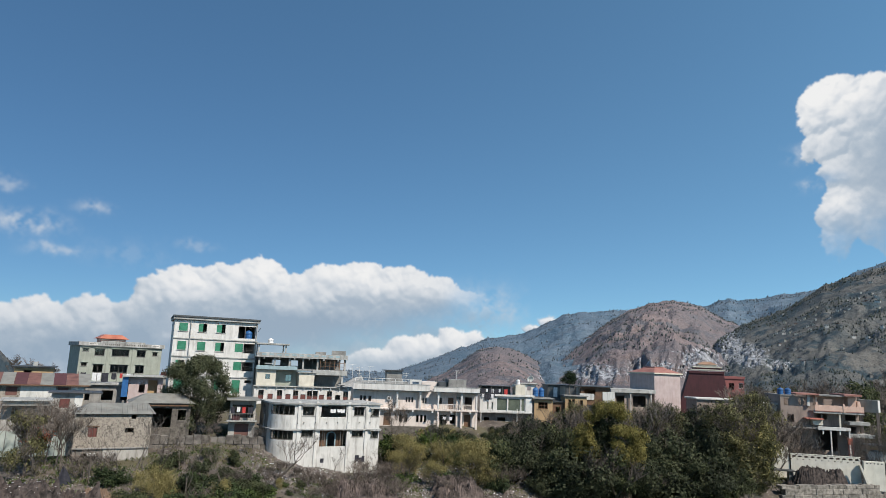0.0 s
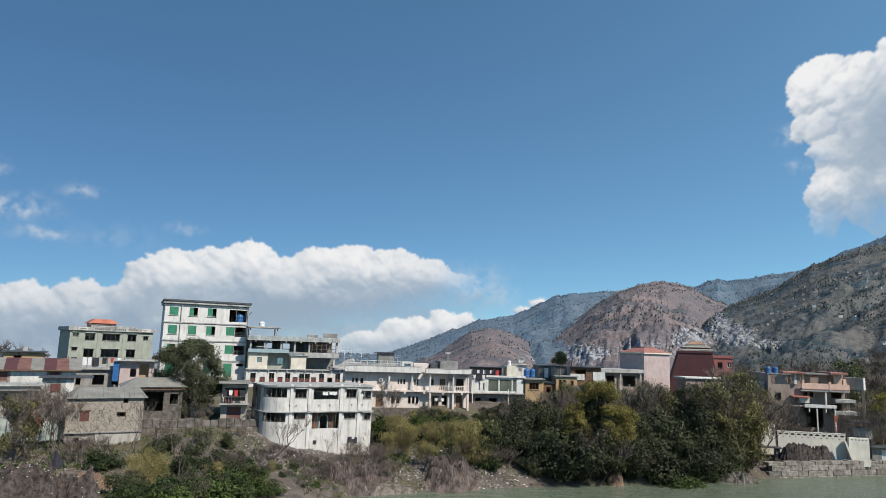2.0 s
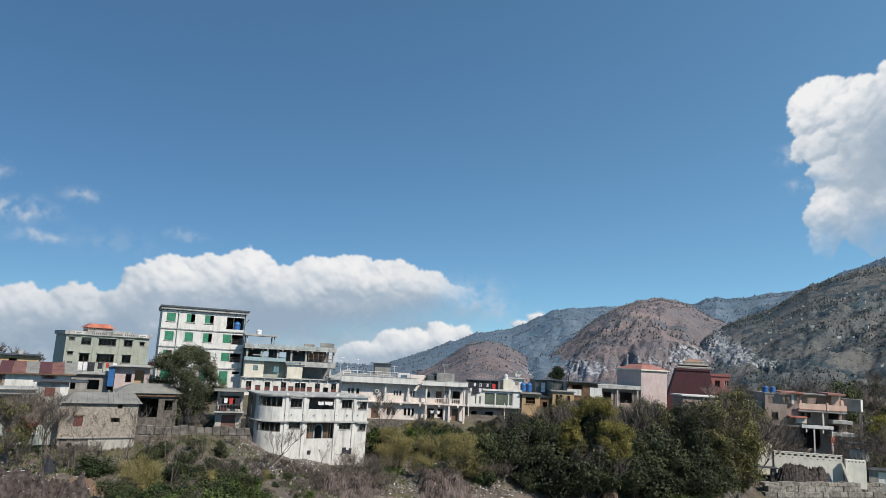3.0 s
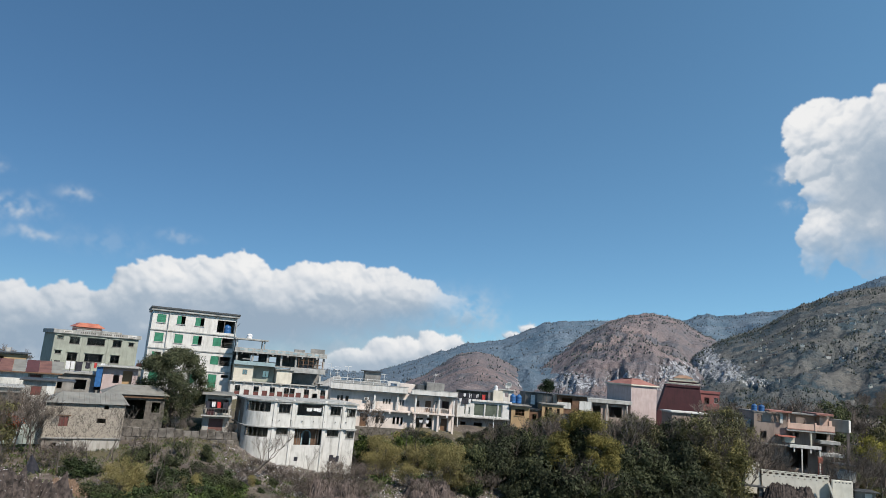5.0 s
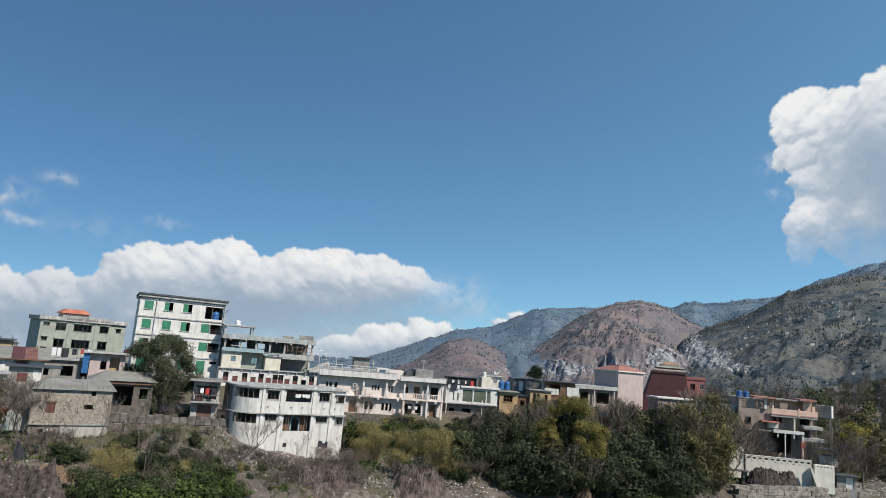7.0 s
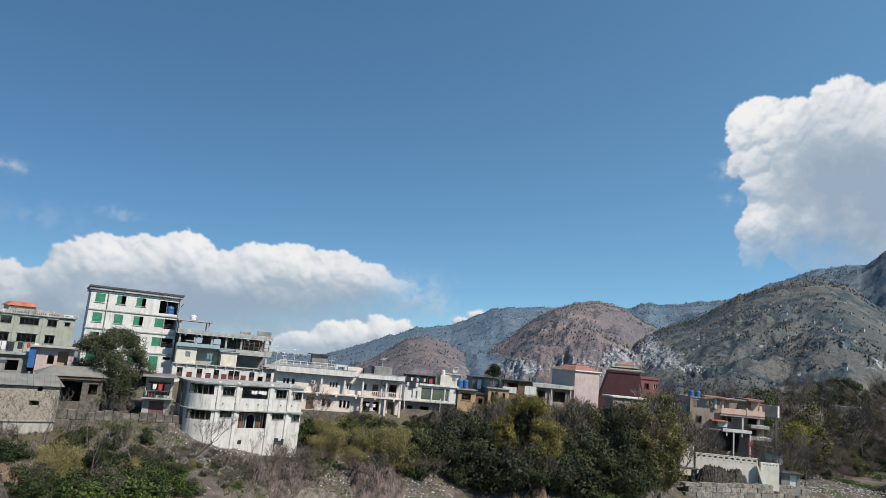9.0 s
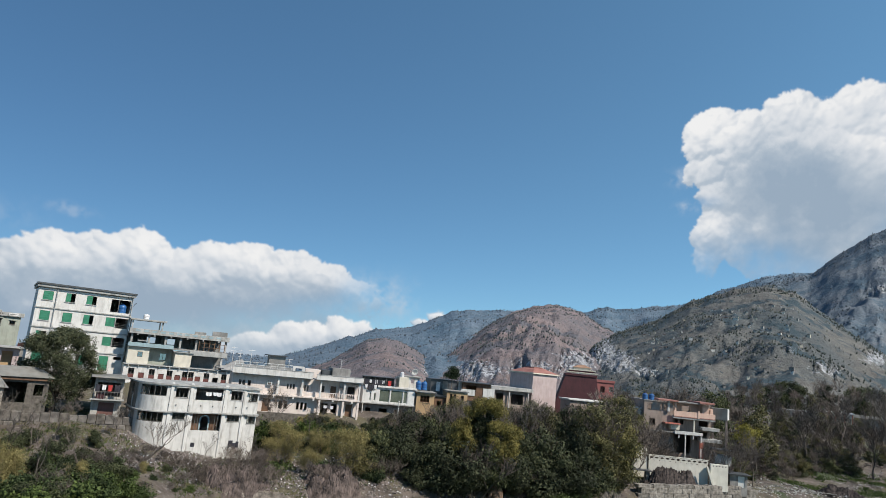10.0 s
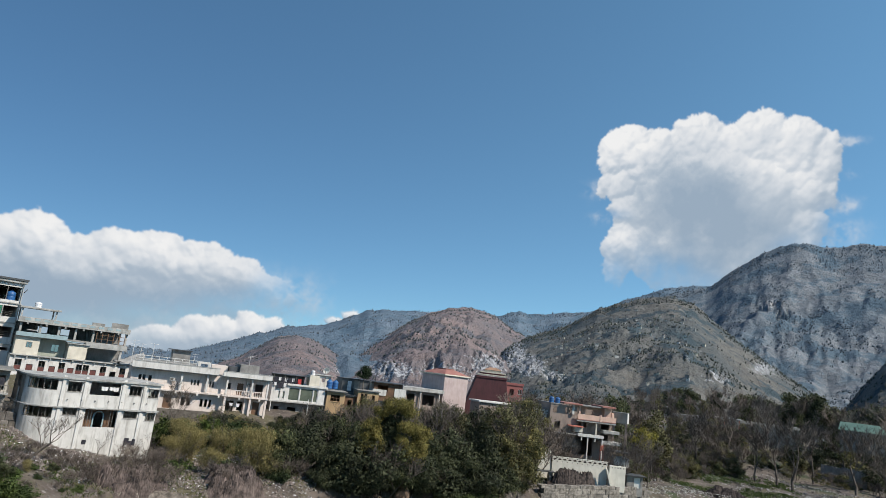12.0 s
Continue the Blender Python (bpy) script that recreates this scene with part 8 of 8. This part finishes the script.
def tufts(name, label, material, count, place, size, seed):
    """Grass and weeds: bent blades in tufts, joined as stuff."""
    rng = random.Random(seed)
    verts, faces = [], []
    while count:
        x, y = place(rng)
        if float(shore(x)) + 0.5 > y or fbm(x, y, 0.12, 2) < -0.1:
            continue
        count -= 1
        z = ground_z(x, y)
        for _ in range(7):
            t, s = rng.uniform(0, 2 * math.pi), size * rng.uniform(0.5, 1.4)
            c, n = math.cos(t), math.sin(t)
            w = 0.07 * s
            k = len(verts)
            px, py = x + rng.gauss(0, 0.25), y + rng.gauss(0, 0.25)
            verts.extend(((px - n * w, py + c * w, z - 0.05), (px + n * w, py - c * w, z - 0.05), (px + c * s * 0.3, py + n * s * 0.3, z + s * 0.7), (px + c * s * 0.8, py + n * s * 0.8, z + s * 0.95)))
            faces.extend(((k, k + 1, k + 2), (k + 2, k + 1, k + 3)))
    tagged(new(name, raw_mesh(name, verts, faces, material)), label, "grass", kind="stuff")


tufts("grass", "green weeds on the river bank", M["green_leaf"], 1500, around(-8, 34, 60, 84), 0.22, 11)
tufts("grass", "dry yellow grass on the bank", M["olive"], 1500, around(-10, 34, 62, 92), 0.24, 12)
tufts("grass", "green weeds below the far trees", M["green_leaf"], 1500, around(-46, -34, 140, 175), 0.4, 13)


def heap(name, label, category, x, y, rx, ry, height, material, seed, turn=0.0, rough=0.35, cap=1.2, crag=0.25):
    """A mound of earth or rock with a broken outline."""
    n = 110
    verts, faces = [], []
    k = max(rx, ry)
    for j in range(n):
        for i in range(n):
            u, v = 2 * i / (n - 1) - 1, 2 * j / (n - 1) - 1
            q = math.sqrt(u * u + v * v)
            b = max(0.0, 1 - q * q)
            x0, y0 = u * rx, v * ry
            r = noise.fractal(Vector((x0 * 0.42 + seed, y0 * 0.5, seed)), 0.75, 2.1, 6)
            f = abs(noise.fractal(Vector((x0 * 0.7 + seed, y0 * 1.1, seed * 2)), 0.7, 2.1, 6))
            g = noise.fractal(Vector((x0 * 2.2, y0 * 2.2, seed)), 0.6, 2.2, 5)
            b = min(b * (1 + 0.6 * r), cap)
            z = (b - 0.22) * height * (1 + 0.5 * rough * r) + (0.45 - f) * rough * height * 0.55 * min(1, b * 3) + (g * 0.16 + 1.3 * crag * (0.35 - abs(noise.fractal(Vector((x0 * 0.55, y0 * 0.8, seed + 14)), 0.7, 2.2, 4))) + crag * (0.4 - abs(noise.fractal(Vector((x0 * 1.3 + 0.5 * y0 + 2 * g, y0 * 2.4, seed + 4)), 0.5, 2.3, 6)))) * min(1, b * 3) - 0.6 * q ** 4
            verts.append((x0, y0, z))
    for j in range(n - 1):
        for i in range(n - 1):
            faces.append((j * n + i, j * n + i + 1, (j + 1) * n + i + 1, (j + 1) * n + i))
    ob = new(name, raw_mesh(name, verts, faces, material))
    ob.matrix_world = pose(x, y, ground_z(x, y) - 0.3, 0, 0, turn)
    tagged(ob, label, category)
    return ob


ROCK = surface("dark_rubble_rock", (0.006, 0.005, 0.005), (0.115, 0.09, 0.082), 2.6, 0.95, 1.0, 5)
# its dark end paints the shade of crevices into the colour
BROWN_ROCK = surface("brown_bank_rock", (0.012, 0.009, 0.008), (0.185, 0.143, 0.128), 1.1, 0.95, 1.0, 4)
PALE_ROCK = surface("pale_bank_rock", (0.06, 0.05, 0.042), (0.30, 0.26, 0.22), 1.6, 0.95, 1.0, 5)
CLAY = surface("bare_brown_clay", (0.13, 0.085, 0.058), (0.25, 0.17, 0.118), 0.8, 0.95, 0.5, 6)
MOUND = (6.0 - ground_z(*at_polar(31.2, 60)) + 0.3) / 0.86
mound = heap("rock_outcrop", "dark broken rock mound with litter on it", "rock", *at_polar(31.2, 60), 8.6, 4.0, MOUND, ROCK, 3.0, 31, 0.3, 1.0, 0.30)
rng = random.Random(9)
verts, faces = [], []
for _ in range(700):
    p = mound.matrix_world @ mound.data.vertices[int(rng.triangular(0.2, 0.95, 0.55) * len(mound.data.vertices))].co
    k, s = len(verts), rng.uniform(0.02, 0.085)
    for dx, dy, dz in ((1, 0, 0), (0, 1, 0.2), (-1, 0.2, 0), (0.1, -1, 0.1), (0.3, 0.2, 0.35)):
        verts.append((p.x + 1.6 * s * dx * rng.uniform(0.6, 1.4), p.y + s * dy, p.z + s * dz + 0.02))
    faces += [(k, k + 1, k + 4), (k + 1, k + 2, k + 4), (k + 2, k + 3, k + 4), (k + 3, k, k + 4)]
tagged(new("litter", raw_mesh("litter", verts, faces, M["cloth_white"])), "white litter caught on the rock mound", "rubbish", kind="stuff")
heap("clay_mound", "brown bare clay mound beside the bank", "mound", *at_polar(25.6, 67), 2.9, 1.8, 1.0, CLAY, 5.0, 20, 0.2)
heap("earth_mound", "small grey earth mound in the yard", "mound", *at_polar(30.2, 65), 1.9, 1.4, 1.5, ROCK, 6.0, 0, 0.2)
heap("rock_outcrop", "brown weathered rock at the water's edge", "rock", *at_polar(6.3, 76.6), 5.6, 3.6, 2.2, BROWN_ROCK, 7.0, 10, 0.7, 0.9, 0.5)
heap("rock_outcrop", "brown weathered rock at the water's edge", "rock", *at_polar(-1.8, 79.2), 4.0, 3.2, 2.3, BROWN_ROCK, 8.0, 10, 0.7, 0.85, 0.5)
heap("rock_outcrop", "pale worn rock ledge along the waterline", "rock", *at_polar(5.4, 74.6), 7.0, 1.3, 0.9, PALE_ROCK, 14.0, 12, 0.4, 0.7, 0.3)
heap("rock_outcrop", "pale worn rock ledge along the waterline", "rock", *at_polar(-1.6, 77.6), 4.6, 1.1, 0.9, PALE_ROCK, 15.0, 10, 0.4, 0.7, 0.3)
heap("rock_outcrop", "tan boulder under the shrubs", "rock", *at_polar(-15.6, 86.0), 1.3, 1.0, 3.0, CLAY, 9.0, 10, 0.4)
heap("rock_outcrop", "rough brown rock mass below the cream wall", "rock", *at_polar(-29.3, 108.6), 5.2, 1.5, 5.2, ROCK, 10.0, 2, 0.22, 0.68, 0.8)
heap("rock_outcrop", "pale ribbed rock bank under the shrubs", "rock", *at_polar(-24.2, 95.6), 4.6, 1.5, 2.7, PALE_ROCK, 11.0, -16, 0.3, 0.75, 0.6)
heap("rock_outcrop", "dark flat rock on the gravel bar", "rock", *at_polar(-40.8, 137), 5.0, 1.6, 1.5, ROCK, 12.0, -30, 0.4)
# dark cloth hanging from a pole down to the ground
x, y = at_polar(28.5, 70.2)
verts = [(0.15 + (0.12 + 1.4 * v) * (u - 0.5) + 0.3 * v, 0.16 * math.sin(7 * u + 2 * v) * (0.3 + v) - 0.5 * v, 1.8 * (1 - v ** 1.2)) for v in np.linspace(0, 1, 12) for u in np.linspace(0, 1, 14)]
cloth = new("tarpaulin", raw_mesh("tarpaulin", verts, [(j * 14 + i, j * 14 + i + 1, (j + 1) * 14 + i + 1, (j + 1) * 14 + i) for j in range(11) for i in range(13)], M["cloth_dark"], True))
cloth.matrix_world = pose(x, y, ground_z(x, y) - 0.1, 0, 0, 28)
tagged(cloth, "dark blue cloth draped from a pole beside the house", "cloth")


def rocks_on(mound, label, count, size, material, seed):
    """Broken angular rocks lying over a mound, joined as stuff."""
    rng = random.Random(seed)
    verts, faces = [], []
    me = mound.data
    while count:
        v = me.vertices[rng.randrange(len(me.vertices))]
        p = mound.matrix_world @ v.co
        if p.z < ground_z(p.x, p.y) + 0.1:
            continue
        count -= 1
        k, s, t = len(verts), size * rng.uniform(0.35, 1.5), rng.uniform(0, 3)
        for q in range(5):
            c = t + q * 1.257
            verts.append((p.x + s * math.cos(c) * rng.uniform(0.6, 1.2), p.y + s * math.sin(c) * rng.uniform(0.6, 1.2), p.z + s * rng.uniform(-0.15, 0.15)))
        verts.append((p.x + s * rng.uniform(-0.5, 0.5), p.y + s * rng.uniform(-0.4, 0.4), p.z + s * rng.uniform(0.18, 0.42))), verts.append((p.x, p.y, p.z - s * 0.6))
        for q in range(5):
            faces += [(k + q, k + (q + 1) % 5, k + 5), (k + (q + 1) % 5, k + q, k + 6)]
    tagged(new("broken_rock", raw_mesh("broken_rock", verts, faces, material)), label, "rock", kind="stuff")


rocks_on(mound, "brown broken stones over the rock mound", 300, 0.08, BROWN_ROCK, 22)

# ---- woods and hamlets on the mountains ----
def hill_wood(label, ridge_ob, count, size, seed, material, crest=0.10):
    """Scattered pines over a mountain, thicker along its crest, joined as stuff."""
    rng = random.Random(seed)
    me = ridge_ob.data
    co = np.empty(len(me.vertices) * 3)
    me.vertices.foreach_get("co", co)
    co = co.reshape(118, -1, 3)
    m, n = co.shape[:2]
    verts, faces = [], []
    made = 0
    while made < count:
        j = rng.uniform(91.8, 96.6) if rng.random() < crest else rng.uniform(10, 94)
        i = rng.uniform(0, n - 1.001)
        a, b = int(j), int(i)
        p = co[a, b] * (1 - (j - a)) + co[a + 1, b] * (j - a)
        p = p * (1 - (i - b)) + (co[a, b + 1] * (1 - (j - a)) + co[a + 1, b + 1] * (j - a)) * (i - b)
        if crest < 0.5 and noise.fractal(Vector(p) * 0.006 + Vector((seed, 0, 0)), 0.7, 2.2, 4) < 0.22 * rng.random() and rng.random() < 0.93 and j < 91:
            continue
        made += 1
        s = size * rng.uniform(0.35, 1.3) * min(1.0, 0.25 + math.hypot(p[0], p[1]) / 1600)
        k = len(verts)
        w = s * rng.uniform(0.22, 0.42)
        t = rng.uniform(0, 2)
        for q in range(5):
            verts.append((p[0] + w * math.cos(t + q * 1.257) * rng.uniform(0.7, 1.2), p[1] + w * math.sin(t + q * 1.257) * rng.uniform(0.7, 1.2), p[2] + s * rng.uniform(0.25, 0.5)))
        verts.append((p[0] + w * 0.2, p[1], p[2] + s)), verts.append((p[0], p[1], p[2] - s * 0.1))
        for q in range(5):
            faces += [(k + q, k + (q + 1) % 5, k + 5), (k + (q + 1) % 5, k + q, k + 6)]
    tagged(new("hill_trees", raw_mesh("hill_trees", verts, faces, material)), label, "trees", kind="stuff")


# pines pale and turn blue range by range: haze put into leaf colour
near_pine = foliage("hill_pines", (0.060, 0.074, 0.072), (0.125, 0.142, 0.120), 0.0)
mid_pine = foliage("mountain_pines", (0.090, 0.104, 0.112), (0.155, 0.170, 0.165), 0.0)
hazed_far_pine = foliage("hazed_ridge_pines", (0.125, 0.155, 0.190), (0.175, 0.205, 0.235), 0.0)
ranges = [o for o in scene.objects if o.name.startswith("mountain")]
for ob, count, size, kind in zip(ranges, (1800, 2200, 3400, 700, 5000, 5500, 1200, 150), (7.5, 9, 4.8, 3.6, 3.6, 6, 4, 3), (hazed_far_pine, hazed_far_pine, mid_pine, mid_pine, near_pine, hazed_far_pine, near_pine, near_pine)):
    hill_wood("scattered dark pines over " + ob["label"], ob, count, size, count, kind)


def hamlet():
    """Small flat-roofed houses scattered over the terraced hill."""
    rng = random.Random(12)
    me = ranges[4].data
    co = np.empty(len(me.vertices) * 3)
    me.vertices.foreach_get("co", co)
    co = co.reshape(118, -1, 3)
    for k in range(170):
        i, j = int(rng.uniform(0.36, 0.80) * co.shape[1]), int(rng.triangular(24, 92, 72))
        p = co[j, i]
        az = math.degrees(math.atan2(-p[0], p[1]))
        w, d, ht = rng.uniform(2.2, 5), rng.uniform(2.6, 3.4), rng.uniform(1.7, 2.4)
        h = House("hill_house", p[0], p[1], p[2] - 2.5, az + rng.uniform(-25, 25), "small pale flat-roofed house on the hillside", "house", "hill houses")
        z = p[2] + 1.2
        h.box("body", rng.choice(("white", "slab", "white_clean", "cream", "concrete")), 0, w, 0, d, z - 2.5, z + ht, soft=0.05)
        h.box("roof", rng.choice(("tin", "slab", "rust")), -0.4, w + 0.4, -0.5, d + 0.3, z + ht, z + ht + 0.25, soft=0)
        for q in range(int(w // 2)):
            h.box("window", "frame", 0.6 + 2 * q, 1.5 + 2 * q, -0.03, -0.005, z + 1.0, z + 2.2, soft=0)


hamlet()
